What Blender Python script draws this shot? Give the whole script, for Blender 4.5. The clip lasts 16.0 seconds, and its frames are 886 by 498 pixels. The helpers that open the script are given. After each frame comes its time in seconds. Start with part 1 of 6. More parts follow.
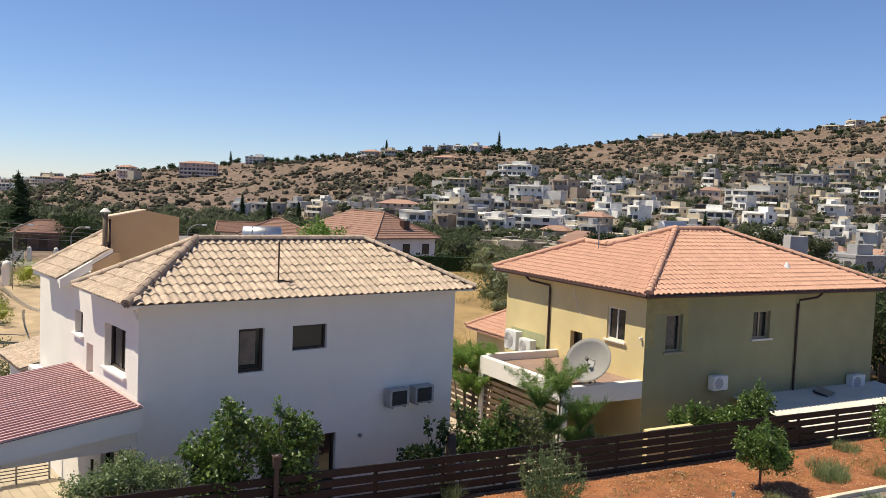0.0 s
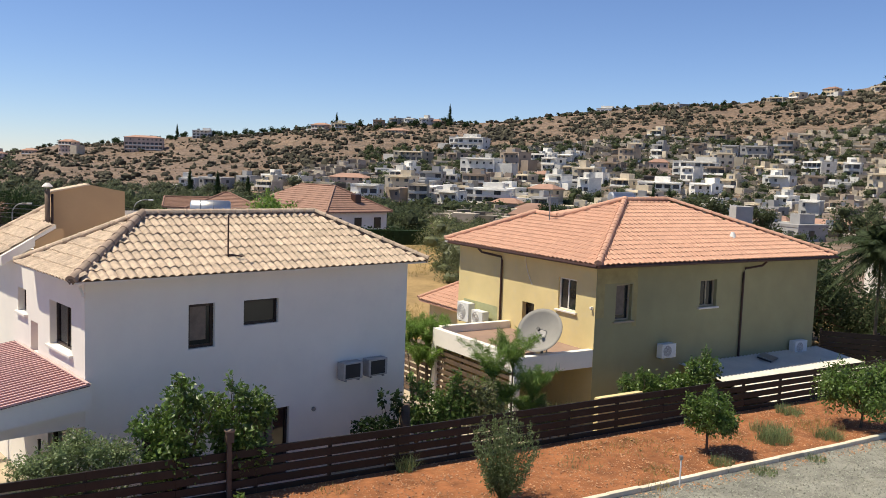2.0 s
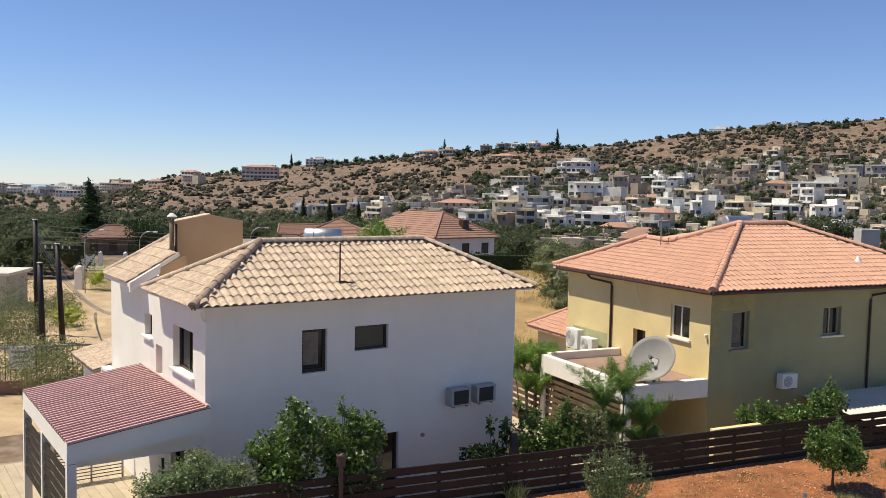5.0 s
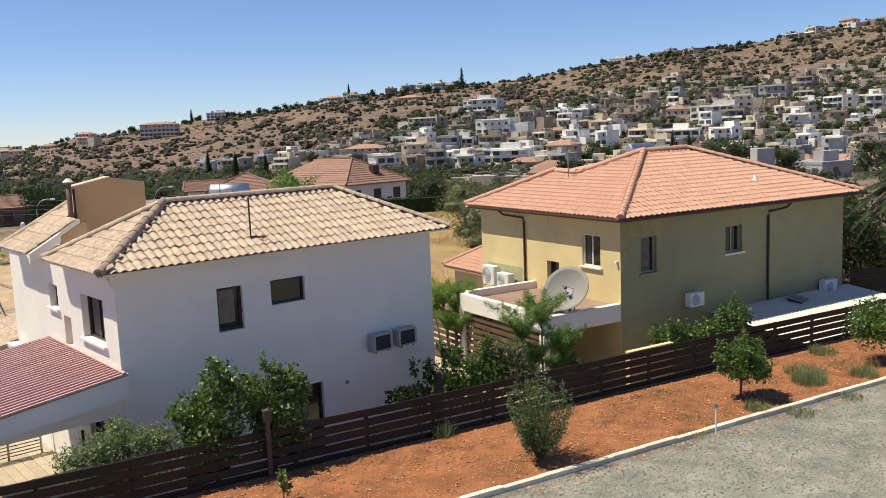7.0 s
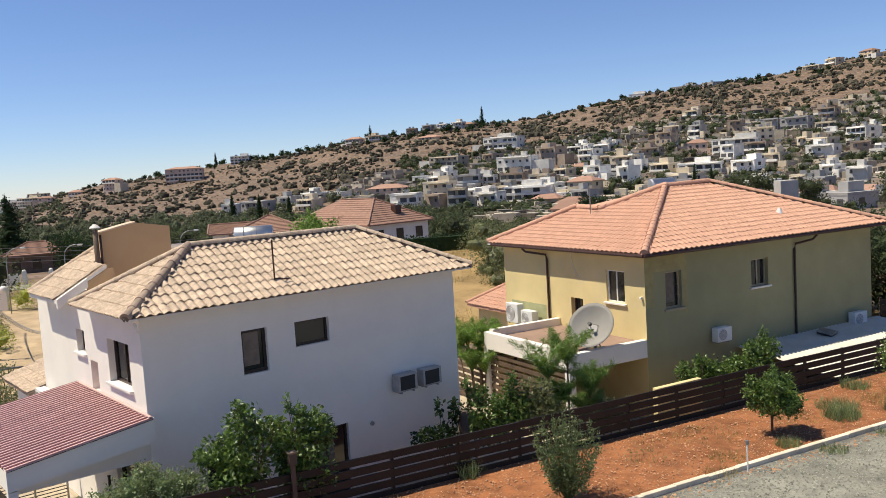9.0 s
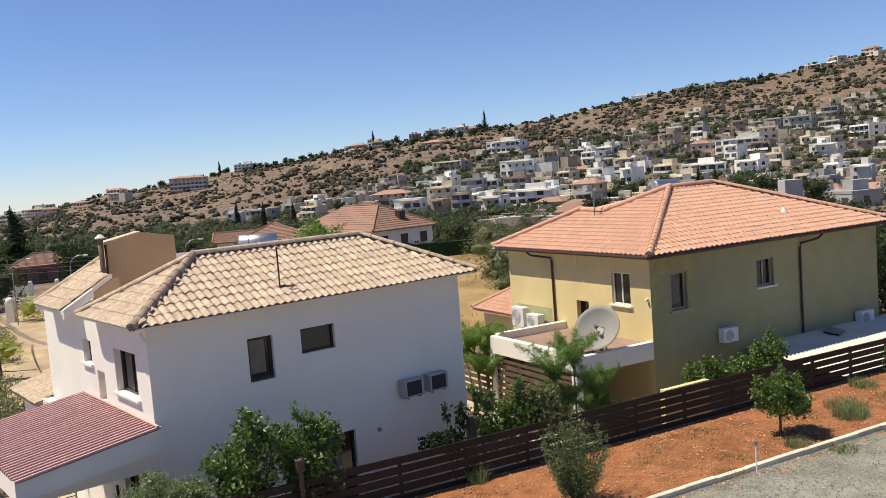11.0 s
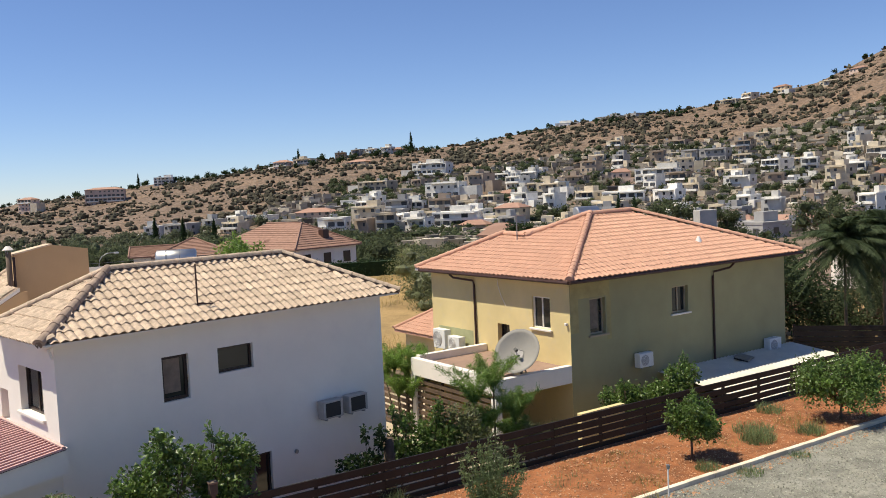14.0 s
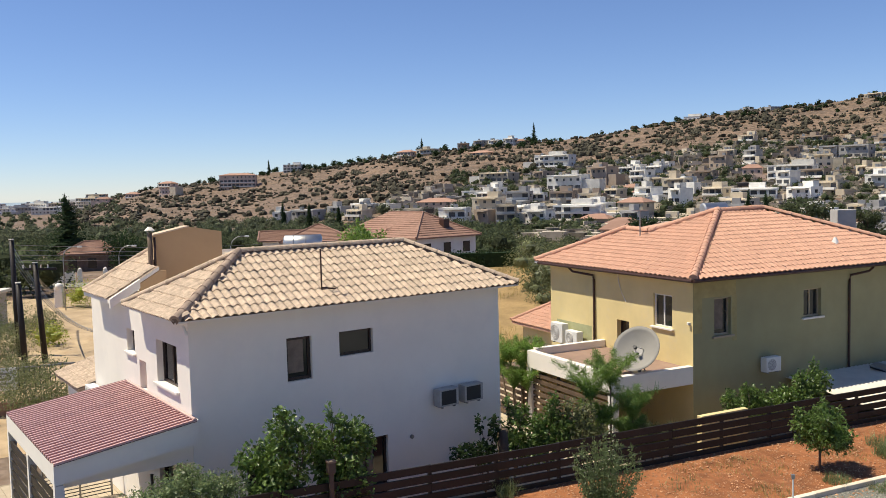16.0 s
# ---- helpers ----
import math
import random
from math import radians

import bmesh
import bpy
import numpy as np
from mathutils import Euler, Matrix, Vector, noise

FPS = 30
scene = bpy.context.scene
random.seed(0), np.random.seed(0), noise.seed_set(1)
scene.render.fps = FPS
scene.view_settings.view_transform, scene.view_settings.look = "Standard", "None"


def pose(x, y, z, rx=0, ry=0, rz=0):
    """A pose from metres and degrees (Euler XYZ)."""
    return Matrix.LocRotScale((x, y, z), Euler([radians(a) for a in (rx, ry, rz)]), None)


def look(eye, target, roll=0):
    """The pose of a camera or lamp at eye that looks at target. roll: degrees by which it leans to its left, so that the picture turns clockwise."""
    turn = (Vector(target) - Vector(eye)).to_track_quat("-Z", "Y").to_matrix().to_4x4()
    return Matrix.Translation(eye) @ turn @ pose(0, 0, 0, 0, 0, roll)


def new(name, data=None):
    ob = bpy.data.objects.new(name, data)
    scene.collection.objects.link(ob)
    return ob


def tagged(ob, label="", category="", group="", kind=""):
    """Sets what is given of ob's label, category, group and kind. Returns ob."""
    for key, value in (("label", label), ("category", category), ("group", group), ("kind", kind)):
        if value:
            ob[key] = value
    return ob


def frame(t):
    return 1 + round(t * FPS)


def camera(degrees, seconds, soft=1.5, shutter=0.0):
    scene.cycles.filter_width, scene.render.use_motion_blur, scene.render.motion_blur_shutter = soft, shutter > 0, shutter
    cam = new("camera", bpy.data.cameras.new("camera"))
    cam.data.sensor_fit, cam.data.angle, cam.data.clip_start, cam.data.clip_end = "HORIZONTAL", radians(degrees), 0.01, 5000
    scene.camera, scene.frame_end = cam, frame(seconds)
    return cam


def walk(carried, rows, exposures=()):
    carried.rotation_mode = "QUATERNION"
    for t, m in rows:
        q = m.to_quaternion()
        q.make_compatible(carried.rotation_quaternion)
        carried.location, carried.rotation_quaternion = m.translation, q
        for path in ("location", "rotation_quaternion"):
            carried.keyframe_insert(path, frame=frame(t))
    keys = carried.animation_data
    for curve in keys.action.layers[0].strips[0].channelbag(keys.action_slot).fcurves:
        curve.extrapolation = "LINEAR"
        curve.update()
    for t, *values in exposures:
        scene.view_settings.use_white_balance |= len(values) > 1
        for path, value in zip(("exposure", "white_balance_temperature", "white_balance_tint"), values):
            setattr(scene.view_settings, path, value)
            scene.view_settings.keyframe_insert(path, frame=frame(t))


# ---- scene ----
cam = camera(54.36, 16.0, soft=0.85)
PATH = [
    (0, (-0.000, -0.000, 9.000), (-0.002, 19.957, 7.682), 2.35),
    (0.5, (-0.008, -0.012, 8.984), (0.352, 19.894, 7.082), 1.55),
    (1, (0.012, 0.027, 8.979), (1.603, 19.877, 7.120), 1.75),
    (1.5, (0.005, 0.030, 8.969), (1.676, 19.871, 7.093), 1.89),
    (2, (0.005, 0.020, 8.967), (1.133, 19.899, 7.077), 2.03),
    (2.5, (-0.010, 0.024, 8.971), (0.423, 19.932, 7.105), 1.58),
    (3, (-0.004, 0.019, 8.963), (-0.010, 19.945, 7.244), 0.80),
    (3.5, (0.002, 0.012, 8.984), (-0.793, 19.941, 7.491), 0.97),
    (3.7, (-0.027, -0.007, 8.968), (-1.649, 19.885, 7.674), 1.90),
    (5.8, (0.040, -0.004, 9.034), (-0.553, 19.915, 7.342), -0.87),
    (6, (0.050, -0.001, 9.028), (0.124, 19.898, 7.026), -1.40),
    (6.5, (0.044, 0.015, 9.022), (0.656, 19.824, 6.334), -2.30),
    (7, (0.041, 0.017, 9.017), (0.631, 19.825, 6.319), -2.39),
    (7.5, (0.038, 0.006, 9.034), (0.334, 19.879, 6.808), -2.52),
    (8, (0.041, 0.025, 9.029), (0.242, 19.933, 7.124), -2.89),
    (10.5, (0.055, 0.007, 9.044), (0.105, 19.930, 7.288), -4.30),
    (11, (0.051, 0.020, 9.034), (0.056, 19.950, 7.361), -4.48),
    (11.5, (0.051, 0.014, 9.042), (-0.240, 19.975, 7.824), -5.04),
    (12, (0.042, 0.040, 9.063), (-0.553, 20.019, 8.365), -6.14),
    (12.5, (0.049, 0.021, 9.052), (-0.540, 19.966, 7.688), -7.57),
    (13, (0.049, 0.023, 9.059), (0.245, 19.949, 7.345), -6.14),
    (13.5, (0.072, 0.004, 9.073), (1.760, 19.891, 7.781), -3.47),
    (14, (0.062, 0.015, 9.055), (1.861, 19.891, 7.749), -2.70),
    (14.5, (0.072, 0.036, 9.059), (1.707, 19.900, 7.402), -2.69),
    (15, (0.054, 0.011, 9.034), (1.381, 19.887, 7.245), -1.74),
    (15.5, (0.044, 0.013, 9.048), (0.400, 19.944, 7.429), -1.46),
    (16, (0.043, -0.008, 9.055), (-0.920, 19.919, 7.652), -1.43),
]
walk(cam, [(t, look(eye, target, roll)) for t, eye, target, roll in PATH], [(0, 0.45, 6600, 12), (16, 0.45, 6600, 12)])

# ---- light ----
SUN_ANGLE, SUN_HEIGHT = radians(180), radians(62)
sun_way = Vector((math.cos(SUN_ANGLE) * math.cos(SUN_HEIGHT), math.sin(SUN_ANGLE) * math.cos(SUN_HEIGHT), math.sin(SUN_HEIGHT)))
world = bpy.data.worlds.new("sky")
world.use_nodes = True
scene.world = world
wn = world.node_tree
sky = wn.nodes.new("ShaderNodeTexSky")
sky.sky_type, sky.sun_disc = "NISHITA", False
sky.sun_elevation, sky.sun_rotation = SUN_HEIGHT, math.atan2(sun_way.x, sun_way.y)
sky.altitude, sky.air_density, sky.dust_density, sky.ozone_density = 1500, 1.0, 0.0, 4.5
tint = wn.nodes.new("ShaderNodeMix")
tint.data_type, tint.blend_type = "RGBA", "MULTIPLY"
tint.inputs[0].default_value, tint.inputs[7].default_value = 1.0, (0.92, 0.97, 1.13, 1)
wn.links.new(sky.outputs[0], tint.inputs[6])
wn.links.new(tint.outputs[2], wn.nodes["Background"].inputs[0])
wn.nodes["Background"].inputs[1].default_value = 0.08
sun = new("sun", bpy.data.lights.new("sun", "SUN"))
sun.data.energy, sun.data.angle, sun.data.color = 4.4, radians(0.5), (1.0, 0.935, 0.75)
sun.matrix_world = look(sun_way * 50, (0, 0, 0))


# ---- materials ----
def mat(name, color, rough=0.8, vary=0.12, size=1.0, metal=0.0, bump=0.15, grain=30.0, dirt=None, dirt_amount=0.35, each=0.0, spec=0.4, island=False):
    """A procedural surface: stains at `size` metres, fine grain, and a shade of its own for each piece."""
    m = bpy.data.materials.new(name)
    m.use_nodes = True
    t = m.node_tree
    b = t.nodes["Principled BSDF"]
    b.inputs["Roughness"].default_value, b.inputs["Metallic"].default_value = rough, metal
    b.inputs["Specular IOR Level"].default_value = spec
    co = t.nodes.new("ShaderNodeTexCoord").outputs["Object"]
    if each and not island:
        shift = t.nodes.new("ShaderNodeVectorMath")
        shift.operation = "MULTIPLY_ADD"
        t.links.new(t.nodes.new("ShaderNodeObjectInfo").outputs["Random"], shift.inputs[0])
        shift.inputs[1].default_value = (37.0, 53.0, 71.0)
        t.links.new(co, shift.inputs[2])
        co = shift.outputs[0]

    def noise_tex(scale, detail=5.0, r=0.6):
        n = t.nodes.new("ShaderNodeTexNoise")
        n.inputs["Scale"].default_value, n.inputs["Detail"].default_value, n.inputs["Roughness"].default_value = scale, detail, r
        t.links.new(co, n.inputs["Vector"])
        return n.outputs["Fac"]

    def remap(v, a, z, lo, hi):
        n = t.nodes.new("ShaderNodeMapRange")
        for k, x in zip(("From Min", "From Max", "To Min", "To Max"), (a, z, lo, hi)):
            n.inputs[k].default_value = x
        t.links.new(v, n.inputs["Value"])
        return n.outputs[0]

    def mixed(a, c, v, how="MIX"):
        n = t.nodes.new("ShaderNodeMix")
        n.data_type, n.blend_type = "RGBA", how
        for k, x in ((6, a), (7, c)):
            if isinstance(x, tuple):
                n.inputs[k].default_value = (*x, 1)
            else:
                t.links.new(x, n.inputs[k])
        if isinstance(v, float):
            n.inputs[0].default_value = v
        else:
            t.links.new(v, n.inputs[0])
        return n.outputs[2]

    big, fine = noise_tex(1.0 / size), noise_tex(grain, 3.0)
    dark = tuple(c * (1 - vary * 1.6) for c in color)
    light = tuple(min(1, c * (1 + vary)) for c in color)
    col = mixed(dark, light, remap(big, 0.3, 0.7, 0, 1))
    col = mixed(col, dark, remap(fine, 0.5, 0.8, 0, min(1.0, vary * 2.5)))
    if dirt:
        col = mixed(col, dirt, remap(noise_tex(2.3 / size, 8.0, 0.7), 0.52, 0.75, 0, dirt_amount))
    if each:
        src = t.nodes.new("ShaderNodeNewGeometry").outputs["Random Per Island"] if island else t.nodes.new("ShaderNodeObjectInfo").outputs["Random"]
        hsv = t.nodes.new("ShaderNodeHueSaturation")
        t.links.new(remap(src, 0, 1, 1 - each, 1 + each), hsv.inputs["Value"])
        t.links.new(col, hsv.inputs["Color"])
        col = hsv.outputs[0]
    t.links.new(col, b.inputs["Base Color"])
    if bump:
        n = t.nodes.new("ShaderNodeBump")
        n.inputs["Strength"].default_value, n.inputs["Distance"].default_value = bump, 0.02
        t.links.new(fine, n.inputs["Height"])
        t.links.new(n.outputs[0], b.inputs["Normal"])
    return m


def leaf_mat(name, color, each=0.35, rough=0.45, spec=0.4):
    m = mat(name, color, rough, 0.2, 0.5, bump=0, each=each, island=True, spec=spec)
    t = m.node_tree
    b = t.nodes["Principled BSDF"]
    glow = t.nodes.new("ShaderNodeBsdfTranslucent")
    through_colour = t.nodes.new("ShaderNodeHueSaturation")
    through_colour.inputs["Value"].default_value = 1.5
    t.links.new(b.inputs["Base Color"].links[0].from_socket, through_colour.inputs["Color"])
    t.links.new(through_colour.outputs[0], glow.inputs["Color"])
    mix = t.nodes.new("ShaderNodeMixShader")
    mix.inputs[0].default_value = 0.35
    t.links.new(b.outputs[0], mix.inputs[1])
    t.links.new(glow.outputs[0], mix.inputs[2])
    t.links.new(mix.outputs[0], t.nodes["Material Output"].inputs["Surface"])
    return m


def glass_mat(name, color=(0.02, 0.022, 0.025), rough=0.06):
    m = mat(name, color, rough, 0.1, 1.0, bump=0.0, spec=0.6)
    return m


WHITE_WALL = mat("white_plaster", (0.83, 0.775, 0.7), 0.9, 0.035, 2.2, bump=0.12, grain=45, dirt=(0.62, 0.59, 0.58), dirt_amount=0.22)
CREAM_TRIM = mat("cream_trim", (0.8, 0.74, 0.66), 0.85, 0.05, 1.0, bump=0.1)
TOWN_PINK = mat("pink_render", (0.6, 0.45, 0.38), 0.9, 0.08, 0.6, bump=0.1)
BEIGE_GREY = mat("grey_render", (0.42, 0.4, 0.38), 0.9, 0.1, 0.6, bump=0.1)
# white casing greyed in its colour for units on the shaded wall
SHADED_METAL = mat("shaded_white_case", (0.42, 0.4, 0.37), 0.6, 0.12, 0.3, bump=0.1)
# front wall: olive paint, with its shade also darkened into the colour
OLIVE_SHADE_WALL = mat("olive_shaded_render", (0.34, 0.31, 0.17), 0.92, 0.07, 1.4, bump=0.15, grain=45, dirt=(0.36, 0.29, 0.13), dirt_amount=0.3)
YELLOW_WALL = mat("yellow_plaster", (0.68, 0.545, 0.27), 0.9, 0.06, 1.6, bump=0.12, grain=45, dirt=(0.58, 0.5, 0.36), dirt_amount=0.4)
OCHRE_STAIN = mat("ochre_primer", (0.4, 0.33, 0.15), 0.9, 0.12, 0.4, bump=0.1)
BEIGE_WALL = mat("beige_render", (0.5, 0.33, 0.18), 0.85, 0.05, 1.3, bump=0.1, dirt=(0.42, 0.28, 0.16), dirt_amount=0.3)
SAND_TILE = mat("sand_clay_tile", (0.56, 0.43, 0.315), 0.88, 0.2, 0.14, bump=0.35, grain=55, dirt=(0.36, 0.28, 0.2), dirt_amount=0.65, each=0.12)
# browner and darker than the field tiles
SAND_TILE_BROWN = mat("brown_ridge_tile", (0.36, 0.265, 0.2), 0.9, 0.2, 0.3, bump=0.3, grain=50, dirt=(0.2, 0.15, 0.12), dirt_amount=0.5, each=0.15)
RED_TILE = mat("terracotta_tile", (0.55, 0.31, 0.212), 0.75, 0.08, 0.3, bump=0.15, grain=60, dirt=(0.5, 0.26, 0.17), dirt_amount=0.2, each=0.06)
RED_TILE_STUFF = mat("terracotta_tile_field", (0.55, 0.31, 0.212), 0.75, 0.08, 0.3, bump=0.15, grain=60, dirt=(0.5, 0.26, 0.17), dirt_amount=0.2, each=0.06, island=True)
OLD_RED_TILE = mat("aged_terracotta", (0.28, 0.16, 0.115), 0.85, 0.14, 0.5, bump=0.2, dirt=(0.24, 0.13, 0.09), dirt_amount=0.4, each=0.1)
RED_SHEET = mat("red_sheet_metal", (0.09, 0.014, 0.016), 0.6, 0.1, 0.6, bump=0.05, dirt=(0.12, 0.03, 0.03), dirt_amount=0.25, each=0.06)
PINK_FLASH = mat("pink_flashing", (0.62, 0.4, 0.36), 0.7, 0.08, 0.4)
DARK_WOOD = mat("dark_stained_wood", (0.015, 0.0098, 0.0082), 0.55, 0.25, 0.5, bump=0.25, grain=40, dirt=(0.032, 0.024, 0.02), dirt_amount=0.35, each=0.3)
GREY_WOOD = mat("weathered_wood", (0.2, 0.14, 0.1), 0.8, 0.2, 0.5, bump=0.25, each=0.2)
BROWN_FRAME = mat("dark_brown_frame", (0.035, 0.02, 0.016), 0.4, 0.1, 0.5, bump=0.05)
BROWN_PIPE = mat("brown_metal", (0.06, 0.028, 0.02), 0.45, 0.1, 0.5, bump=0.05)
TAN_FRAME = mat("tan_window_frame", (0.42, 0.33, 0.22), 0.5, 0.08, 0.4, bump=0.03)
WHITE_METAL = mat("white_painted_metal", (0.74, 0.73, 0.7), 0.45, 0.06, 0.3, bump=0.03, dirt=(0.5, 0.47, 0.42), dirt_amount=0.2)
GREY_METAL = mat("grey_metal", (0.3, 0.3, 0.3), 0.4, 0.1, 0.4, metal=0.6, bump=0.05)
STEEL = mat("brushed_steel", (0.6, 0.58, 0.54), 0.42, 0.08, 0.3, metal=1.0, bump=0.05)
DARK_METAL = mat("dark_metal", (0.03, 0.03, 0.032), 0.5, 0.1, 0.4, bump=0.05)
DISH_GREY = mat("dish_enamel", (0.27, 0.255, 0.23), 0.8, 0.06, 0.5, bump=0.04, dirt=(0.25, 0.235, 0.21), dirt_amount=0.3)
CURTAIN = mat("pale_blind", (0.22, 0.17, 0.13), 0.85, 0.15, 0.2, bump=0.1)
GLASS = glass_mat("dark_glass")
CONCRETE = mat("concrete", (0.46, 0.42, 0.36), 0.9, 0.12, 0.7, bump=0.25, grain=40, dirt=(0.26, 0.23, 0.2), dirt_amount=0.4)
ROOF_SCREED = mat("roof_screed", (0.30, 0.2, 0.15), 0.9, 0.1, 0.8, bump=0.2, dirt=(0.2, 0.14, 0.11), dirt_amount=0.4)
KERB = mat("kerb_concrete", (0.72, 0.62, 0.47), 0.9, 0.15, 0.5, bump=0.3, dirt=(0.3, 0.24, 0.18), dirt_amount=0.25, each=0.12)
GRAVEL = mat("gravel_road", (0.262, 0.252, 0.208), 0.95, 0.28, 0.9, bump=1.0, grain=11, dirt=(0.4, 0.37, 0.28), dirt_amount=0.6)
SOIL = mat("red_soil", (0.3, 0.112, 0.042), 0.95, 0.28, 0.6, bump=1.0, grain=14, dirt=(0.43, 0.2, 0.085), dirt_amount=0.6)
PAVING = mat("sandy_paving", (0.44, 0.36, 0.255), 0.9, 0.1, 0.6, bump=0.1, each=0.06)
SHEET_WHITE = mat("pale_corrugated_sheet", (0.64, 0.6, 0.51), 0.5, 0.08, 0.8, bump=0.05, dirt=(0.45, 0.42, 0.36), dirt_amount=0.35)


# ---- building helpers ----
def thing(name, label, category, m=None, group="", kind=""):
    ob = new(name)
    ob.empty_display_size = 0.2
    if m:
        ob.matrix_world = m
    return tagged(ob, label, category, group, kind)


def mesh_of(bm, name="mesh"):
    me = bpy.data.meshes.new(name)
    bmesh.ops.recalc_face_normals(bm, faces=bm.faces)
    bm.to_mesh(me)
    bm.free()
    return me


def part(name, bm, material, parent=None, label="", smooth=False):
    """One mesh object out of a bmesh or a ready mesh, under a thing or a part."""
    me = bm if isinstance(bm, bpy.types.Mesh) else mesh_of(bm, name)
    if not me.materials:
        me.materials.append(material)
    if smooth:
        me.shade_smooth()
    ob = new(name, me)
    ob.parent = parent
    return tagged(ob, label)


def box(x0, x1, y0, y1, z0, z1, bm=None, bevel=0.0):
    own = bmesh.new()
    bmesh.ops.create_cube(own, size=1.0, matrix=Matrix.Translation(((x0 + x1) / 2, (y0 + y1) / 2, (z0 + z1) / 2)) @ Matrix.Diagonal((abs(x1 - x0), abs(y1 - y0), abs(z1 - z0), 1)))
    if bevel:
        bmesh.ops.bevel(own, geom=own.edges[:], offset=bevel, segments=2, profile=0.5, affect="EDGES")
    if bm is None:
        return own
    me = bpy.data.meshes.new("t")
    own.to_mesh(me)
    own.free()
    bm.from_mesh(me)
    bpy.data.meshes.remove(me)
    return bm


def tube(points, radius, bm=None, sides=8, caps=True, radii=None):
    bm = bm or bmesh.new()
    pts = [Vector(p) for p in points]
    rings = []
    for i, p in enumerate(pts):
        d = (pts[min(i + 1, len(pts) - 1)] - pts[max(i - 1, 0)]).normalized()
        side = d.cross(Vector((0, 0, 1)) if abs(d.z) < 0.95 else Vector((1, 0, 0))).normalized()
        up = side.cross(d)
        r = radii[i] if radii else radius
        rings.append([bm.verts.new(p + (side * math.cos(a) + up * math.sin(a)) * r) for a in [2 * math.pi * k / sides for k in range(sides)]])
    for a, b in zip(rings, rings[1:]):
        for k in range(sides):
            bm.faces.new((a[k], a[(k + 1) % sides], b[(k + 1) % sides], b[k]))
    if caps:
        bm.faces.new(rings[0][::-1])
        bm.faces.new(rings[-1])
    return bm


def poly(faces, bm=None):
    """Faces given as lists of places."""
    bm = bm or bmesh.new()
    for f in faces:
        bm.faces.new([bm.verts.new(p) for p in f])
    bmesh.ops.remove_doubles(bm, verts=bm.verts, dist=0.0005)
    return bm


def slab(outline, z0, z1):
    """A level plate with the given outline."""
    n = len(outline)
    low, top = [(x, y, z0) for x, y in outline], [(x, y, z1) for x, y in outline]
    return poly([top, low[::-1]] + [[low[i], low[(i + 1) % n], top[(i + 1) % n], top[i]] for i in range(n)])


def pierced_wall(start, end, z0, z1, thick, openings):
    """An upright wall from start to end, with openings (u0, u1, z0, z1) cut through it; it grows to the left of its run."""
    a, b = Vector((*start, 0)), Vector((*end, 0))
    run = (b - a).normalized()
    inward = Vector((-run.y, run.x, 0)) * thick
    length = (b - a).length
    us = sorted({0.0, length, *(v for o in openings for v in o[:2])})
    zs = sorted({z0, z1, *(v for o in openings for v in o[2:])})
    bm = bmesh.new()
    keep = {}

    def vert(u, z, back):
        k = (round(u, 4), round(z, 4), back)
        if k not in keep:
            keep[k] = bm.verts.new(a + run * u + inward * back + Vector((0, 0, z)))
        return keep[k]

    def is_open(u, z):
        return not (0 < u < length and z0 < z < z1) or any(o[0] < u < o[1] and o[2] < z < o[3] for o in openings)

    for i in range(len(us) - 1):
        for j in range(len(zs) - 1):
            u, w, p, q = us[i], us[i + 1], zs[j], zs[j + 1]
            mu, mz = (u + w) / 2, (p + q) / 2
            if is_open(mu, mz):
                continue
            for back in (0, 1):
                bm.faces.new([vert(u, p, back), vert(w, p, back), vert(w, q, back), vert(u, q, back)])
            pu, nu = (us[i - 1] + u) / 2 if i else -1, (w + us[i + 2]) / 2 if i + 2 < len(us) else length + 1
            pz, nz = (zs[j - 1] + p) / 2 if j else z0 - 1, (q + zs[j + 2]) / 2 if j + 2 < len(zs) else z1 + 1
            for test, e in (((pu, mz), ((u, p), (u, q))), ((nu, mz), ((w, p), (w, q))), ((mu, pz), ((u, p), (w, p))), ((mu, nz), ((u, q), (w, q)))):
                if is_open(*test):
                    bm.faces.new([vert(*e[0], 0), vert(*e[1], 0), vert(*e[1], 1), vert(*e[0], 1)])
    return bm


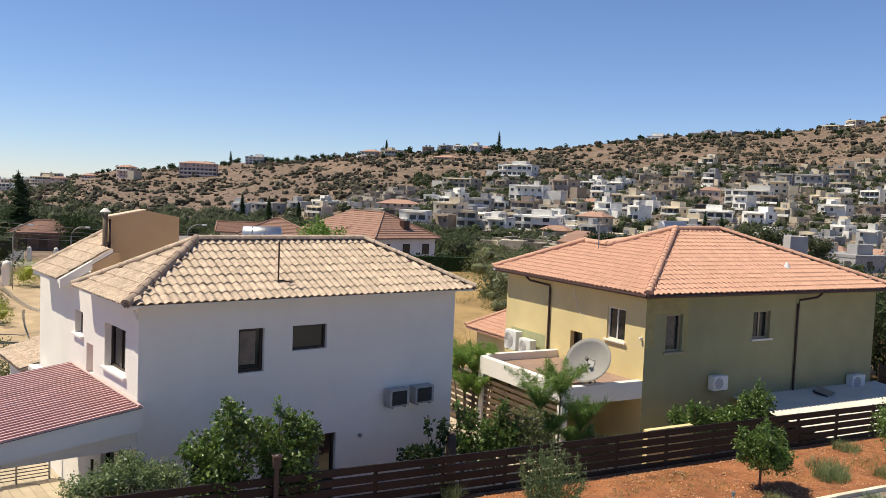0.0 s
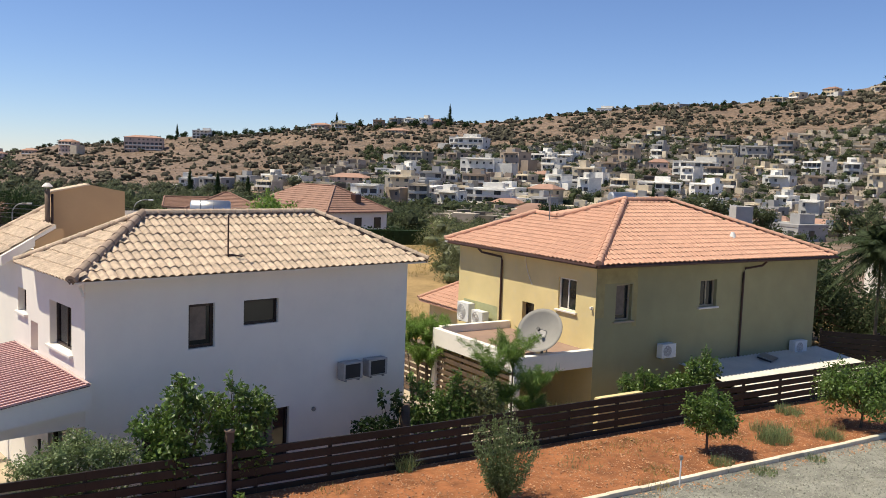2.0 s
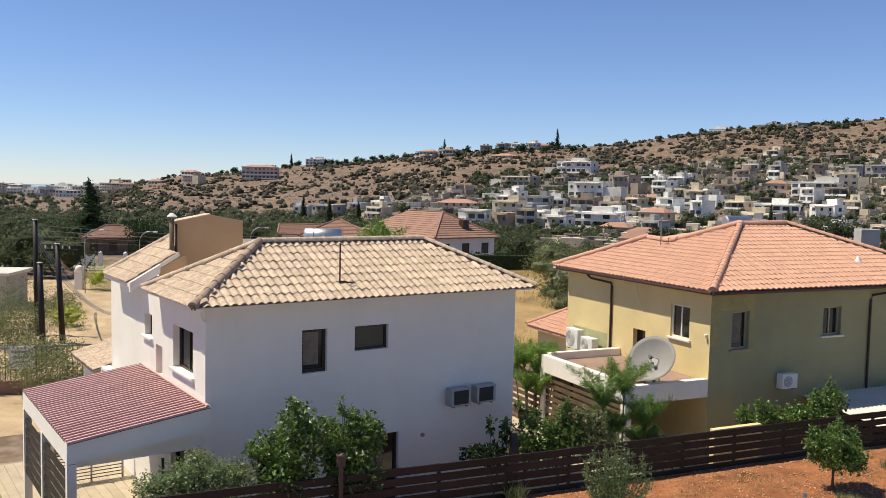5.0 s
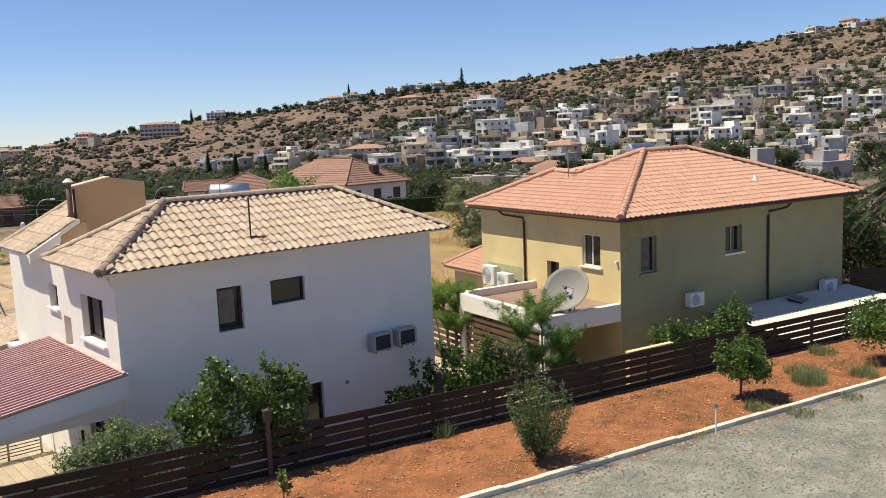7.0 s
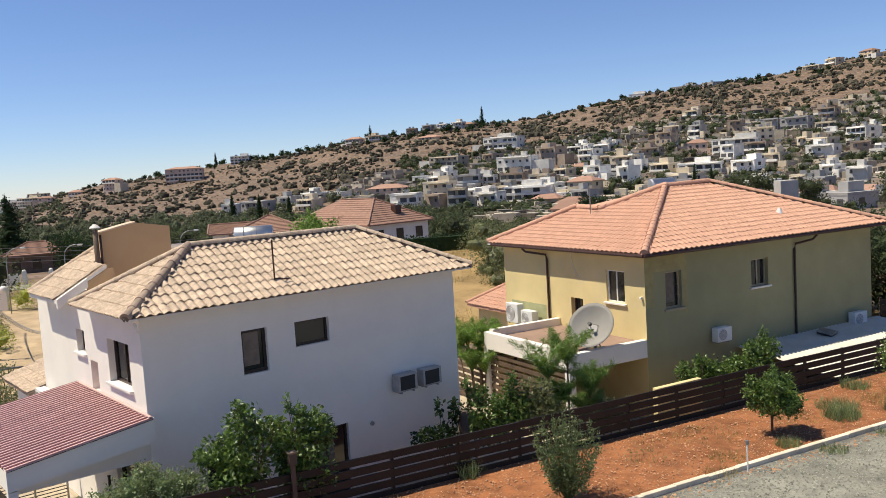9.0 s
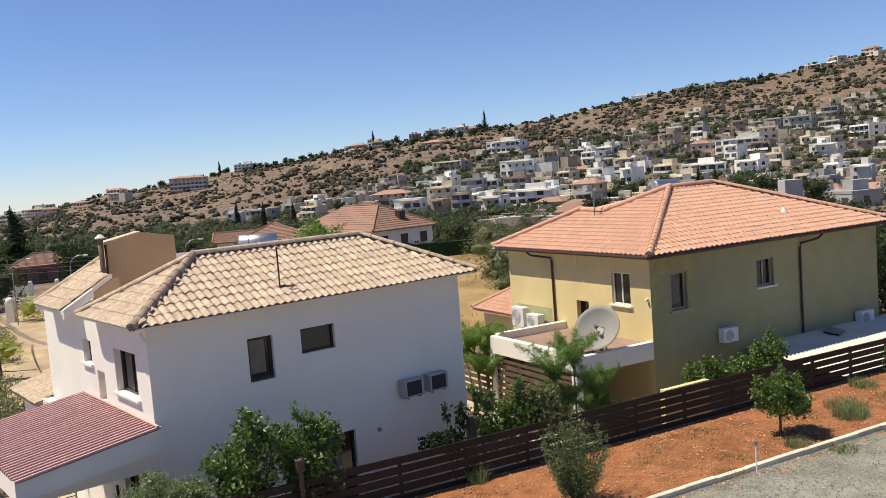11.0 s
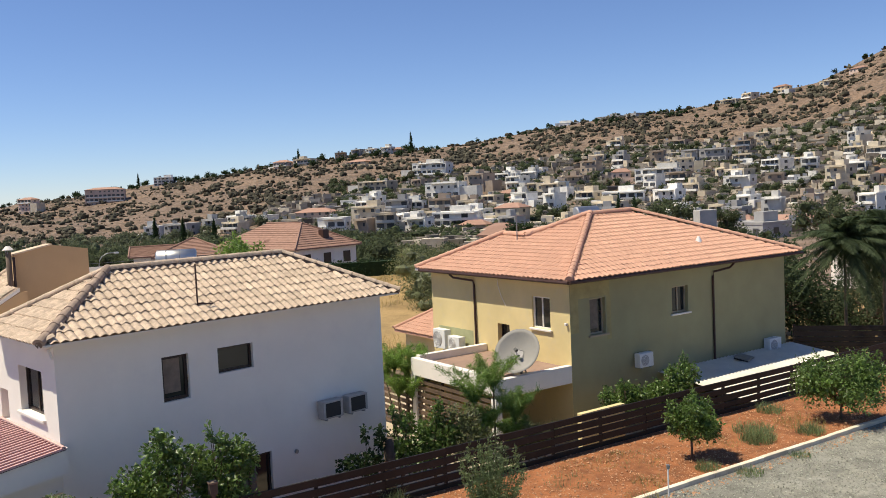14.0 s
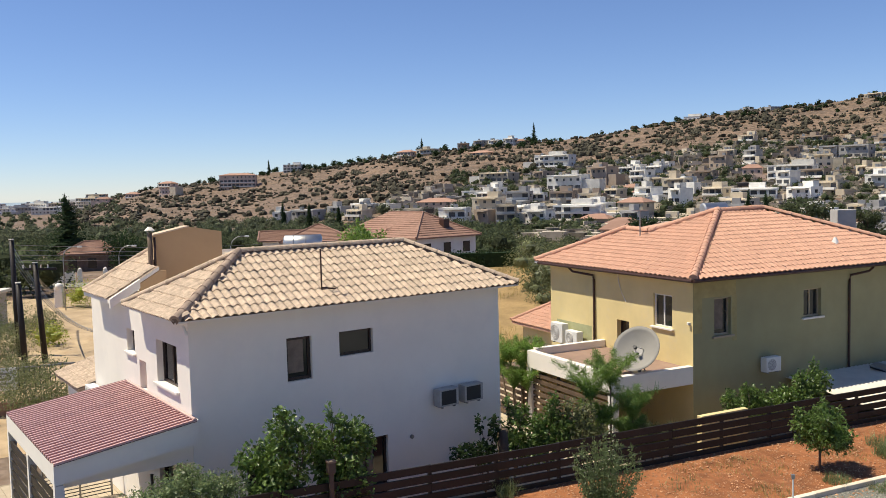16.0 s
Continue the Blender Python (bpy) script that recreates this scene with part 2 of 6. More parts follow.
def window(parent, u0, u1, z0, z1, along, at, depth, frame_mat, panes=2, sill=None, blind=False, bar=0.05):
    """A window set back in an opening. along: 'x' (outside towards -y) or 'y' (outside towards -x); at: the wall's outer face."""
    def b(p0, p1, d0, d1, q0, q1, bevel=0.0):
        return box(p0, p1, at + d0, at + d1, q0, q1, bevel=bevel) if along == "x" else box(at + d0, at + d1, p0, p1, q0, q1, bevel=bevel)

    fr = bmesh.new()
    for p0, p1, q0, q1 in ((u0, u0 + bar, z0, z1), (u1 - bar, u1, z0, z1), (u0 + bar, u1 - bar, z0, z0 + bar), (u0 + bar, u1 - bar, z1 - bar, z1)):
        me = mesh_of(b(p0, p1, depth - 0.03, depth + 0.04, q0, q1))
        fr.from_mesh(me)
        bpy.data.meshes.remove(me)
    win = part("window", fr, frame_mat, parent)
    step = (u1 - u0 - 2 * bar) / panes
    for k in range(panes):
        p0, p1 = u0 + bar + k * step, u0 + bar + (k + 1) * step
        part("pane", b(p0, p1, depth + 0.006 + 0.012 * (k % 2), depth + 0.014 + 0.012 * (k % 2), z0 + bar, z1 - bar), GLASS, win)
        if panes > 1 and k:
            part("mullion", b(p0 - bar / 2, p0 + bar / 2, depth - 0.026, depth + 0.03, z0 + bar, z1 - bar), frame_mat, win)
    if blind:
        part("blind", b(u0 + bar, u0 + bar + (u1 - u0) * 0.62, depth - 0.008, depth + 0.002, z0 + bar + (z1 - z0) * 0.1, z1 - bar), CURTAIN, win, "drawn grey-brown blind")
    if sill:
        part("sill", b(u0 - 0.1, u1 + 0.1, -0.09, depth - 0.03, z0 - 0.07, z0 - 0.003, bevel=0.008), sill, win, "projecting pale stone sill")
    return win


def wave_tile(width, length, rise, thick=0.02, seg=10, power=0.8):
    """One clay roof tile: a barrel and a pan, proud at its lower end."""
    bm = bmesh.new()
    rows = []
    for y, lift in ((0.0, 0.026), (length, 0.0)):
        rows.append([bm.verts.new((width * (k / seg - 0.5), y, lift + rise * (0.5 - 0.5 * math.cos(2 * math.pi * k / seg)) ** power)) for k in range(seg + 1)])
    lip = [bm.verts.new(v.co) for v in rows[0]]
    low = [bm.verts.new(v.co + Vector((0, 0.012, -thick))) for v in rows[0]]
    for k in range(seg):
        bm.faces.new((rows[0][k], rows[0][k + 1], rows[1][k + 1], rows[1][k]))
        bm.faces.new((low[k], low[k + 1], lip[k + 1], lip[k]))
    me = mesh_of(bm, "tile")
    me.shade_smooth()
    return me


def inside(p, outline):
    hit = False
    for (x0, y0), (x1, y1) in zip(outline, outline[1:] + outline[:1]):
        if (y0 > p[1]) != (y1 > p[1]) and p[0] < (x1 - x0) * (p[1] - y0) / (y1 - y0) + x0:
            hit = not hit
    return hit


def tile_slope(parent, corner, along, outline, pitch, tile, size, material, limit=300, stuff_mat=None):
    """Rows of tiles over a sloping field. corner: a place on the eave; along: the eave's way (level); outline: the field in (eave, plan depth) metres."""
    x = Vector(along).normalized()
    inn = Vector((-x.y, x.x, 0))
    y = (inn * math.cos(pitch) + Vector((0, 0, math.sin(pitch)))).normalized()
    z = x.cross(y)
    turn = Matrix((x, y, z)).transposed().to_4x4()
    w, gap = size
    u0, u1 = min(p[0] for p in outline), max(p[0] for p in outline)
    depth = max(p[1] for p in outline)
    rows = int(depth / (gap * math.cos(pitch))) + 1
    made, rest = 0, []
    for j in range(rows):
        for i in range(int((u1 - u0) / w)):
            u = u0 + (i + 0.5) * w
            v = j * gap * math.cos(pitch)
            if not inside((u, v + 0.12), outline):
                continue
            m = Matrix.Translation(Vector(corner) + x * u + inn * v + Vector((0, 0, v * math.tan(pitch)))) @ turn
            if made < limit:
                ob = part("tile", tile, material, parent)
                ob.matrix_local = m @ pose(random.uniform(-0.006, 0.006), random.uniform(-0.012, 0.012), random.uniform(0, 0.006), random.uniform(-0.8, 0.8), 0, random.uniform(-1, 1))
                made += 1
            else:
                rest.append(m)
    if rest:
        co = np.array([(*v.co, 1) for v in tile.vertices])
        n = len(co)
        verts = np.concatenate([(co @ np.array(m).T)[:, :3] for m in rest])
        faces = [[k + n * r for k in p.vertices] for r in range(len(rest)) for p in tile.polygons]
        me = bpy.data.meshes.new("tile_field")
        me.from_pydata(verts.tolist(), [], faces)
        me.shade_smooth()
        tagged(part("tile_field", me, stuff_mat or material, parent), kind="stuff")


def ridge_tiles(parent, a, b, material, radius=0.11, length=0.38, name="ridge_tile"):
    """Half-round cap tiles laid from a up to b."""
    a, b = Vector(a), Vector(b)
    d = b - a
    n = max(1, round(d.length / length))
    y = d.normalized()
    x = y.cross(Vector((0, 0, 1))).normalized()
    z = x.cross(y)
    turn = Matrix((x, y, z)).transposed().to_4x4()
    step = d.length / n
    bm = bmesh.new()
    rings = []
    for yy, r in ((0, radius * 1.12), (0.05, radius * 1.12), (0.06, radius * 1.02), (step * 1.08, radius * 0.9)):
        rings.append([bm.verts.new((r * math.cos(t), yy, r * math.sin(t))) for t in [math.pi * k / 7 - 0.15 for k in range(8)]])
    for p, q in zip(rings, rings[1:]):
        for k in range(7):
            bm.faces.new((p[k], p[k + 1], q[k + 1], q[k]))
    bm.faces.new(rings[0])
    me = mesh_of(bm, name)
    for k in range(n):
        ob = part(name, me, material, parent)
        ob.matrix_local = Matrix.Translation(a + y * step * k) @ turn @ pose(0, 0, 0, 1.5, random.uniform(-2, 2), random.uniform(-1.2, 1.2))


def aircon(label, m, w=0.8, h=0.58, d=0.3, square=False):
    """An outdoor air-conditioning unit; its back is at y = 0 and it looks towards -y."""
    t = thing("air_conditioner", label, "air conditioner", m)
    part("case", box(-w / 2, w / 2, -d - 0.08, -0.08, 0, h, bevel=0.015), SHADED_METAL if square else WHITE_METAL, t)
    bm = bmesh.new()
    bmesh.ops.create_cone(bm, cap_ends=True, segments=24, radius1=h * 0.4, radius2=h * 0.4, depth=0.012, matrix=Matrix.Translation((-w * 0.12, -d - 0.084, h / 2)) @ Matrix.Rotation(radians(90), 4, "X"))
    if square:
        bm.free()
        bm = box(-w * 0.4, w * 0.36, -d - 0.088, -d - 0.078, h * 0.1, h * 0.9)
    part("fan_grille", bm, DARK_METAL if square else BEIGE_GREY, t, "dark fan grille")
    for k in range(0 if square else 4):
        r = h * 0.4 * (k + 1) / 4.2
        ring = [(-w * 0.12 + r * math.cos(a), -d - 0.094, h / 2 + r * math.sin(a)) for a in [2 * math.pi * i / 20 for i in range(21)]]
        part("grille_ring", tube(ring, 0.006, sides=4), WHITE_METAL, t)
    for s in (-1, 1):
        part("bracket", box(s * w * 0.33 - 0.02, s * w * 0.33 + 0.02, -d - 0.06, 0, -0.05, -0.002), GREY_METAL, t)
    part("pipe_cover", box(w / 2 + 0.002, w / 2 + 0.05, -d * 0.7, -0.12, h * 0.1, h * 0.42, bevel=0.01), WHITE_METAL, t)
    return t


# ---- ground ----
def smooth(a, b, v):
    t = min(1.0, max(0.0, (v - a) / (b - a)))
    return t * t * (3 - 2 * t)


CREST = [(-60, -0.85), (-30, -0.85), (-25.6, -0.8), (-24.4, -0.3), (-20.7, 0.55), (-17.1, 0.8), (-13.3, 1.3), (-8.7, 1.85), (-3.2, 2.45), (2.4, 2.85), (5.3, 3.05), (9, 3.45), (13.7, 4.1), (17.1, 4.4), (21.2, 4.5), (24.4, 4.9), (28.8, 5.6), (32.6, 7.2), (40, 8.0), (60, 8.0)]


def table(rows, v):
    for (a, p), (b, q) in zip(rows, rows[1:]):
        if v <= b:
            return p + (q - p) * max(0.0, (v - a) / (b - a))
    return rows[-1][1]


def crest_r(az):
    return 740 + 260 * smooth(0, 26, -az)


def ground_z(x, y):
    """The land: a shelf round the houses, a valley, and the long dry hill behind it."""
    r, az = math.hypot(x, y), math.degrees(math.atan2(x, y))
    shelf = -0.25 - 5.5 * smooth(95, 320, r) - 1.5 * smooth(70, 110, r) * smooth(-5, 5, az)
    shelf += 2.7 * smooth(46, 68, r) * smooth(105, 80, r) * smooth(-7, -3, az) * smooth(16, 9, az)
    if abs(az) > 62:
        return shelf
    foot, top = 320 + 130 * smooth(0, 22, -az), crest_r(az)
    high = 9 + math.tan(radians(table(CREST, az))) * top
    if r <= foot:
        z = shelf
    elif r <= top:
        u = (r - foot) / (top - foot)
        z = shelf + (high - shelf) * (0.75 * u + 0.25 * u * u)
    else:
        z = high - (high + 6.0) * smooth(top, top + 1500, r)
    edge = smooth(62, 45, abs(az))
    z = shelf + (z - shelf) * edge
    if r > foot:
        w = noise.noise(Vector((x / 60, y / 60, 0.3))) * 3.0 + noise.noise(Vector((x / 17, y / 17, 4.1))) * 1.1
        z += w * smooth(foot, foot + 120, r) * smooth(top + 120, top - 60, r) * edge * smooth(-26, -18, az)
    return z


def land_mat():
    m = mat("dry_land", (0.19, 0.123, 0.08), 0.95, 0.25, 40.0, bump=0.3, grain=0.6, dirt=(0.23, 0.145, 0.085), dirt_amount=0.7)
    t = m.node_tree
    b = t.nodes["Principled BSDF"]
    old = b.inputs["Base Color"].links[0].from_socket
    co = t.nodes.new("ShaderNodeTexCoord").outputs["Object"]
    for scale, lo, hi, colour, most in ((0.05, 0.5, 0.68, (0.25, 0.165, 0.1), 0.6), (0.11, 0.48, 0.62, (0.1, 0.078, 0.054), 0.5), (0.4, 0.5, 0.6, (0.27, 0.2, 0.15), 0.7), (0.3, 0.54, 0.6, (0.075, 0.057, 0.042), 0.8), (0.9, 0.54, 0.62, (0.1, 0.072, 0.05), 0.7)):
        n = t.nodes.new("ShaderNodeTexNoise")
        n.inputs["Scale"].default_value, n.inputs["Detail"].default_value = scale, 6.0
        t.links.new(co, n.inputs["Vector"])
        r = t.nodes.new("ShaderNodeMapRange")
        r.inputs["From Min"].default_value, r.inputs["From Max"].default_value, r.inputs["To Max"].default_value = lo, hi, most
        t.links.new(n.outputs["Fac"], r.inputs["Value"])
        x = t.nodes.new("ShaderNodeMix")
        x.data_type = "RGBA"
        x.inputs[7].default_value = (*colour, 1)
        t.links.new(r.outputs[0], x.inputs[0])
        t.links.new(old, x.inputs[6])
        old = x.outputs[2]
    t.links.new(old, b.inputs["Base Color"])
    return m


LAND = land_mat()


def build_ground():
    radii = [0.0] + [6 * 1.07 ** k for k in range(48)] + list(range(160, 1250, 9)) + [1250, 1350, 1450, 1560, 1680, 1760, 1770]
    radii = sorted({round(r, 2) for r in radii})
    angles = [-180 + 6 * k for k in range(20)] + [-60 + 0.6 * k for k in range(201)] + [66 + 6 * k for k in range(19)]
    verts, faces = [], []
    for r in radii:
        for a in angles:
            x, y = r * math.sin(radians(a)), r * math.cos(radians(a))
            verts.append((x, y, ground_z(x, y) if r < 1765 else -14.0))
    n = len(angles)
    for i in range(len(radii) - 1):
        for k in range(n):
            q = (k + 1) % n
            faces.append((i * n + k, i * n + q, (i + 1) * n + q, (i + 1) * n + k))
    me = bpy.data.meshes.new("ground")
    me.from_pydata(verts, [], faces)
    me.shade_smooth()
    tagged(part("ground", me, LAND), "dry ochre hillside and valley land under scrub", "ground", kind="structure")


build_ground()
SEA = mat("sea", (0.26, 0.33, 0.38), 0.6, 0.1, 200.0, bump=0.1, grain=0.3)
sea = part("water", slab([(4800 * math.sin(radians(a)), 4800 * math.cos(radians(a))) for a in range(-180, 180, 5)], -12.0, -9.5), SEA)
tagged(sea, "pale blue sea reaching a hazy horizon", "sea", kind="structure")

# the axes of the road, the soil bed and the fence
BED = radians(27.8)
bed_run, bed_in = Vector((math.cos(BED), math.sin(BED), 0)), Vector((-math.sin(BED), math.cos(BED), 0))
BED_M = Matrix((bed_run, bed_in, Vector((0, 0, 1)))).transposed().to_4x4()
SOIL_Z, FENCE_S, KERB_S = 1.5, 18.25, 14.6


def rough_sheet(name, u0, u1, v0, v1, z, step, amount, material, label, category, seed=0.0, skirt=0.6):
    nu, nv = int((u1 - u0) / step), int((v1 - v0) / step)
    verts = []
    for j in range(nv + 1):
        for i in range(nu + 1):
            u, v = u0 + (u1 - u0) * i / nu, v0 + (v1 - v0) * j / nv
            rim = min(1.0, 4 * min(j, nv - j) / nv)
            h = (noise.noise(Vector((u * 1.3, v * 1.3, seed))) + 0.6 * noise.noise(Vector((u * 4.5, v * 4.5, seed + 3)))) * amount * rim
            verts.append((u, v, z + h))
    faces = [(j * (nu + 1) + i, j * (nu + 1) + i + 1, (j + 1) * (nu + 1) + i + 1, (j + 1) * (nu + 1) + i) for j in range(nv) for i in range(nu)]
    rim = [i for i in range(nu + 1)] + [j * (nu + 1) + nu for j in range(1, nv + 1)] + [nv * (nu + 1) + i for i in range(nu - 1, -1, -1)] + [j * (nu + 1) for j in range(nv - 1, 0, -1)]
    base = len(verts)
    verts += [(verts[i][0], verts[i][1], z - skirt) for i in rim]
    faces += [(rim[k], rim[(k + 1) % len(rim)], base + (k + 1) % len(rim), base + k) for k in range(len(rim))]
    me = bpy.data.meshes.new(name)
    me.from_pydata(verts, [], faces)
    me.shade_smooth()
    ob = part(name, me, material)
    ob.matrix_world = BED_M
    return tagged(ob, label, category, kind="structure")


rough_sheet("road", -40, 75, -12, KERB_S - 0.07, SOIL_Z - 0.06, 0.4, 0.02, GRAVEL, "grey worn gravel road beside a kerb", "road", 1.0, 1.9)
rough_sheet("soil_bed", -40, 75, KERB_S + 0.07, FENCE_S + 0.1, SOIL_Z, 0.12, 0.05, SOIL, "red tilled soil bed between kerb and fence", "soil", 2.0, 1.9)
rough_sheet("garden", 6.02, 40, FENCE_S + 0.2, FENCE_S + 16, 0.0, 0.5, 0.03, mat("garden_earth", (0.46, 0.38, 0.27), 0.95, 0.2, 0.8, bump=0.5, dirt=(0.28, 0.22, 0.13), dirt_amount=0.6), "dry sandy garden earth round the yellow house", "garden", 6.0, 0.4)
yard = rough_sheet("yard", -24, 6, FENCE_S + 0.2, FENCE_S + 12, 0.0, 0.6, 0.01, PAVING, "sand-coloured paved yard beside the houses", "yard", 5.0, 0.4)

# ---- white house ----
WA = radians(38.63)
HOUSE_W = pose(-7.09, 20.14, 0, 0, 0, 38.63)
EAVE, PITCH = 6.1, radians(23.2)
SAND = wave_tile(0.222, 0.44, 0.056, power=0.75)
wh = thing("house", "white plastered two-storey house with a sand-coloured hipped tile roof", "house", HOUSE_W)
W, D = 9.62, 9.0
front = part("wall", pierced_wall((0, 0), (W, 0), -0.3, 6.02, 0.3, [(2.55, 3.27, 4.16, 5.30), (4.09, 5.14, 4.62, 5.29), (4.2, 5.53, 0.3, 2.23), (1.35, 2.6, 0.3, 2.23)]), WHITE_WALL, wh)
window(front, 2.55, 3.27, 4.16, 5.30, "x", 0, 0.14, BROWN_FRAME, 1, blind=True, bar=0.08)
window(front, 4.09, 5.14, 4.62, 5.29, "x", 0, 0.14, BROWN_FRAME, 1, bar=0.06)
window(front, 4.2, 5.53, 0.3, 2.23, "x", 0, 0.14, BROWN_FRAME, 2, blind=True, bar=0.07)
window(front, 1.35, 2.6, 0.3, 2.23, "x", 0, 0.14, BROWN_FRAME, 2, bar=0.07)
side = part("wall", pierced_wall((0, D - 0.3), (0, 0.3), -0.3, 6.02, 0.3, [(D - 0.3 - 2.5, D - 0.3 - 0.9, 4.16, 5.30), (D - 0.3 - 5.15, D - 0.3 - 4.42, 4.63, 5.28), (D - 0.3 - 4.05, D - 0.3 - 3.45, 3.7, 4.52), (D - 0.3 - 2.7, D - 0.3 - 0.6, 0.02, 2.25)]), WHITE_WALL, wh)
window(side, 0.9, 2.5, 4.16, 5.30, "y", 0, 0.2, BROWN_FRAME, 2, CREAM_TRIM, bar=0.06)
window(side, 0.6, 2.7, 0.02, 2.25, "y", 0, 0.16, BROWN_FRAME, 2, bar=0.07)
window(side, 4.42, 5.15, 4.63, 5.28, "y", 0, 0.2, BROWN_FRAME, 1, CREAM_TRIM, bar=0.06)
part("wall", box(W - 0.3, W, 0.303, D - 0.3, -0.3, 6.02), WHITE_WALL, wh)
part("wall", box(0.003, W - 0.003, D - 0.297, D, -0.3, 6.02), WHITE_WALL, wh)
part("ceiling", box(0.31, W - 0.31, 0.31, D - 0.31, 5.8, 6.0), WHITE_WALL, wh)
part("floor", box(0.31, W - 0.31, 0.31, D - 0.31, -0.2, 0.0), CONCRETE, wh)
OV = 0.46
AL, AR = (2.35, 2.35, 7.36), (7.75, 2.35, 7.36)
tipL, tipR, backL, backR = (-OV, -OV, EAVE), (W + OV - 0.05, -OV, EAVE), (-OV, 3.75, EAVE), (W + OV - 0.05, 5.2, EAVE)


def drop(p, d):
    return (p[0], p[1], p[2] - d)


def roof_shell(faces, rim, thick):
    """Sloping fields with a soffit below and a fascia along the rim."""
    fs = [list(f) for f in faces] + [[drop(p, thick) for p in f][::-1] for f in faces]
    for a, b in zip(rim, rim[1:] + rim[:1]):
        fs.append([a, b, drop(b, thick), drop(a, thick)])
    return poly(fs)


part("roof_deck", roof_shell([[tipL, tipR, AR, AL], [backL, tipL, AL], [tipR, backR, AR], [backR, backL, AL, AR]], [tipL, tipR, backR, backL], 0.04), WHITE_WALL, wh, "pale plastered eave soffit")
roof = part("roof", poly([[drop(p, -0.006) for p in f] for f in ([tipL, tipR, AR, AL], [backL, tipL, AL], [tipR, backR, AR], [backR, backL, AL, AR])]), SAND_TILE_BROWN, wh)
RISE_W = math.atan2(AL[2] - EAVE, AL[1] + OV)
tile_slope(roof, (tipL[0], tipL[1] - 0.06, EAVE), (1, 0, 0), [(0, -0.1), (W + 2 * OV, -0.1), (W + 2 * OV, 0.02), (AR[0] + OV, AR[1] + OV), (AL[0] + OV, AL[1] + OV), (0, 0)], RISE_W, SAND, (0.222, 0.415), SAND_TILE)
tile_slope(roof, (tipL[0] - 0.04, backL[1], EAVE), (0, -1, 0), [(0, -0.1), (4.25, -0.1), (4.25, 0), (backL[1] - AL[1], AL[0] + OV), (0, 0)], RISE_W, SAND, (0.222, 0.415), SAND_TILE)
up = lambda p, d=0.05: (p[0], p[1], p[2] + d)  # noqa: E731
# bedding mortar, coloured dark to carry the shadow band below the ridge caps
SHADED_MORTAR = mat("shaded_ridge_mortar", (0.2, 0.145, 0.11), 0.95, 0.2, 0.2, bump=0.3)
for a, b in ((tipL, AL), (AL, AR), (tipR, AR), (backL, AL)):
    part("mortar", tube([up(a, 0.03), up(b, 0.05)], 0.085, sides=6), SHADED_MORTAR, roof, "bedding mortar darkened for the shade under the ridge")
ridge_tiles(roof, up(tipL, 0.04), up(AL, 0.1), SAND_TILE_BROWN, 0.122, 0.4)
ridge_tiles(roof, up(AL, 0.1), up(AR, 0.1), SAND_TILE, 0.1, 0.4)
ridge_tiles(roof, up(tipR, 0.07), up(AR, 0.1), SAND_TILE, 0.1, 0.4)
ridge_tiles(roof, up(backL, 0.06), up(AL, 0.1), SAND_TILE, 0.1, 0.4)
# rear wing roof with its white verge
Q = [(-OV, 5.1, 6.13), (-OV, 7.95, 6.13), (1.5, 7.6, 7.26), (1.5, 6.47, 7.26), (1.0, 6.0, 6.97), (1.0, 5.1, 6.97)]
part("roof_deck", roof_shell([Q, [Q[1], (8, 8.8, 6.1), (8, 7.6, 7.1), Q[2]]], [Q[0], Q[1], (8, 8.8, 6.1), (8, 7.6, 7.1), Q[2], Q[3], Q[4], Q[5]], 0.1), WHITE_WALL, wh)
rear_roof = part("roof", poly([[drop(p, -0.006) for p in Q]]), SAND_TILE_BROWN, wh)
tile_slope(rear_roof, (-OV - 0.04, 7.95, 6.13), (0, -1, 0), [(0, -0.1), (2.86, -0.1), (2.86, 1.45), (1.95, 1.45), (1.5, 1.96), (0.35, 1.96), (0, 0.05)], math.atan2(1.13, 1.96), SAND, (0.222, 0.415), SAND_TILE)
ridge_tiles(rear_roof, (-OV, 7.95, 6.18), (1.5, 7.6, 7.31), SAND_TILE, 0.1, 0.36)
VX, VZ = 0.4, 0.5
part("verge", poly([[(-OV, y, 5.9), (VX, y, 5.9 + VZ), (VX, y, 6.16 + VZ), (-OV, y, 6.16)] for y in (4.98, 5.09)] + [[(-OV, 4.98, 6.16), (VX, 4.98, 6.16 + VZ), (VX, 5.09, 6.16 + VZ), (-OV, 5.09, 6.16)], [(-OV, 4.98, 5.9), (-OV, 5.09, 5.9), (-OV, 5.09, 6.16), (-OV, 4.98, 6.16)], [(-OV, 4.98, 5.9), (VX, 4.98, 5.9 + VZ), (VX, 5.09, 5.9 + VZ), (-OV, 5.09, 5.9)], [(VX, 4.98, 5.9 + VZ), (VX, 5.09, 5.9 + VZ), (VX, 5.09, 6.16 + VZ), (VX, 4.98, 6.16 + VZ)]]), WHITE_WALL, wh, "white plastered verge board")
part("wall", poly([[(0.42, y, 5.9), (1.2, y, 5.9), (1.2, y, 6.85), (1.0, y, 6.85), (0.42, y, 6.52)] for y in (5.1, 5.17)] + [[(0.42, 5.1, 6.52), (1.0, 5.1, 6.85), (1.0, 5.17, 6.85), (0.42, 5.17, 6.52)], [(1.0, 5.1, 6.85), (1.2, 5.1, 6.85), (1.2, 5.17, 6.85), (1.0, 5.17, 6.85)]]), BEIGE_WALL, wh)
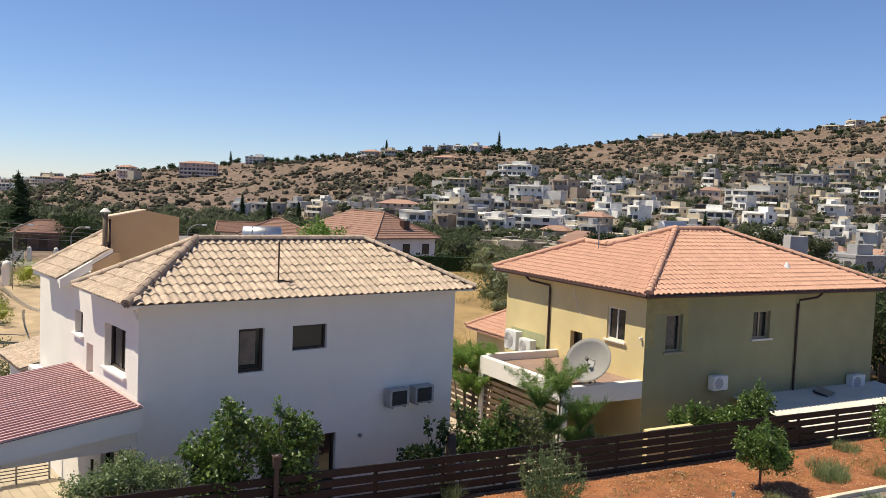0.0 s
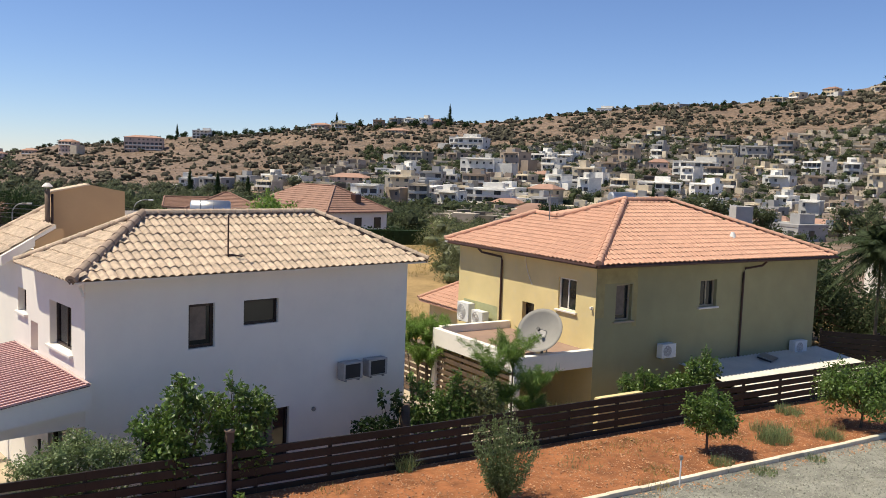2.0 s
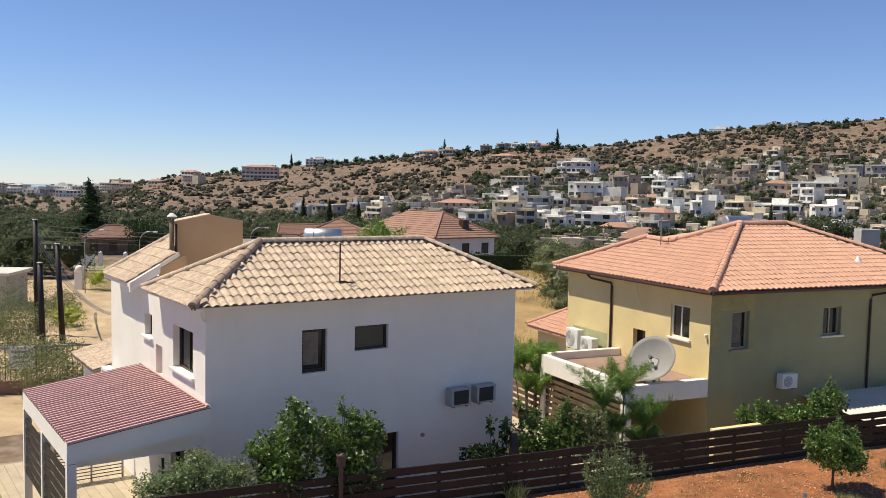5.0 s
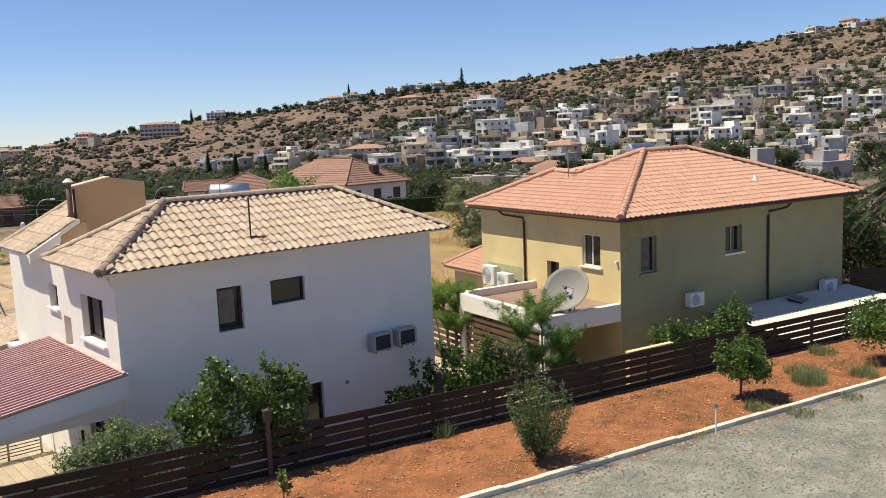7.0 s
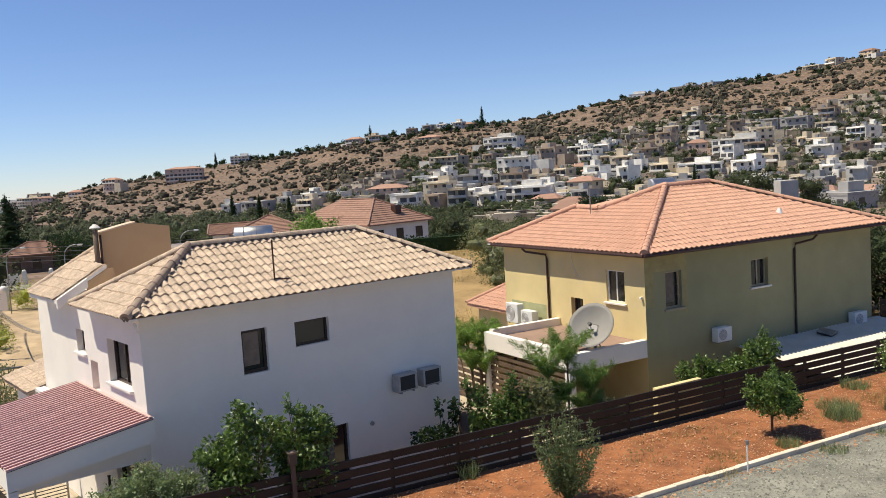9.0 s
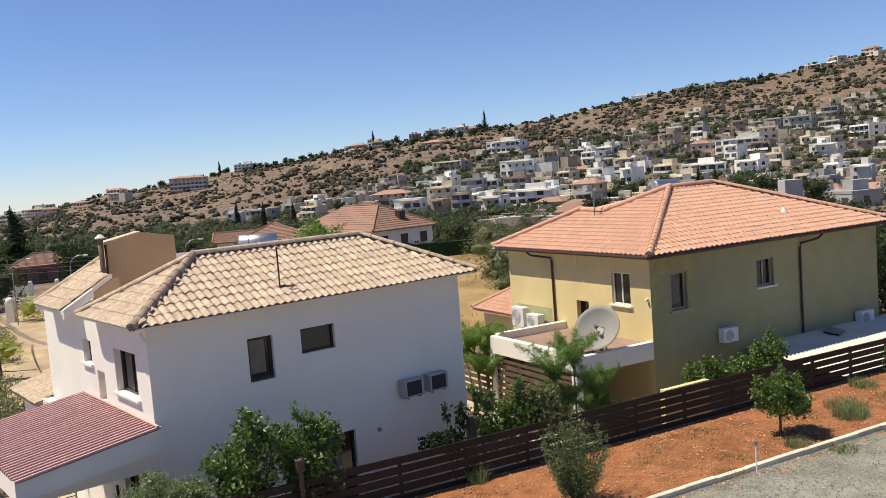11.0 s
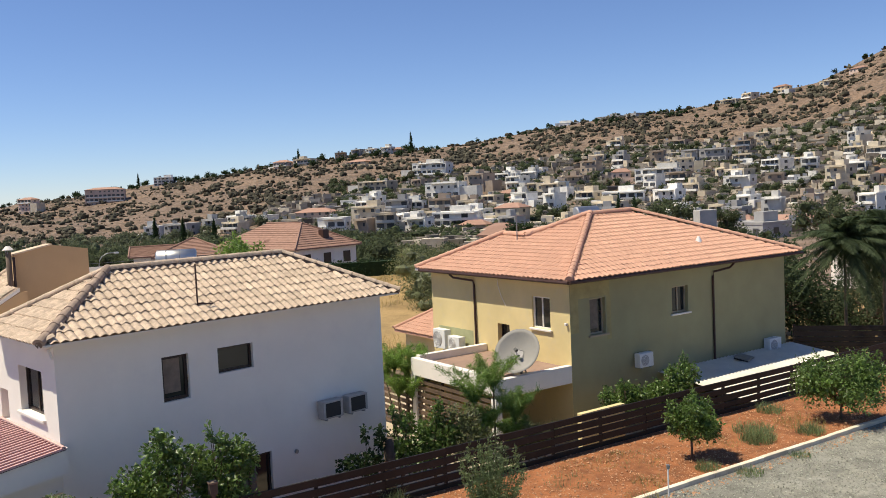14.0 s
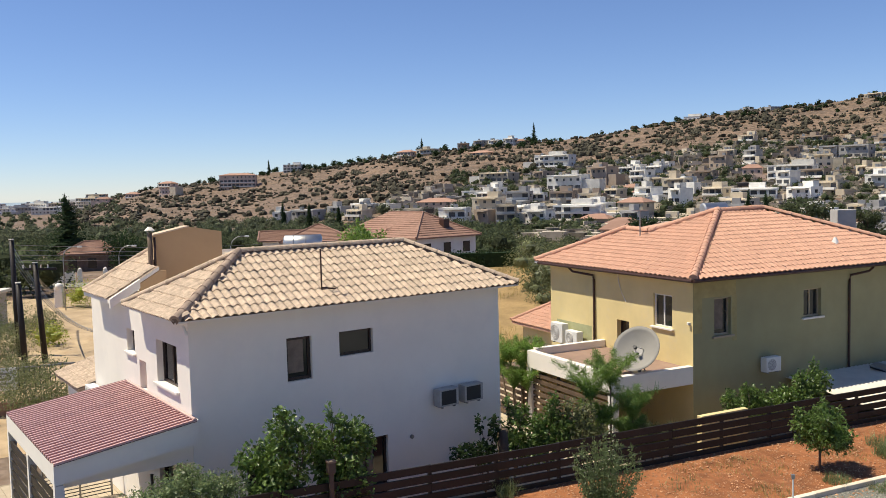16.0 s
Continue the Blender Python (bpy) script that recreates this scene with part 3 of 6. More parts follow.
# chimney enclosure
TX0, TX1, TY0, TY1, TB = 1.2, 3.3, 6.0, 6.45, 6.0
apex = (TX0 + TX1) / 2
tower = part("chimney", poly([[(TX0, y, TB), (TX1, y, TB), (TX1, y, 7.88), (apex, y, 8.07), (TX0, y, 7.88)] for y in (TY0, TY1)] + [[(TX0, TY0, TB), (TX0, TY1, TB), (TX0, TY1, 7.88), (TX0, TY0, 7.88)], [(TX1, TY0, TB), (TX1, TY1, TB), (TX1, TY1, 7.88), (TX1, TY0, 7.88)], [(TX0, TY0, 7.88), (apex, TY0, 8.07), (apex, TY1, 8.07), (TX0, TY1, 7.88)], [(TX1, TY0, 7.88), (apex, TY0, 8.07), (apex, TY1, 8.07), (TX1, TY1, 7.88)]]), BEIGE_WALL, wh, "beige rendered chimney block with a low gable")
part("cap", roof_shell([[(TX0 - 0.06, TY0 - 0.05, 7.88), (apex, TY0 - 0.02, 8.1), (apex, TY1 + 0.02, 8.1), (TX0 - 0.06, TY1 + 0.05, 7.88)]], [(TX0 - 0.06, TY0 - 0.05, 7.88), (apex, TY0 - 0.02, 8.1), (apex, TY1 + 0.02, 8.1), (TX0 - 0.06, TY1 + 0.05, 7.88)], 0.04), mat("tan_cap", (0.6, 0.46, 0.33), 0.85, 0.08, 0.6), tower, "sunlit tan cap slab")
flue = part("flue", tube([(1.02, 5.9, 6.2), (1.02, 5.9, 7.95)], 0.075, sides=12), GREY_WOOD, wh, "weathered brown flue pipe", True)
part("flue_cap", tube([(1.02, 5.9, 8.0), (1.02, 5.9, 8.02), (1.02, 5.9, 8.12)], 0.1, sides=12, radii=[0.15, 0.15, 0.05]), CREAM_TRIM, flue, "conical pale cap")
for k in range(3):
    a = 2.1 * k
    part("strut", tube([(1.02 + 0.07 * math.cos(a), 5.9 + 0.07 * math.sin(a), 7.9), (1.02 + 0.1 * math.cos(a), 5.9 + 0.1 * math.sin(a), 8.01)], 0.008, sides=4), GREY_METAL, flue)
part("flue", tube([(1.14, 5.86, 6.2), (1.14, 5.86, 7.8)], 0.035, sides=8), BROWN_PIPE, wh, "thin dark pipe", True)
part("mast", tube([(3.74, 0.23, 6.38), (3.74, 0.23, 7.53)], 0.022, sides=6), BROWN_PIPE, wh, "thin brown mast standing on the tiles")
part("mast_foot", tube([(3.74, 0.23, 6.5), (3.98, 0.12, 6.47), (4.1, 0.1, 6.45)], 0.024, sides=6), BROWN_PIPE, wh)
part("downpipe", tube([(-0.15, -0.1, 5.95), (-0.06, -0.06, 5.72)], 0.035, sides=8), WHITE_METAL, wh)
# wall vent
part("vent", tube([(6.32, -0.05, 2.02), (6.32, 0.02, 2.02)], 0.06, sides=12), GREY_METAL, wh, "small round grey vent")
# carport
CI, CO = 3.72, 3.3
cp = thing("carport", "carport with a red corrugated sheet roof and white beams", "carport", HOUSE_W)
X0, X1, Y0, Y1 = 0.02, -3.19, -0.32, 5.55


def roof_z(x):
    return CI + (CO - CI) * (x - X0) / (X1 - X0)


n = 29
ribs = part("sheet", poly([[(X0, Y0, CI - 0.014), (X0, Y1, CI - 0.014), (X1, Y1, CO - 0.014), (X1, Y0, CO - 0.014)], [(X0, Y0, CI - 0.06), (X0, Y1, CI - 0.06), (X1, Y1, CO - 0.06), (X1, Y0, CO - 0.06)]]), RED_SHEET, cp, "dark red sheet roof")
step = (Y1 - Y0) / n
rib = poly([[(X0, 0, CI), (X1, 0, CO), (X1, step * 0.24, CO), (X0, step * 0.24, CI)], [(X0, 0, CI), (X1, 0, CO), (X1, -0.02, CO - 0.05), (X0, -0.02, CI - 0.05)], [(X0, step * 0.24, CI), (X1, step * 0.24, CO), (X1, step * 0.24 + 0.02, CO - 0.05), (X0, step * 0.24 + 0.02, CI - 0.05)], [(X1, -0.02, CO - 0.05), (X1, 0, CO), (X1, step * 0.24, CO), (X1, step * 0.24 + 0.02, CO - 0.05)]])
rib = mesh_of(rib, "rib")
# pale pink ribs over a much darker red sheet
PINK_RIB = mat("pale_rib_paint", (0.62, 0.4, 0.37), 0.5, 0.1, 0.5, bump=0.05, each=0.08)
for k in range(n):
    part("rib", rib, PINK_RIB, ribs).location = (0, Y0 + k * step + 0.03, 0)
part("beam", poly([[(X0 + 0.04, y, 3.1), (X1, y, 2.78), (X1, y, CO - 0.03), (X0 + 0.04, y, CI - 0.03)] for y in (Y0 + 0.06, Y0 + 0.24)] + [[(X0 + 0.04, Y0 + 0.06, 3.1), (X1, Y0 + 0.06, 2.78), (X1, Y0 + 0.24, 2.78), (X0 + 0.04, Y0 + 0.24, 3.1)], [(X0 + 0.04, Y0 + 0.06, CI - 0.03), (X1, Y0 + 0.06, CO - 0.03), (X1, Y0 + 0.24, CO - 0.03), (X0 + 0.04, Y0 + 0.24, CI - 0.03)], [(X0 + 0.04, Y0 + 0.06, 3.1), (X0 + 0.04, Y0 + 0.24, 3.1), (X0 + 0.04, Y0 + 0.24, CI - 0.03), (X0 + 0.04, Y0 + 0.06, CI - 0.03)], [(X1, Y0 + 0.06, 2.78), (X1, Y0 + 0.24, 2.78), (X1, Y0 + 0.24, CO - 0.03), (X1, Y0 + 0.06, CO - 0.03)]]), WHITE_WALL, cp, "white plastered beam")
part("beam", box(X1 + 0.005, X1 + 0.1, Y0 + 0.25, Y1, 2.78, CO - 0.065, bevel=0.01), WHITE_WALL, cp, "white plastered beam")
part("back_beam", box(X1 + 0.11, X0 - 0.01, 0.02, 0.2, 2.62, 3.16), WHITE_WALL, cp, "shaded white lintel")
part("flashing", box(X0 - 0.1, X0 - 0.03, Y0, Y1 - 0.4, CI - 0.01, CI + 0.03, bevel=0.006), PINK_FLASH, cp, "pink flashing strip")
for y in (Y0 + 0.05, 2.7, Y1 - 0.2):
    part("post", box(X1 + 0.003, X1 + 0.2, y + 0.02, y + 0.2, 0, 2.77), WHITE_WALL, cp)
for k in range(6):
    part("slat", box(X1 + 0.04, X1 + 0.08, Y0 + 0.26, 2.7, 1.0 + k * 0.27, 1.18 + k * 0.27), DARK_WOOD, cp)
    part("slat", box(X1 + 0.04, X1 + 0.08, 2.91, Y1 - 0.2, 1.0 + k * 0.27, 1.18 + k * 0.27), DARK_WOOD, cp)
# air conditioners of the white house
for x in (7.4, 8.3):
    aircon("white outdoor air-conditioning unit bracketed on the white wall", HOUSE_W @ pose(x, 0, 2.8, 0, 0, 0), 0.68, 0.5, 0.32, True)

# ---- yellow house ----
HOUSE_Y = pose(7.05, 29.36, 0, 0, 0, 29.17)
yh = thing("house", "yellow plastered two-storey house with a terracotta hipped roof", "house", HOUSE_Y)
YW, YD, YTOP = 12.45, 8.35, 5.72
front = part("wall", pierced_wall((0, 0), (YW, 0), -0.3, YTOP, 0.3, [(0.95, 1.72, 3.74, 5.05), (5.28, 6.2, 4.0, 5.04)]), OLIVE_SHADE_WALL, yh)
w = window(front, 0.95, 1.72, 3.74, 5.05, "x", 0, 0.17, TAN_FRAME, 1, TAN_FRAME, blind=True, bar=0.06)
window(front, 5.28, 6.2, 4.0, 5.04, "x", 0, 0.17, TAN_FRAME, 2, CREAM_TRIM, bar=0.06)
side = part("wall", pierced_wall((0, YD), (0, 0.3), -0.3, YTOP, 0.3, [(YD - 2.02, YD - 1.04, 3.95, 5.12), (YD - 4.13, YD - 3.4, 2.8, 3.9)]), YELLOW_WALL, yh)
window(side, 1.04, 2.02, 3.95, 5.12, "y", 0, 0.1, CREAM_TRIM, 2, CREAM_TRIM, bar=0.05)
window(side, 3.4, 4.13, 2.8, 3.9, "y", 0, 0.22, BROWN_FRAME, 1, bar=0.05)
part("wall_return", box(-0.004, -0.001, 0.0, 0.303, -0.3, YTOP), YELLOW_WALL, yh)
part("wall", box(YW - 0.3, YW, 0.303, YD, -0.3, YTOP), YELLOW_WALL, yh)
part("wall", box(0.003, YW - 0.003, YD + 0.003, YD + 0.3, -0.3, YTOP), YELLOW_WALL, yh)
part("ceiling", box(0.31, YW - 0.31, 0.31, YD - 0.01, 5.5, 5.7), WHITE_WALL, yh)
part("floor", box(0.31, YW - 0.31, 0.31, YD - 0.01, -0.2, 0.0), CONCRETE, yh)
part("wall_patch", box(0.02, 1.95, -0.004, -0.001, 5.1, YTOP - 0.02), OCHRE_STAIN, yh, "ochre patch of bare primer")
part("wall_patch", box(1.78, 1.99, -0.004, -0.001, 3.5, 5.097), OCHRE_STAIN, yh, "ochre patch of bare primer")
part("wall_patch", box(0.02, 0.4, -0.004, -0.001, 3.9, 5.097), OCHRE_STAIN, yh, "ochre patch of bare primer")
part("wall_patch", box(-0.005, -0.002, 5.75, 8.2, 2.5, 3.42), mat("green_primer", (0.4, 0.4, 0.22), 0.9, 0.12, 0.5, bump=0.1), yh, "greenish patch of old paint")
part("loose_cable", tube([(-0.02, 4.05, 5.75), (-0.03, 3.95, 5.3), (-0.02, 3.8, 4.95), (-0.02, 3.55, 4.62)], 0.012, sides=5), CREAM_TRIM, yh, "loose pale cable on the wall")
YE = 5.83
yL, yR, ybL, ybR = (-0.44, -0.5, YE), (12.95, -0.5, YE), (-0.44, 9.2, YE), (12.95, 10.0, YE)
yA, yB = (5.5, 4.5, 7.8), (8.0, 4.5, 7.8)
yP, yN = (3.28, 7.58, 7.07), (3.06, 5.93, 7.0)
yf = [[yL, yR, yB, yA], [ybL, yL, yA, yN, yP], [yR, ybR, yB], [ybR, ybL, yP, yN, yA, yB]]
part("roof_deck", roof_shell(yf, [yL, yR, ybR, ybL], 0.08), WHITE_WALL, yh)
yroof = part("roof", poly([[drop(p, -0.006) for p in f] for f in yf]), RED_TILE, yh)
REDT = wave_tile(0.25, 0.37, 0.056, power=0.75)
RISE_Y = math.atan2(yA[2] - YE, yA[1] + 0.5)
tile_slope(yroof, (yL[0], yL[1] - 0.05, YE), (1, 0, 0), [(0, -0.1), (13.4, -0.1), (13.4, 0.02), (8.4, 5.05), (5.94, 5.0), (0, 0)], RISE_Y, REDT, (0.25, 0.345), RED_TILE, 240, RED_TILE_STUFF)
tile_slope(yroof, (yL[0] - 0.04, ybL[1], YE), (0, -1, 0), [(0, -0.1), (9.7, -0.1), (9.7, 0), (4.7, 5.94), (3.27, 3.5), (1.62, 3.72), (0, 0)], math.atan2(yA[2] - YE, yA[0] + 0.44), REDT, (0.25, 0.345), RED_TILE, 60, RED_TILE_STUFF)
for a, b in ((yL, yA), (yR, yB), (ybL, yP), (yP, yN), (yN, yA), (yA, yB)):
    ridge_tiles(yroof, up(a, 0.05), up(b, 0.1), RED_TILE, 0.13, 0.38)
part("gutter", tube([(-0.48, -0.54, YE - 0.05), (13.0, -0.54, YE - 0.05)], 0.06, sides=8), BROWN_PIPE, yh, "dark brown gutter")
part("gutter", tube([(-0.48, -0.5, YE - 0.05), (-0.48, 8.85, YE - 0.05)], 0.06, sides=8), BROWN_PIPE, yh, "dark brown gutter")
part("downpipe", tube([(8.35, -0.56, YE - 0.1), (8.3, -0.4, YE - 0.28), (7.72, -0.06, YE - 0.42), (7.66, -0.06, YE - 0.6), (7.66, -0.06, 0.3)], 0.045, sides=8), BROWN_PIPE, yh, "brown downpipe")
part("downpipe", tube([(-0.48, 6.6, YE - 0.1), (-0.36, 6.5, YE - 0.25), (-0.06, 5.55, YE - 0.35), (-0.06, 5.5, YE - 0.5), (-0.06, 5.5, 2.8)], 0.045, sides=8), BROWN_PIPE, yh, "brown downpipe")
part("antenna", tube([(2.6, 5.9, 6.8), (2.6, 5.9, 8.0)], 0.025, sides=6), GREY_METAL, yh)
part("antenna_arm", tube([(2.2, 5.9, 7.95), (3.0, 5.9, 7.95)], 0.02, sides=6), GREY_METAL, yh)
part("roof_vent", tube([(8.4, 1.2, 6.5), (8.4, 1.2, 6.75)], 0.06, sides=10, radii=[0.16, 0.05]), WHITE_METAL, yh, "small pale roof vent")
part("wall_lamp", box(-0.12, -0.005, 0.1, 0.19, 4.2, 4.3, bevel=0.02), CREAM_TRIM, yh, "small pale wall lamp")
# flat annex roof
ann = part("annex_roof", box(-3.2, -0.003, 0.253, 4.85, 2.35, 2.72), ROOF_SCREED, yh, "flat brown screed roof of the annex")
part("parapet", box(-3.45, -3.203, 0.0, 5.1, 2.28, 2.93, bevel=0.015), WHITE_WALL, yh, "white parapet")
part("parapet", box(-3.2, -0.003, 0.0, 0.25, 2.18, 2.80, bevel=0.015), CREAM_TRIM, yh, "cream parapet")
part("parapet", box(-3.2, -0.003, 4.853, 5.1, 2.28, 3.0, bevel=0.015), CREAM_TRIM, yh, "cream parapet")
part("post", box(-3.45, -3.2, 4.85, 5.15, -0.2, 2.278), WHITE_WALL, yh)
part("post", box(-3.4, -3.15, 0.02, 0.27, -0.2, 2.178), WHITE_WALL, yh)
part("wall", box(-3.1, -0.003, 4.6, 4.8, -0.2, 2.34), YELLOW_WALL, yh)
aircon("white outdoor air-conditioning unit on the annex roof edge", HOUSE_Y @ pose(-0.05, 7.6, 2.55, 0, 0, -90), 0.85, 0.8, 0.32)
aircon("white outdoor air-conditioning unit on the annex roof edge", HOUSE_Y @ pose(-0.05, 6.55, 2.55, 0, 0, -90), 0.8, 0.6, 0.32)
aircon("white outdoor air-conditioning unit on the shaded yellow wall", HOUSE_Y @ pose(3.4, 0, 2.28, 0, 0, 0), 0.72, 0.52, 0.28)
aircon("white outdoor air-conditioning unit above the patio roof", HOUSE_Y @ pose(11.2, 0, 1.75, 0, 0, 0), 0.8, 0.56, 0.3)

# ---- kerb and fence ----
kerb = thing("kerb", "pale concrete kerb stones along the gravel road", "kerb", BED_M, kind="structure")
KST = mesh_of(box(-0.499, 0.499, -0.075, 0.075, -0.3, 0.05, bevel=0.012), "kerb_stone")
for k in range(-14, 46):
    ob = part("kerb_stone", KST, KERB, kerb)
    ob.location = (k * 1.0, KERB_S + random.uniform(-0.012, 0.012), SOIL_Z + random.uniform(-0.012, 0.012))
fence = thing("fence", "dark-stained horizontal board fence above the red soil", "fence", BED_M)
BOARD = mesh_of(box(-0.899, 0.899, -0.022, 0.022, 0, 0.178, bevel=0.004), "board")
POST = mesh_of(box(-0.04, 0.04, 0.02, 0.1, -1.5, 1.03, bevel=0.006), "fence_post")
for k in range(-14, 24):
    part("fence_post", POST, DARK_WOOD, fence).location = (k * 1.8 + 0.9, FENCE_S, SOIL_Z)
    for j in range(5):
        ob = part("board", BOARD, DARK_WOOD, fence)
        ob.location = (k * 1.8, FENCE_S + random.uniform(-0.004, 0.004), SOIL_Z - 0.05 + j * 0.23 + random.uniform(-0.008, 0.008))
        ob.rotation_euler = (0, random.uniform(-0.004, 0.004), 0)

# ---- plants ----
rng = np.random.default_rng(7)
LEAF_CITRUS = leaf_mat("citrus_leaf", (0.11, 0.175, 0.04), 0.5, 0.38, 0.5)
LEAF_OLIVE = leaf_mat("grey_green_leaf", (0.16, 0.175, 0.075))
LEAF_BRIGHT = leaf_mat("bright_leaf", (0.15, 0.24, 0.045))
LEAF_DARK = leaf_mat("dark_leaf", (0.028, 0.05, 0.018), 0.35, 0.75, 0.2)
LEAF_VALLEY = leaf_mat("valley_leaf", (0.082, 0.1, 0.05), 0.4, 0.85, 0.15)
# far foliage, with distance haze lightened into its colour
LEAF_HAZE = leaf_mat("hazy_leaf", (0.12, 0.135, 0.08), 0.4, 0.85, 0.15)
LEAF_PALM = leaf_mat("palm_leaf", (0.055, 0.078, 0.034), 0.3, 0.7, 0.25)
LEAF_DRY = leaf_mat("dry_grass", (0.32, 0.26, 0.1), 0.3)
LEAF_WEED = leaf_mat("weed_leaf", (0.18, 0.23, 0.1), 0.4)
SCRUB = mat("hill_scrub", (0.072, 0.064, 0.041), 0.95, 0.3, 3.0, bump=0.0, each=0.45, island=True)
BARK = mat("bark", (0.13, 0.09, 0.06), 0.95, 0.25, 0.2, bump=0.5, grain=40)
PALM_BARK = mat("palm_bark", (0.2, 0.15, 0.1), 0.95, 0.25, 0.2, bump=0.6, grain=25)


def mesh_arrays(name, verts, faces):
    me = bpy.data.meshes.new(name)
    me.from_pydata(verts.tolist(), [], faces.tolist())
    return me


def leaves(blobs, count, size, droop=0.2, long=1.8, fill=0.45, core=0.0):
    """Small folded leaves scattered through ellipsoids (x, y, z, rx, ry, rz), denser towards their skin, with gaps between clusters."""
    blobs = np.array(blobs, float)
    vol = blobs[:, 3] * blobs[:, 4] * blobs[:, 5]
    pick = rng.choice(len(blobs), count, p=vol ** 0.8 / (vol ** 0.8).sum())
    way = rng.normal(size=(count, 3))
    way /= np.linalg.norm(way, axis=1)[:, None]
    rad = fill + (1.12 - fill) * rng.random(count) ** 0.6
    lump = 1 + 0.34 * np.sin(way @ np.array([5.1, 3.3, 4.2]) + pick * 1.7) * np.cos(way @ np.array([-3.2, 6.4, 2.9]))
    at = blobs[pick, :3] + way * blobs[pick, 3:] * (rad * lump)[:, None]
    out = way + rng.normal(size=(count, 3)) * 0.7
    out[:, 2] -= droop
    out /= np.linalg.norm(out, axis=1)[:, None]
    side = np.cross(out, rng.normal(size=(count, 3)))
    side /= np.linalg.norm(side, axis=1)[:, None] + 1e-9
    s = size * (0.6 + 0.8 * rng.random(count))[:, None]
    nrm = np.cross(out, side)
    a, b = at - out * s * long * 0.5, at + out * s * long * 0.5
    mid = at + nrm * s * 0.12
    verts = np.stack([a, mid + side * s * 0.5, b, mid - side * s * 0.5], 1).reshape(-1, 3)
    base = np.arange(count)[:, None] * 4
    faces = (base + np.array([0, 1, 2, 3])).tolist()
    if core:
        ico = bmesh.new()
        bmesh.ops.create_icosphere(ico, subdivisions=1, radius=1)
        ball, tri = np.array([v.co for v in ico.verts]), np.array([[v.index for v in f.verts] for f in ico.faces])
        ico.free()
        balls = (blobs[:, None, :3] + ball[None] * blobs[:, None, 3:] * core * (0.75 + 0.5 * rng.random((len(blobs), len(ball), 1)))).reshape(-1, 3)
        faces += (len(verts) + np.arange(len(blobs))[:, None, None] * len(ball) + tri[None]).reshape(-1, 3).tolist()
        verts = np.concatenate([verts, balls])
    me = bpy.data.meshes.new("leaves")
    me.from_pydata(verts.tolist(), [], faces)
    return me


def branches(base, tips, r0, sway=0.15, bm=None):
    bm = bm or bmesh.new()
    b = Vector(base)
    for t in tips:
        t = Vector(t)
        m1 = b.lerp(t, 0.35) + Vector((random.uniform(-1, 1), random.uniform(-1, 1), 0.6)) * sway
        m2 = b.lerp(t, 0.7) + Vector((random.uniform(-1, 1), random.uniform(-1, 1), 0.3)) * sway
        tube([b, m1, m2, t], r0, bm, 6, radii=[r0, r0 * 0.7, r0 * 0.45, r0 * 0.15])
    return bm


def tree(name, label, category, base, trunk_h, blobs, count, size, leaf, trunk_r=0.05, group="", **kw):
    """A tapered trunk with limbs into its crown of many leaves. blobs are relative to the base."""
    t = thing(name, label, category, Matrix.Translation(base), group)
    fork = (random.uniform(-0.05, 0.05), random.uniform(-0.05, 0.05), trunk_h)
    bm = tube([(0, 0, -0.15), (0.01, 0.0, trunk_h * 0.5), fork], trunk_r, radii=[trunk_r * 1.25, trunk_r, trunk_r * 0.85])
    part("trunk", bm, BARK, t, smooth=True)
    for tip in [b[:3] for b in blobs] + [(b[0] + random.uniform(-b[3], b[3]) * 0.7, b[1] + random.uniform(-b[4], b[4]) * 0.7, b[2] + b[5] * 0.6) for b in blobs]:
        part("limb", branches(fork, [tip], trunk_r * 0.6), BARK, t)
    part("crown", leaves(blobs, count, size, **kw), leaf, t)
    return t


def crown_blobs(w, z0, z1, n, seed):
    r = random.Random(seed)
    out = [(0, 0, (z0 + z1) / 2, w * 0.33, w * 0.33, (z1 - z0) * 0.4)]
    for _ in range(n):
        a, d = r.uniform(0, 6.28), r.uniform(0.16, 0.42) * w
        z = r.uniform(z0 + 0.12 * (z1 - z0), z1 - 0.12 * (z1 - z0))
        k = r.uniform(0.1, 0.22) * w
        out.append((d * math.cos(a), d * math.sin(a), z, k, k, k * 0.9))
    return out


tree("citrus_tree", "small young citrus tree with glossy leaves on red soil", "tree", (8.62, 22.4, SOIL_Z), 0.6, crown_blobs(1.5, 0.45, 1.65, 16, 1) + [(0.1, 0, 1.72, 0.12, 0.12, 0.2), (-0.5, 0.1, 1.5, 0.14, 0.14, 0.2), (0.6, 0.1, 0.7, 0.25, 0.25, 0.28)], 5200, 0.052, LEAF_CITRUS, 0.035, "citrus trees on the soil bed", core=0.4)
tree("citrus_tree", "broad young citrus tree standing by the kerb", "tree", (14.37, 24.98, SOIL_Z), 0.4, crown_blobs(2.5, 0.3, 2.1, 18, 2), 7600, 0.055, LEAF_CITRUS, 0.04, "citrus trees on the soil bed", core=0.4)


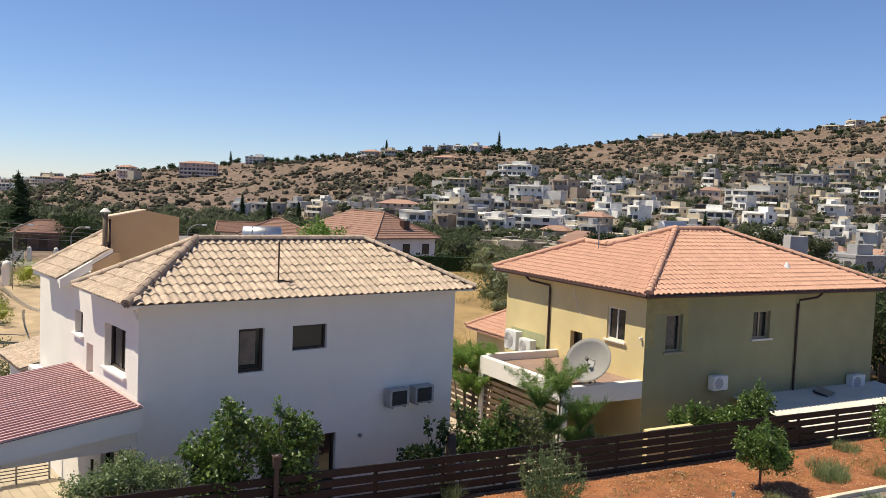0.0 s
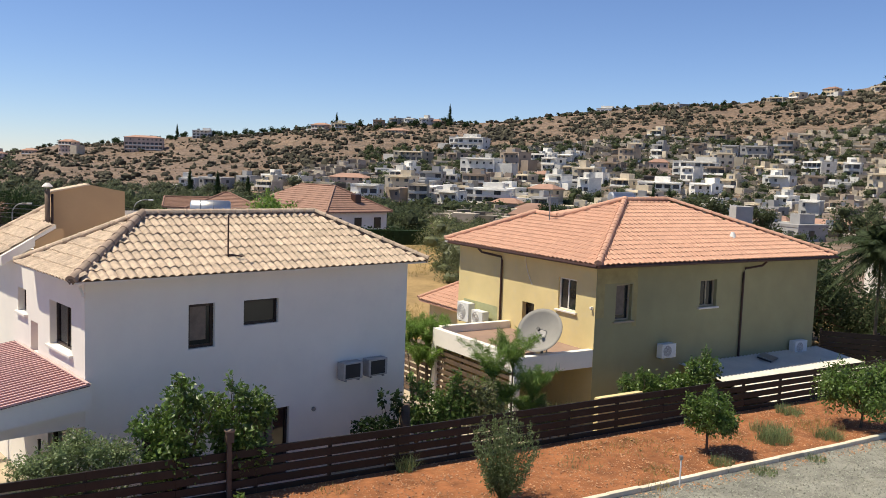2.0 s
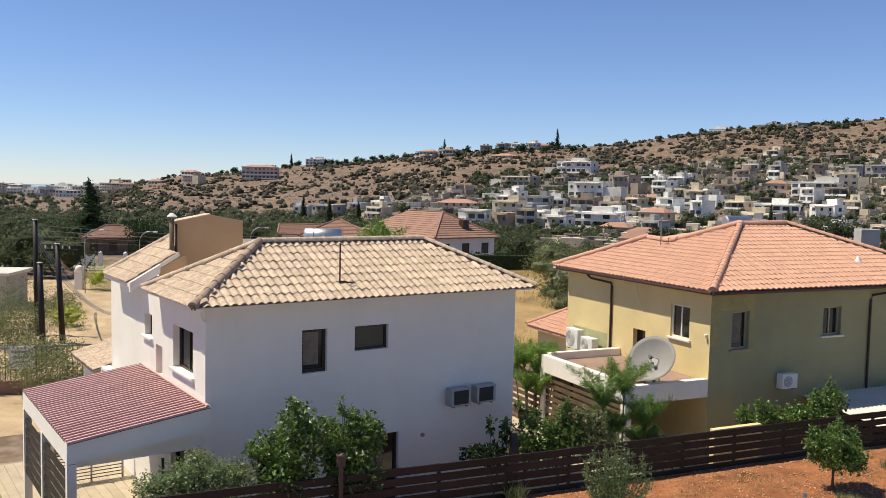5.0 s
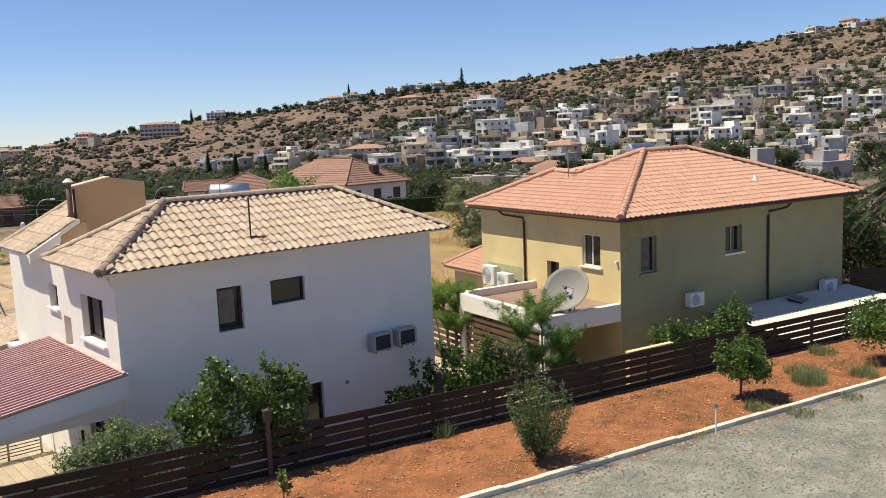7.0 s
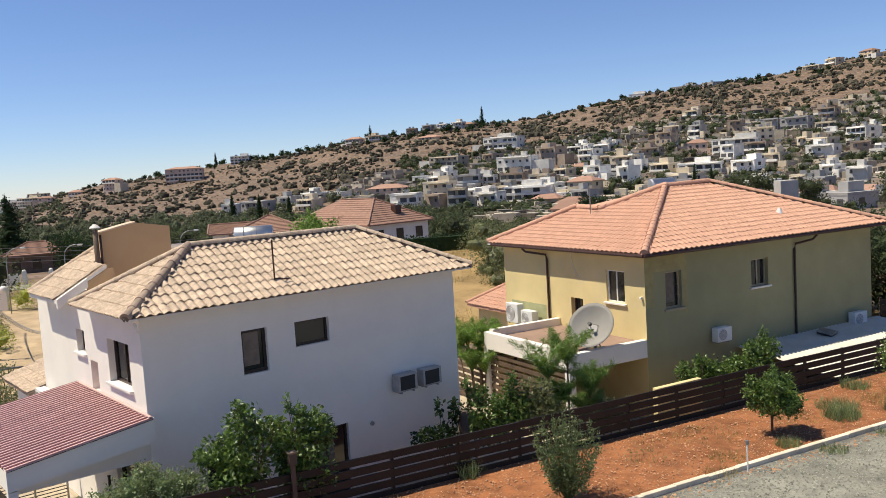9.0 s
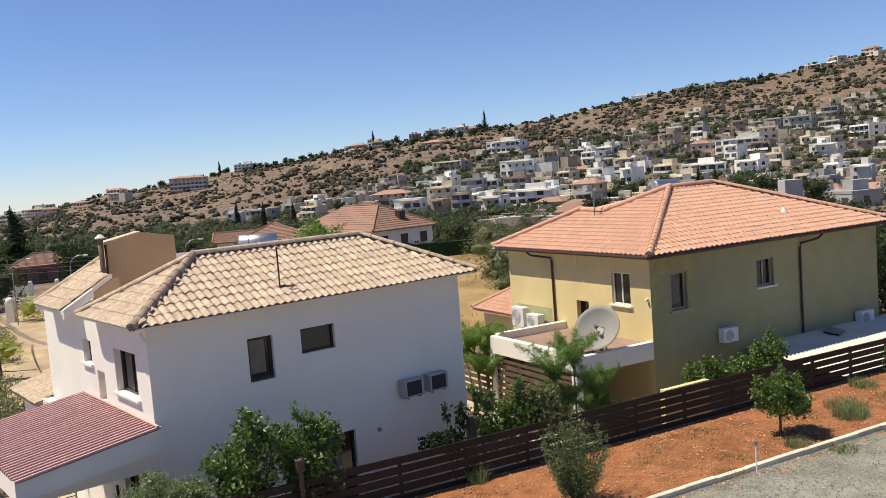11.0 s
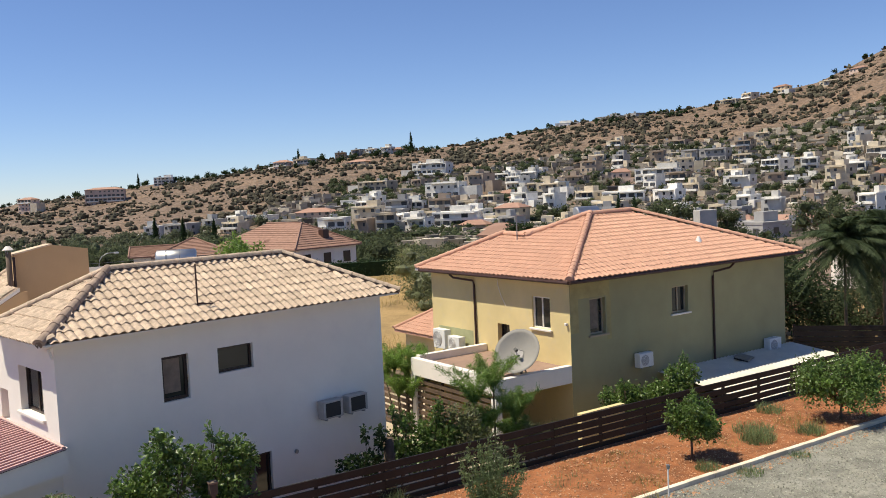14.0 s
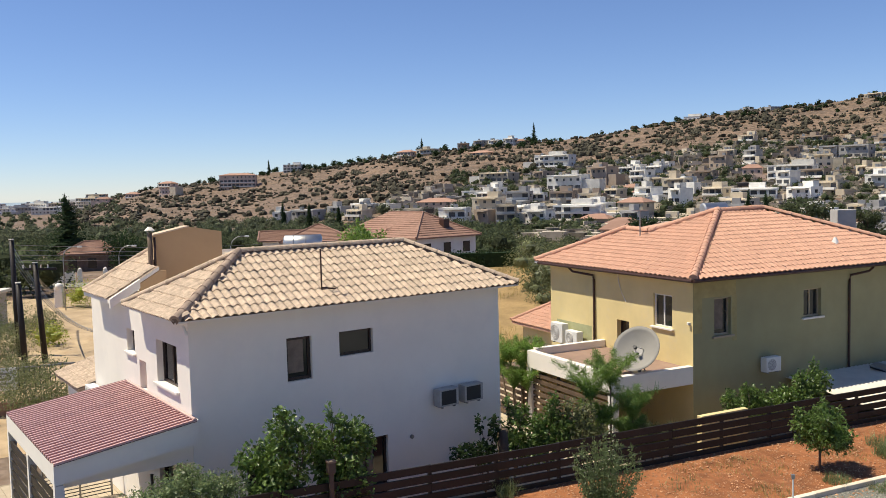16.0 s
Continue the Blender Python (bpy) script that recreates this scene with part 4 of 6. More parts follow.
def feathery(name, label, category, base, height, width, stems, leaf, size, seed):
    """An upright bush of many thin stems with narrow leaves."""
    r = random.Random(seed)
    t = thing(name, label, category, Matrix.Translation(base))
    blobs = []
    for _ in range(stems):
        a, d = r.uniform(0, 6.28), width * 0.5 * math.sqrt(r.random())
        h = height * r.uniform(0.65, 1.0) * (1 - 0.25 * d / (width * 0.5))
        tip = Vector((d * math.cos(a), d * math.sin(a), h))
        part("stem", tube([(tip.x * 0.1, tip.y * 0.1, 0.1), (tip.x * 0.5, tip.y * 0.5, h * 0.45), tip], 0.008, None, 4, False, [0.012, 0.008, 0.003]), leaf, t)
        for f in (0.3, 0.42, 0.55, 0.68, 0.85, 1.0):
            blobs.append((tip.x * (0.3 + 0.7 * f), tip.y * (0.3 + 0.7 * f), h * f, width * 0.055, width * 0.055, height * 0.07))
    part("trunk", tube([(0, 0, -0.1), (0, 0, 0.2), (0.02, 0.01, 0.5)], 0.04, radii=[0.05, 0.04, 0.03]), BARK, t)
    part("crown", leaves(blobs, stems * 66, size, droop=-0.5, long=3.2, fill=0.1), leaf, t)
    return t


feathery("olive_bush", "upright grey-green young olive bush on red soil", "bush", (2.6, 18.7, SOIL_Z), 2.2, 1.6, 90, leaf_mat("olive_leaf", (0.12, 0.16, 0.065)), 0.025, 3)


def frond_fan(t, origin, count, length, leaf, seed, spread=(0.2, 1.3), leaflet=0.35, name="frond", pairs=22):
    """Arching feather fronds from one point."""
    r = random.Random(seed)
    for k in range(count):
        a, rise = 2 * math.pi * (k + r.random() * 0.6) / count, r.uniform(*spread)
        L = length * r.uniform(0.75, 1.1)
        pts = []
        for i in range(9):
            s = i / 8
            out = L * (s * math.cos(rise) + 0.18 * s * s)
            z = L * (s * math.sin(rise) - 0.62 * s * s * (1.1 - 0.3 * math.sin(rise)))
            pts.append(Vector(origin) + Vector((math.cos(a) * out, math.sin(a) * out, z)))
        verts, faces = [], []
        for i in range(pairs):
            s = 0.12 + 0.86 * i / (pairs - 1)
            f = s * 8
            j = min(7, int(f))
            p = pts[j].lerp(pts[j + 1], f - j)
            d = (pts[j + 1] - pts[j]).normalized()
            side = d.cross(Vector((0, 0, 1))).normalized()
            w = leaflet * math.sin(math.pi * min(0.97, s * 0.85 + 0.12)) * r.uniform(0.85, 1.1)
            for sg in (-1, 1):
                tip = p + side * sg * w * 0.75 + d * w * 0.55 - Vector((0, 0, w * r.uniform(0.25, 0.6)))
                mid = p.lerp(tip, 0.45) + Vector((0, 0, w * 0.1))
                n = len(verts)
                verts += [p, mid + d * 0.017 * leaflet / 0.35, tip, mid - d * 0.017 * leaflet / 0.35]
                faces.append((n, n + 1, n + 2, n + 3))
        me = bpy.data.meshes.new(name)
        me.from_pydata([tuple(v) for v in verts], [], faces)
        fr = part(name, me, leaf, t)
        part("stalk", tube(pts, 0.012, sides=4, caps=False, radii=[0.014 * length * (1.05 - i / 8) for i in range(9)]), leaf, fr)


def palm(label, base, trunk_h, count, length, leaf, seed, stems=1, **kw):
    t = thing("palm", label, "palm", Matrix.Translation(base))
    r = random.Random(seed)
    for k in range(stems):
        dx, dy = (0, 0) if stems == 1 else (r.uniform(-0.45, 0.45), r.uniform(-0.45, 0.45))
        h = trunk_h * r.uniform(0.8, 1.1)
        part("trunk", tube([(dx * 0.4, dy * 0.4, -0.2), (dx * 0.8, dy * 0.8, h * 0.5), (dx, dy, h)], 0.05, radii=[0.022 * length + 0.04, 0.018 * length + 0.03, 0.015 * length + 0.02]), PALM_BARK, t, smooth=True)
        frond_fan(t, (dx, dy, h), count, length, leaf, seed * 10 + k, **kw)
    return t


# between the houses
def plume(name, label, base, stems, seed, leaf):
    """A clump of slim stems, each with an upright tuft of fine strands on thin ribs. stems: (x, y, height, ribs, rib length)."""
    t = thing(name, label, "palm" if "palm" in name else "shrub", Matrix.Translation(base))
    r = random.Random(seed)
    for dx, dy, h, count, length in stems:
        part("trunk", tube([(dx * 0.5, dy * 0.5, -0.2), (dx * 0.8, dy * 0.8, h * 0.5), (dx, dy, h)], 0.03, radii=[0.045, 0.035, 0.022]), PALM_BARK, t, smooth=True)
        ribs, blobs = bmesh.new(), []
        for k in range(count):
            a, lean, L = 2 * math.pi * (k + r.random()) / count, r.uniform(0.08, 0.5), length * r.uniform(0.75, 1.1)
            pts = [Vector((dx + math.cos(a) * L * (lean * f + 0.22 * f * f), dy + math.sin(a) * L * (lean * f + 0.22 * f * f), h - 0.1 + L * (f - 0.28 * f ** 3))) for f in (0, 0.25, 0.5, 0.75, 1)]
            tube(pts, 0.008, ribs, 4, False, [0.012, 0.01, 0.008, 0.006, 0.003])
            for f in range(7):
                q = 0.25 + 0.75 * f / 6
                m = int(min(3, q * 4))
                p = pts[m].lerp(pts[m + 1], q * 4 - m)
                blobs.append((p.x, p.y, p.z, 0.1, 0.1, 0.09))
        part("rib", ribs, leaf, t)
        part("tuft", leaves(blobs, count * 210, 0.0125, droop=-0.1, long=24, fill=0.1), leaf, t)
    return t


LEAF_FEATHER = leaf_mat("feathery_leaf", (0.16, 0.25, 0.055), 0.35)
plume("areca_palm", "slim areca palm with feathery green fronds by the annex", (3.05, 25.0, 0), [(0, 0, 2.75, 12, 1.5), (0.15, 0.1, 1.7, 9, 1.1)], 11, LEAF_FEATHER)
plume("areca_palm", "slim areca palm with feathery green fronds by the annex", (3.65, 25.2, 0), [(0, 0, 3.1, 11, 1.45), (-0.2, 0, 2.0, 8, 1.0)], 12, LEAF_FEATHER)
plume("areca_palm", "slim areca palm with feathery green fronds by the annex", (4.3, 25.3, 0), [(0, 0, 2.15, 12, 1.3), (-0.15, 0.1, 1.4, 9, 1.0)], 13, LEAF_FEATHER)
plume("areca_palm", "low arching dry-tipped palm under the annex", (4.95, 25.6, 0), [(0, 0, 1.2, 10, 1.05), (0.3, 0.1, 1.0, 9, 1.0), (-0.25, 0, 0.9, 8, 1.0)], 14, LEAF_OLIVE)
plume("papyrus_clump", "tall feathery bright green clump behind the annex wall", (1.35, 32.6, 0), [(-0.75, 0, 2.1, 9, 1.25), (-0.4, 0.3, 2.3, 9, 1.3), (0, -0.1, 2.2, 9, 1.25), (0.35, 0.3, 2.4, 9, 1.2), (0.75, 0.1, 2.2, 9, 1.15), (1.05, 0.3, 2.0, 8, 1.1), (-0.3, -0.4, 1.5, 9, 1.2), (0.2, -0.5, 1.4, 9, 1.2)], 15, leaf_mat("papyrus_leaf", (0.19, 0.3, 0.06), 0.35))
tree("shrub", "glossy dark green shrub behind the dark board fence", "shrub", (0.75, 24.2, 0), 0.9, [(0, 0, 1.9, 0.5, 0.4, 0.5), (0.15, 0.1, 2.55, 0.3, 0.3, 0.35), (-0.15, 0, 2.9, 0.13, 0.13, 0.3), (0.5, 0, 1.6, 0.4, 0.4, 0.4)], 2000, 0.06, LEAF_CITRUS, 0.04, core=0.45)
tree("shrub", "glossy dark green shrub behind the dark board fence", "shrub", (1.75, 24.0, 0), 0.9, [(0, 0, 1.9, 0.5, 0.4, 0.45), (0.1, 0.1, 2.6, 0.22, 0.22, 0.5), (-0.3, 0, 2.3, 0.3, 0.3, 0.35), (0.4, 0, 2.2, 0.3, 0.3, 0.4), (0.15, 0, 3.1, 0.1, 0.1, 0.25)], 2400, 0.058, LEAF_CITRUS, 0.04, core=0.45)
tree("shrub", "grey-leaved shrub behind the dark board fence", "shrub", (2.5, 24.1, 0), 0.9, [(0, 0, 2.0, 0.5, 0.45, 0.55), (0.3, 0.1, 2.6, 0.3, 0.3, 0.35), (-0.2, 0, 2.75, 0.25, 0.25, 0.3), (0.6, 0, 1.9, 0.4, 0.4, 0.4)], 2600, 0.05, LEAF_OLIVE, 0.04, core=0.45)
tree("shrub", "dark leafy shrub at the white house corner", "shrub", (-0.1, 22.9, 0), 0.8, [(0, 0, 1.9, 0.3, 0.3, 0.3), (-0.5, -0.1, 1.95, 0.35, 0.25, 0.22), (0.3, 0.1, 2.5, 0.14, 0.14, 0.4), (-0.1, 0, 2.7, 0.12, 0.12, 0.25)], 700, 0.075, LEAF_DARK, 0.03)
stump = thing("tree_stump", "dark leafless trunk beside the white house corner", "tree", Matrix.Translation((0.42, 23.2, 0)))
part("trunk", tube([(0, 0, -0.2), (0.02, 0, 1.2), (0.0, 0.02, 2.45)], 0.16, sides=10, radii=[0.18, 0.16, 0.15]), BARK, stump, smooth=True)
# before the white wall
tree("lemon_tree", "lemon tree with dense green leaves against the white wall", "tree", (-4.6, 18.7, 0), 1.4, [(0, 0, 2.9, 0.6, 0.55, 0.6), (-0.5, 0, 3.1, 0.38, 0.35, 0.4), (0.1, 0.1, 3.7, 0.4, 0.38, 0.42), (0.5, 0.1, 3.55, 0.3, 0.3, 0.25), (-0.2, 0, 2.3, 0.6, 0.5, 0.5), (-0.85, 0, 3.05, 0.22, 0.2, 0.2), (0.05, 0, 4.15, 0.12, 0.12, 0.2), (0.8, 0.1, 3.75, 0.2, 0.2, 0.12)], 4300, 0.062, LEAF_CITRUS, 0.05, "lemon trees by the white house", core=0.35)
tree("lemon_tree", "lemon tree with dense green leaves against the white wall", "tree", (-3.45, 19.35, 0), 1.4, [(0, 0, 2.8, 0.55, 0.5, 0.6), (0.4, 0.1, 3.45, 0.33, 0.33, 0.35), (-0.4, 0, 3.1, 0.38, 0.35, 0.4), (0.15, 0, 2.3, 0.6, 0.5, 0.5), (0.1, 0, 3.7, 0.2, 0.2, 0.25), (-0.15, 0, 3.95, 0.1, 0.1, 0.22), (0.65, 0.1, 3.2, 0.25, 0.25, 0.3)], 4200, 0.062, LEAF_CITRUS, 0.05, "lemon trees by the white house", core=0.35)
tree("hedge_shrub", "sprawling green climbing hedge over the fence edge", "shrub", (-6.55, 18.15, -0.1), 1.3, [(-0.8, -0.45, 2.55, 0.45, 0.4, 0.32), (-0.3, -0.15, 2.75, 0.45, 0.4, 0.32), (0.3, 0.1, 2.75, 0.45, 0.4, 0.32), (0.8, 0.35, 2.65, 0.4, 0.4, 0.3), (-0.1, 0.2, 3.0, 0.3, 0.3, 0.24), (0, 0, 2.1, 1.1, 0.5, 0.5)], 9500, 0.036, LEAF_WEED, 0.04, core=0.5)
# before the yellow wall
tree("shrub", "green citrus shrub in the shade of the yellow wall", "shrub", (8.1, 27.6, 0), 0.8, [(0, 0, 1.7, 0.5, 0.5, 0.45), (0.5, 0.2, 2.1, 0.35, 0.4, 0.35), (-0.3, 0, 2.1, 0.25, 0.3, 0.3), (0.8, 0.3, 1.8, 0.4, 0.4, 0.4), (0.2, 0, 2.35, 0.15, 0.15, 0.25)], 2600, 0.055, LEAF_CITRUS, 0.04, core=0.4)
tree("shrub", "green citrus shrub before the pale patio roof", "shrub", (10.1, 28.5, 0), 0.8, [(0, 0, 1.9, 0.5, 0.5, 0.4), (0.6, 0.3, 2.2, 0.45, 0.45, 0.45), (1.1, 0.6, 2.3, 0.35, 0.35, 0.35), (-0.5, -0.2, 1.9, 0.4, 0.4, 0.35), (0.8, 0.4, 2.8, 0.14, 0.14, 0.3), (0.2, 0, 2.45, 0.15, 0.15, 0.3)], 4200, 0.055, LEAF_CITRUS, 0.04, core=0.4)
# beyond the yellow house
palm("tall queen palm with drooping dark fronds beyond the yellow house", (22.4, 38.4, -0.2), 7.2, 50, 2.3, LEAF_PALM, 21, 1, spread=(-0.9, 1.5), leaflet=0.6, pairs=60)
palm("tall queen palm with drooping dark fronds beyond the yellow house", (25.2, 39.8, -0.2), 6.0, 40, 2.2, LEAF_PALM, 22, 1, spread=(-0.9, 1.4), leaflet=0.6, pairs=56)
palm("low cycad palm with stiff fronds beside the rear fence", (20.2, 36.6, 0), 0.7, 16, 1.3, LEAF_PALM, 23, 1, spread=(0.0, 1.1), leaflet=0.25)
tree("tree", "dense dark green tree behind the palms", "tree", (23.0, 46.0, -0.3), 2.0, crown_blobs(8, 0.3, 5.4, 16, 31), 15000, 0.12, LEAF_PALM, 0.2)
tree("tree", "dry olive tree behind the palms", "tree", (26.5, 43.0, -0.3), 1.2, crown_blobs(6, 0.3, 3.8, 14, 32), 10000, 0.09, LEAF_VALLEY, 0.15)
tree("tree", "broad green tree beyond the yellow house", "tree", (34.0, 52.0, -0.5), 2.0, crown_blobs(9, 1.0, 6.2, 12, 33), 9000, 0.12, LEAF_VALLEY, 0.2)


def tuft(name, label, base, radius, count, height, leaf, seed):
    """A tuft of bent grass blades."""
    r = np.random.default_rng(seed)
    a, d = r.random(count) * 6.283, np.sqrt(r.random(count)) * radius
    p = np.stack([d * np.cos(a), d * np.sin(a), 0 * a], 1)
    h = height * (0.4 + 0.8 * r.random(count))
    lean = r.normal(size=(count, 2)) * 0.4
    w = np.stack([np.cos(a * 3), np.sin(a * 3), 0 * a], 1) * 0.006
    mid = p + np.stack([lean[:, 0] * h * 0.4, lean[:, 1] * h * 0.4, h * 0.6], 1)
    tip = p + np.stack([lean[:, 0] * h, lean[:, 1] * h, h * (1 - 0.3 * np.abs(lean[:, 0]))], 1)
    verts = np.stack([p - w, p + w, mid + w * 0.7, mid - w * 0.7, tip], 1).reshape(-1, 3)
    base_i = np.arange(count) * 5
    faces = [[i, i + 1, i + 2, i + 3] for i in base_i] + [[i + 3, i + 2, i + 4] for i in base_i]
    me = bpy.data.meshes.new(name)
    me.from_pydata(verts.tolist(), [], faces)
    ob = part(name, me, leaf)
    ob.location = base
    return tagged(ob, label, "weeds", kind="stuff")


for k, (x, y, rad, n, h, lf) in enumerate(((0.45, 20.7, 0.25, 240, 0.5, LEAF_WEED), (11.0, 23.5, 0.5, 700, 0.4, LEAF_WEED), (11.3, 24.4, 0.6, 520, 0.34, LEAF_WEED), (12.8, 26.4, 0.45, 420, 0.34, LEAF_WEED), (12.8, 23.9, 0.4, 420, 0.36, LEAF_WEED), (8.7, 21.5, 0.35, 380, 0.25, LEAF_WEED), (13.0, 24.9, 0.8, 300, 0.25, LEAF_DRY), (4.9, 21.3, 0.6, 220, 0.14, LEAF_WEED), (7.0, 22.7, 0.9, 420, 0.13, LEAF_DRY), (6.93, 20.84, 0.5, 260, 0.14, LEAF_DRY), (6.4, 19.9, 0.4, 160, 0.14, LEAF_DRY), (9.6, 20.95, 0.35, 260, 0.16, LEAF_WEED), (9.8, 23.6, 0.7, 240, 0.16, LEAF_DRY), (16.5, 27.3, 0.8, 420, 0.35, LEAF_DRY), (-1.2, 19.3, 0.4, 110, 0.16, LEAF_DRY), (5.6, 22.4, 0.8, 260, 0.1, LEAF_DRY), (11.5, 22.0, 0.3, 160, 0.16, LEAF_WEED))):
    tuft("weeds", "tuft of weeds and dry grass on the red soil", (x, y, SOIL_Z - 0.02), rad, n, h, lf, 50 + k)
tree("seedling", "small leafy seedling against the fence foot", "plant", (-3.0, 17.35, SOIL_Z), 0.25, [(0, 0, 0.5, 0.12, 0.12, 0.2), (0.08, 0, 0.25, 0.12, 0.1, 0.12)], 110, 0.06, LEAF_CITRUS, 0.012)
# stones and clods
def pebbles(name, label, category, u0, u1, v0, v1, z, count, lo, hi, material, seed):
    r = np.random.default_rng(seed)
    base = np.array([(1, 0, 0), (0, 1, 0), (-1, 0, 0), (0, -1, 0), (0, 0, 0.8), (0, 0, -0.6)], float)
    tri = np.array([(0, 1, 4), (1, 2, 4), (2, 3, 4), (3, 0, 4), (1, 0, 5), (2, 1, 5), (3, 2, 5), (0, 3, 5)])
    s = lo + (hi - lo) * r.random(count) ** 3
    at = np.stack([u0 + (u1 - u0) * r.random(count), v0 + (v1 - v0) * r.random(count), z + 0 * s], 1)
    verts = (base[None] * (0.6 + 0.8 * r.random((count, 6, 1))) * s[:, None, None] + at[:, None]).reshape(-1, 3)
    faces = (np.arange(count)[:, None, None] * 6 + tri[None]).reshape(-1, 3)
    ob = part(name, mesh_arrays(name, verts, faces), material)
    ob.matrix_world = BED_M
    tagged(ob, label, category, kind="stuff")


CLOD = mat("soil_clod", (0.48, 0.27, 0.15), 0.95, 0.2, 0.4, bump=0.4, each=0.35, island=True)
STONE = mat("gravel_stone", (0.3, 0.295, 0.24), 0.9, 0.15, 0.3, bump=0.3, each=0.45, island=True)
pebbles("clods", "loose red clods and pale stones on the soil", "stones", -8, 34, KERB_S + 0.2, FENCE_S - 0.05, SOIL_Z + 0.01, 26000, 0.007, 0.034, CLOD, 1)
pebbles("gravel", "loose grey gravel on the road", "gravel", -4, 40, 8, KERB_S - 0.15, SOIL_Z - 0.05, 90000, 0.008, 0.034, STONE, 2)
pebbles("gravel", "gravel washed against the kerb foot", "gravel", -4, 40, KERB_S - 0.6, KERB_S - 0.13, SOIL_Z - 0.055, 2500, 0.01, 0.05, CLOD, 3)

# ---- things round the houses ----
peg = thing("marker_post", "thin white marker post at the kerb", "post", Matrix.Translation((7.09, 19.98, SOIL_Z)))
part("shaft", tube([(0, 0, -0.2), (0, 0, 0.62)], 0.02, sides=8), WHITE_METAL, peg)
part("head", box(-0.04, 0.04, -0.04, 0.04, 0.62, 0.72, bevel=0.01), GREY_METAL, peg)
LAMP_BROWN = mat("lamp_brown", (0.085, 0.06, 0.045), 0.7, 0.15, 0.3, bump=0.15)
lamp_post = thing("garden_lamp", "brown garden lamp post with a square head at the fence", "lamp", BED_M @ Matrix.Translation((5.63, 18.13, 0)))
part("post", box(-0.05, 0.05, -0.045, 0.045, 1.4, 2.79, bevel=0.008), LAMP_BROWN, lamp_post)
head = part("lamp_head", box(-0.085, 0.085, -0.085, 0.085, 2.793, 3.03, bevel=0.01), LAMP_BROWN, lamp_post)
part("cap", box(-0.1, 0.1, -0.1, 0.1, 3.033, 3.08, bevel=0.008), GREY_WOOD, head)

# satellite dish on the annex
DISH = Matrix.Translation(HOUSE_Y @ Vector((-2.0, 0.35, 2.72)))
dish = thing("satellite_dish", "large grey satellite dish on the annex roof", "satellite dish", DISH)
bm = bmesh.new()
R, N, S = 0.8, 8, 40
face = Matrix.Translation((-0.08, 0, 0.8)) @ Matrix.Rotation(radians(-35), 4, "Z") @ Matrix.Rotation(radians(56), 4, "X")
rows = []
for i in range(N + 1):
    rr = R * i / N
    rows.append([bm.verts.new(face @ Vector((rr * math.cos(a), rr * math.sin(a), 0.26 * (rr / R) ** 2 - 0.13))) for a in [2 * math.pi * k / S for k in range(S)]] if i else [bm.verts.new(face @ Vector((0, 0, -0.13)))])
for i in range(N):
    for k in range(S):
        q = (k + 1) % S
        bm.faces.new((rows[0][0], rows[1][k], rows[1][q]) if i == 0 else (rows[i][k], rows[i + 1][k], rows[i + 1][q], rows[i][q]))
reflector = part("reflector", bm, DISH_GREY, dish, "shallow grey dish", True)
sol = reflector.modifiers.new("thick", "SOLIDIFY")
sol.thickness = 0.02
rim = [face @ Vector((R * math.cos(a), R * math.sin(a), 0.13)) for a in [2 * math.pi * k / S for k in range(S + 1)]]
part("rim", tube(rim, 0.018, sides=6, caps=False), DISH_GREY, reflector)
hub = face @ Vector((0, 0, -0.2))
part("bracket", tube([face @ Vector((0, 0, -0.14)), face @ Vector((0, 0, -0.34))], 0.14, sides=14), GREY_METAL, dish)
part("mount", box(hub.x - 0.12, hub.x + 0.12, hub.y - 0.12, hub.y + 0.12, hub.z - 0.28, hub.z + 0.02, bevel=0.02), DARK_METAL, dish)
part("mast", tube([(hub.x, hub.y, 0), (hub.x, hub.y, hub.z - 0.1)], 0.05, sides=10), GREY_METAL, dish, smooth=True)
part("base_plate", box(hub.x - 0.25, hub.x + 0.25, hub.y - 0.25, hub.y + 0.25, 0.0, 0.04, bevel=0.008), GREY_METAL, dish)
for s in (-1, 1):
    part("stay", tube([(hub.x + s * 0.22, hub.y + 0.2, 0.04), (hub.x, hub.y, hub.z - 0.25)], 0.02, sides=6), GREY_METAL, dish)
for a in (0.5, 2.6, 4.7):
    part("feed_strut", tube([face @ Vector((0.2 * math.cos(a), 0.2 * math.sin(a), -0.12)), face @ Vector((0.03 * math.cos(a), 0.03 * math.sin(a), 0.22))], 0.012, sides=6), GREY_METAL, dish)
part("receiver", tube([face @ Vector((0, 0, 0.16)), face @ Vector((0, 0, 0.28))], 0.06, sides=12), DARK_METAL, dish)
part("feed_plate", tube([face @ Vector((0, 0, -0.125)), face @ Vector((0, 0, -0.1))], 0.17, sides=16), BEIGE_GREY, dish)

# slatted screen under the annex
screen = thing("slat_screen", "slatted brown timber screen under the annex roof", "screen", HOUSE_Y)
SLAT_BROWN = mat("brown_slat", (0.13, 0.085, 0.055), 0.75, 0.2, 0.5, bump=0.25, each=0.2)
for k in range(9):
    part("slat", box(-3.37, -3.32, 0.3, 4.84, 0.12 + k * 0.235, 0.26 + k * 0.235), SLAT_BROWN, screen)
for y in (1.7, 3.3):
    part("upright", box(-3.318, -3.24, y - 0.04, y + 0.04, 0, 2.2), SLAT_BROWN, screen)
screen2 = thing("slat_fence", "slatted brown timber boundary fence between the houses", "fence", HOUSE_Y)
for k in range(8):
    part("slat", box(-3.36, -3.32, 5.2, 12.5, 0.1 + k * 0.24, 0.25 + k * 0.24), SLAT_BROWN, screen2)
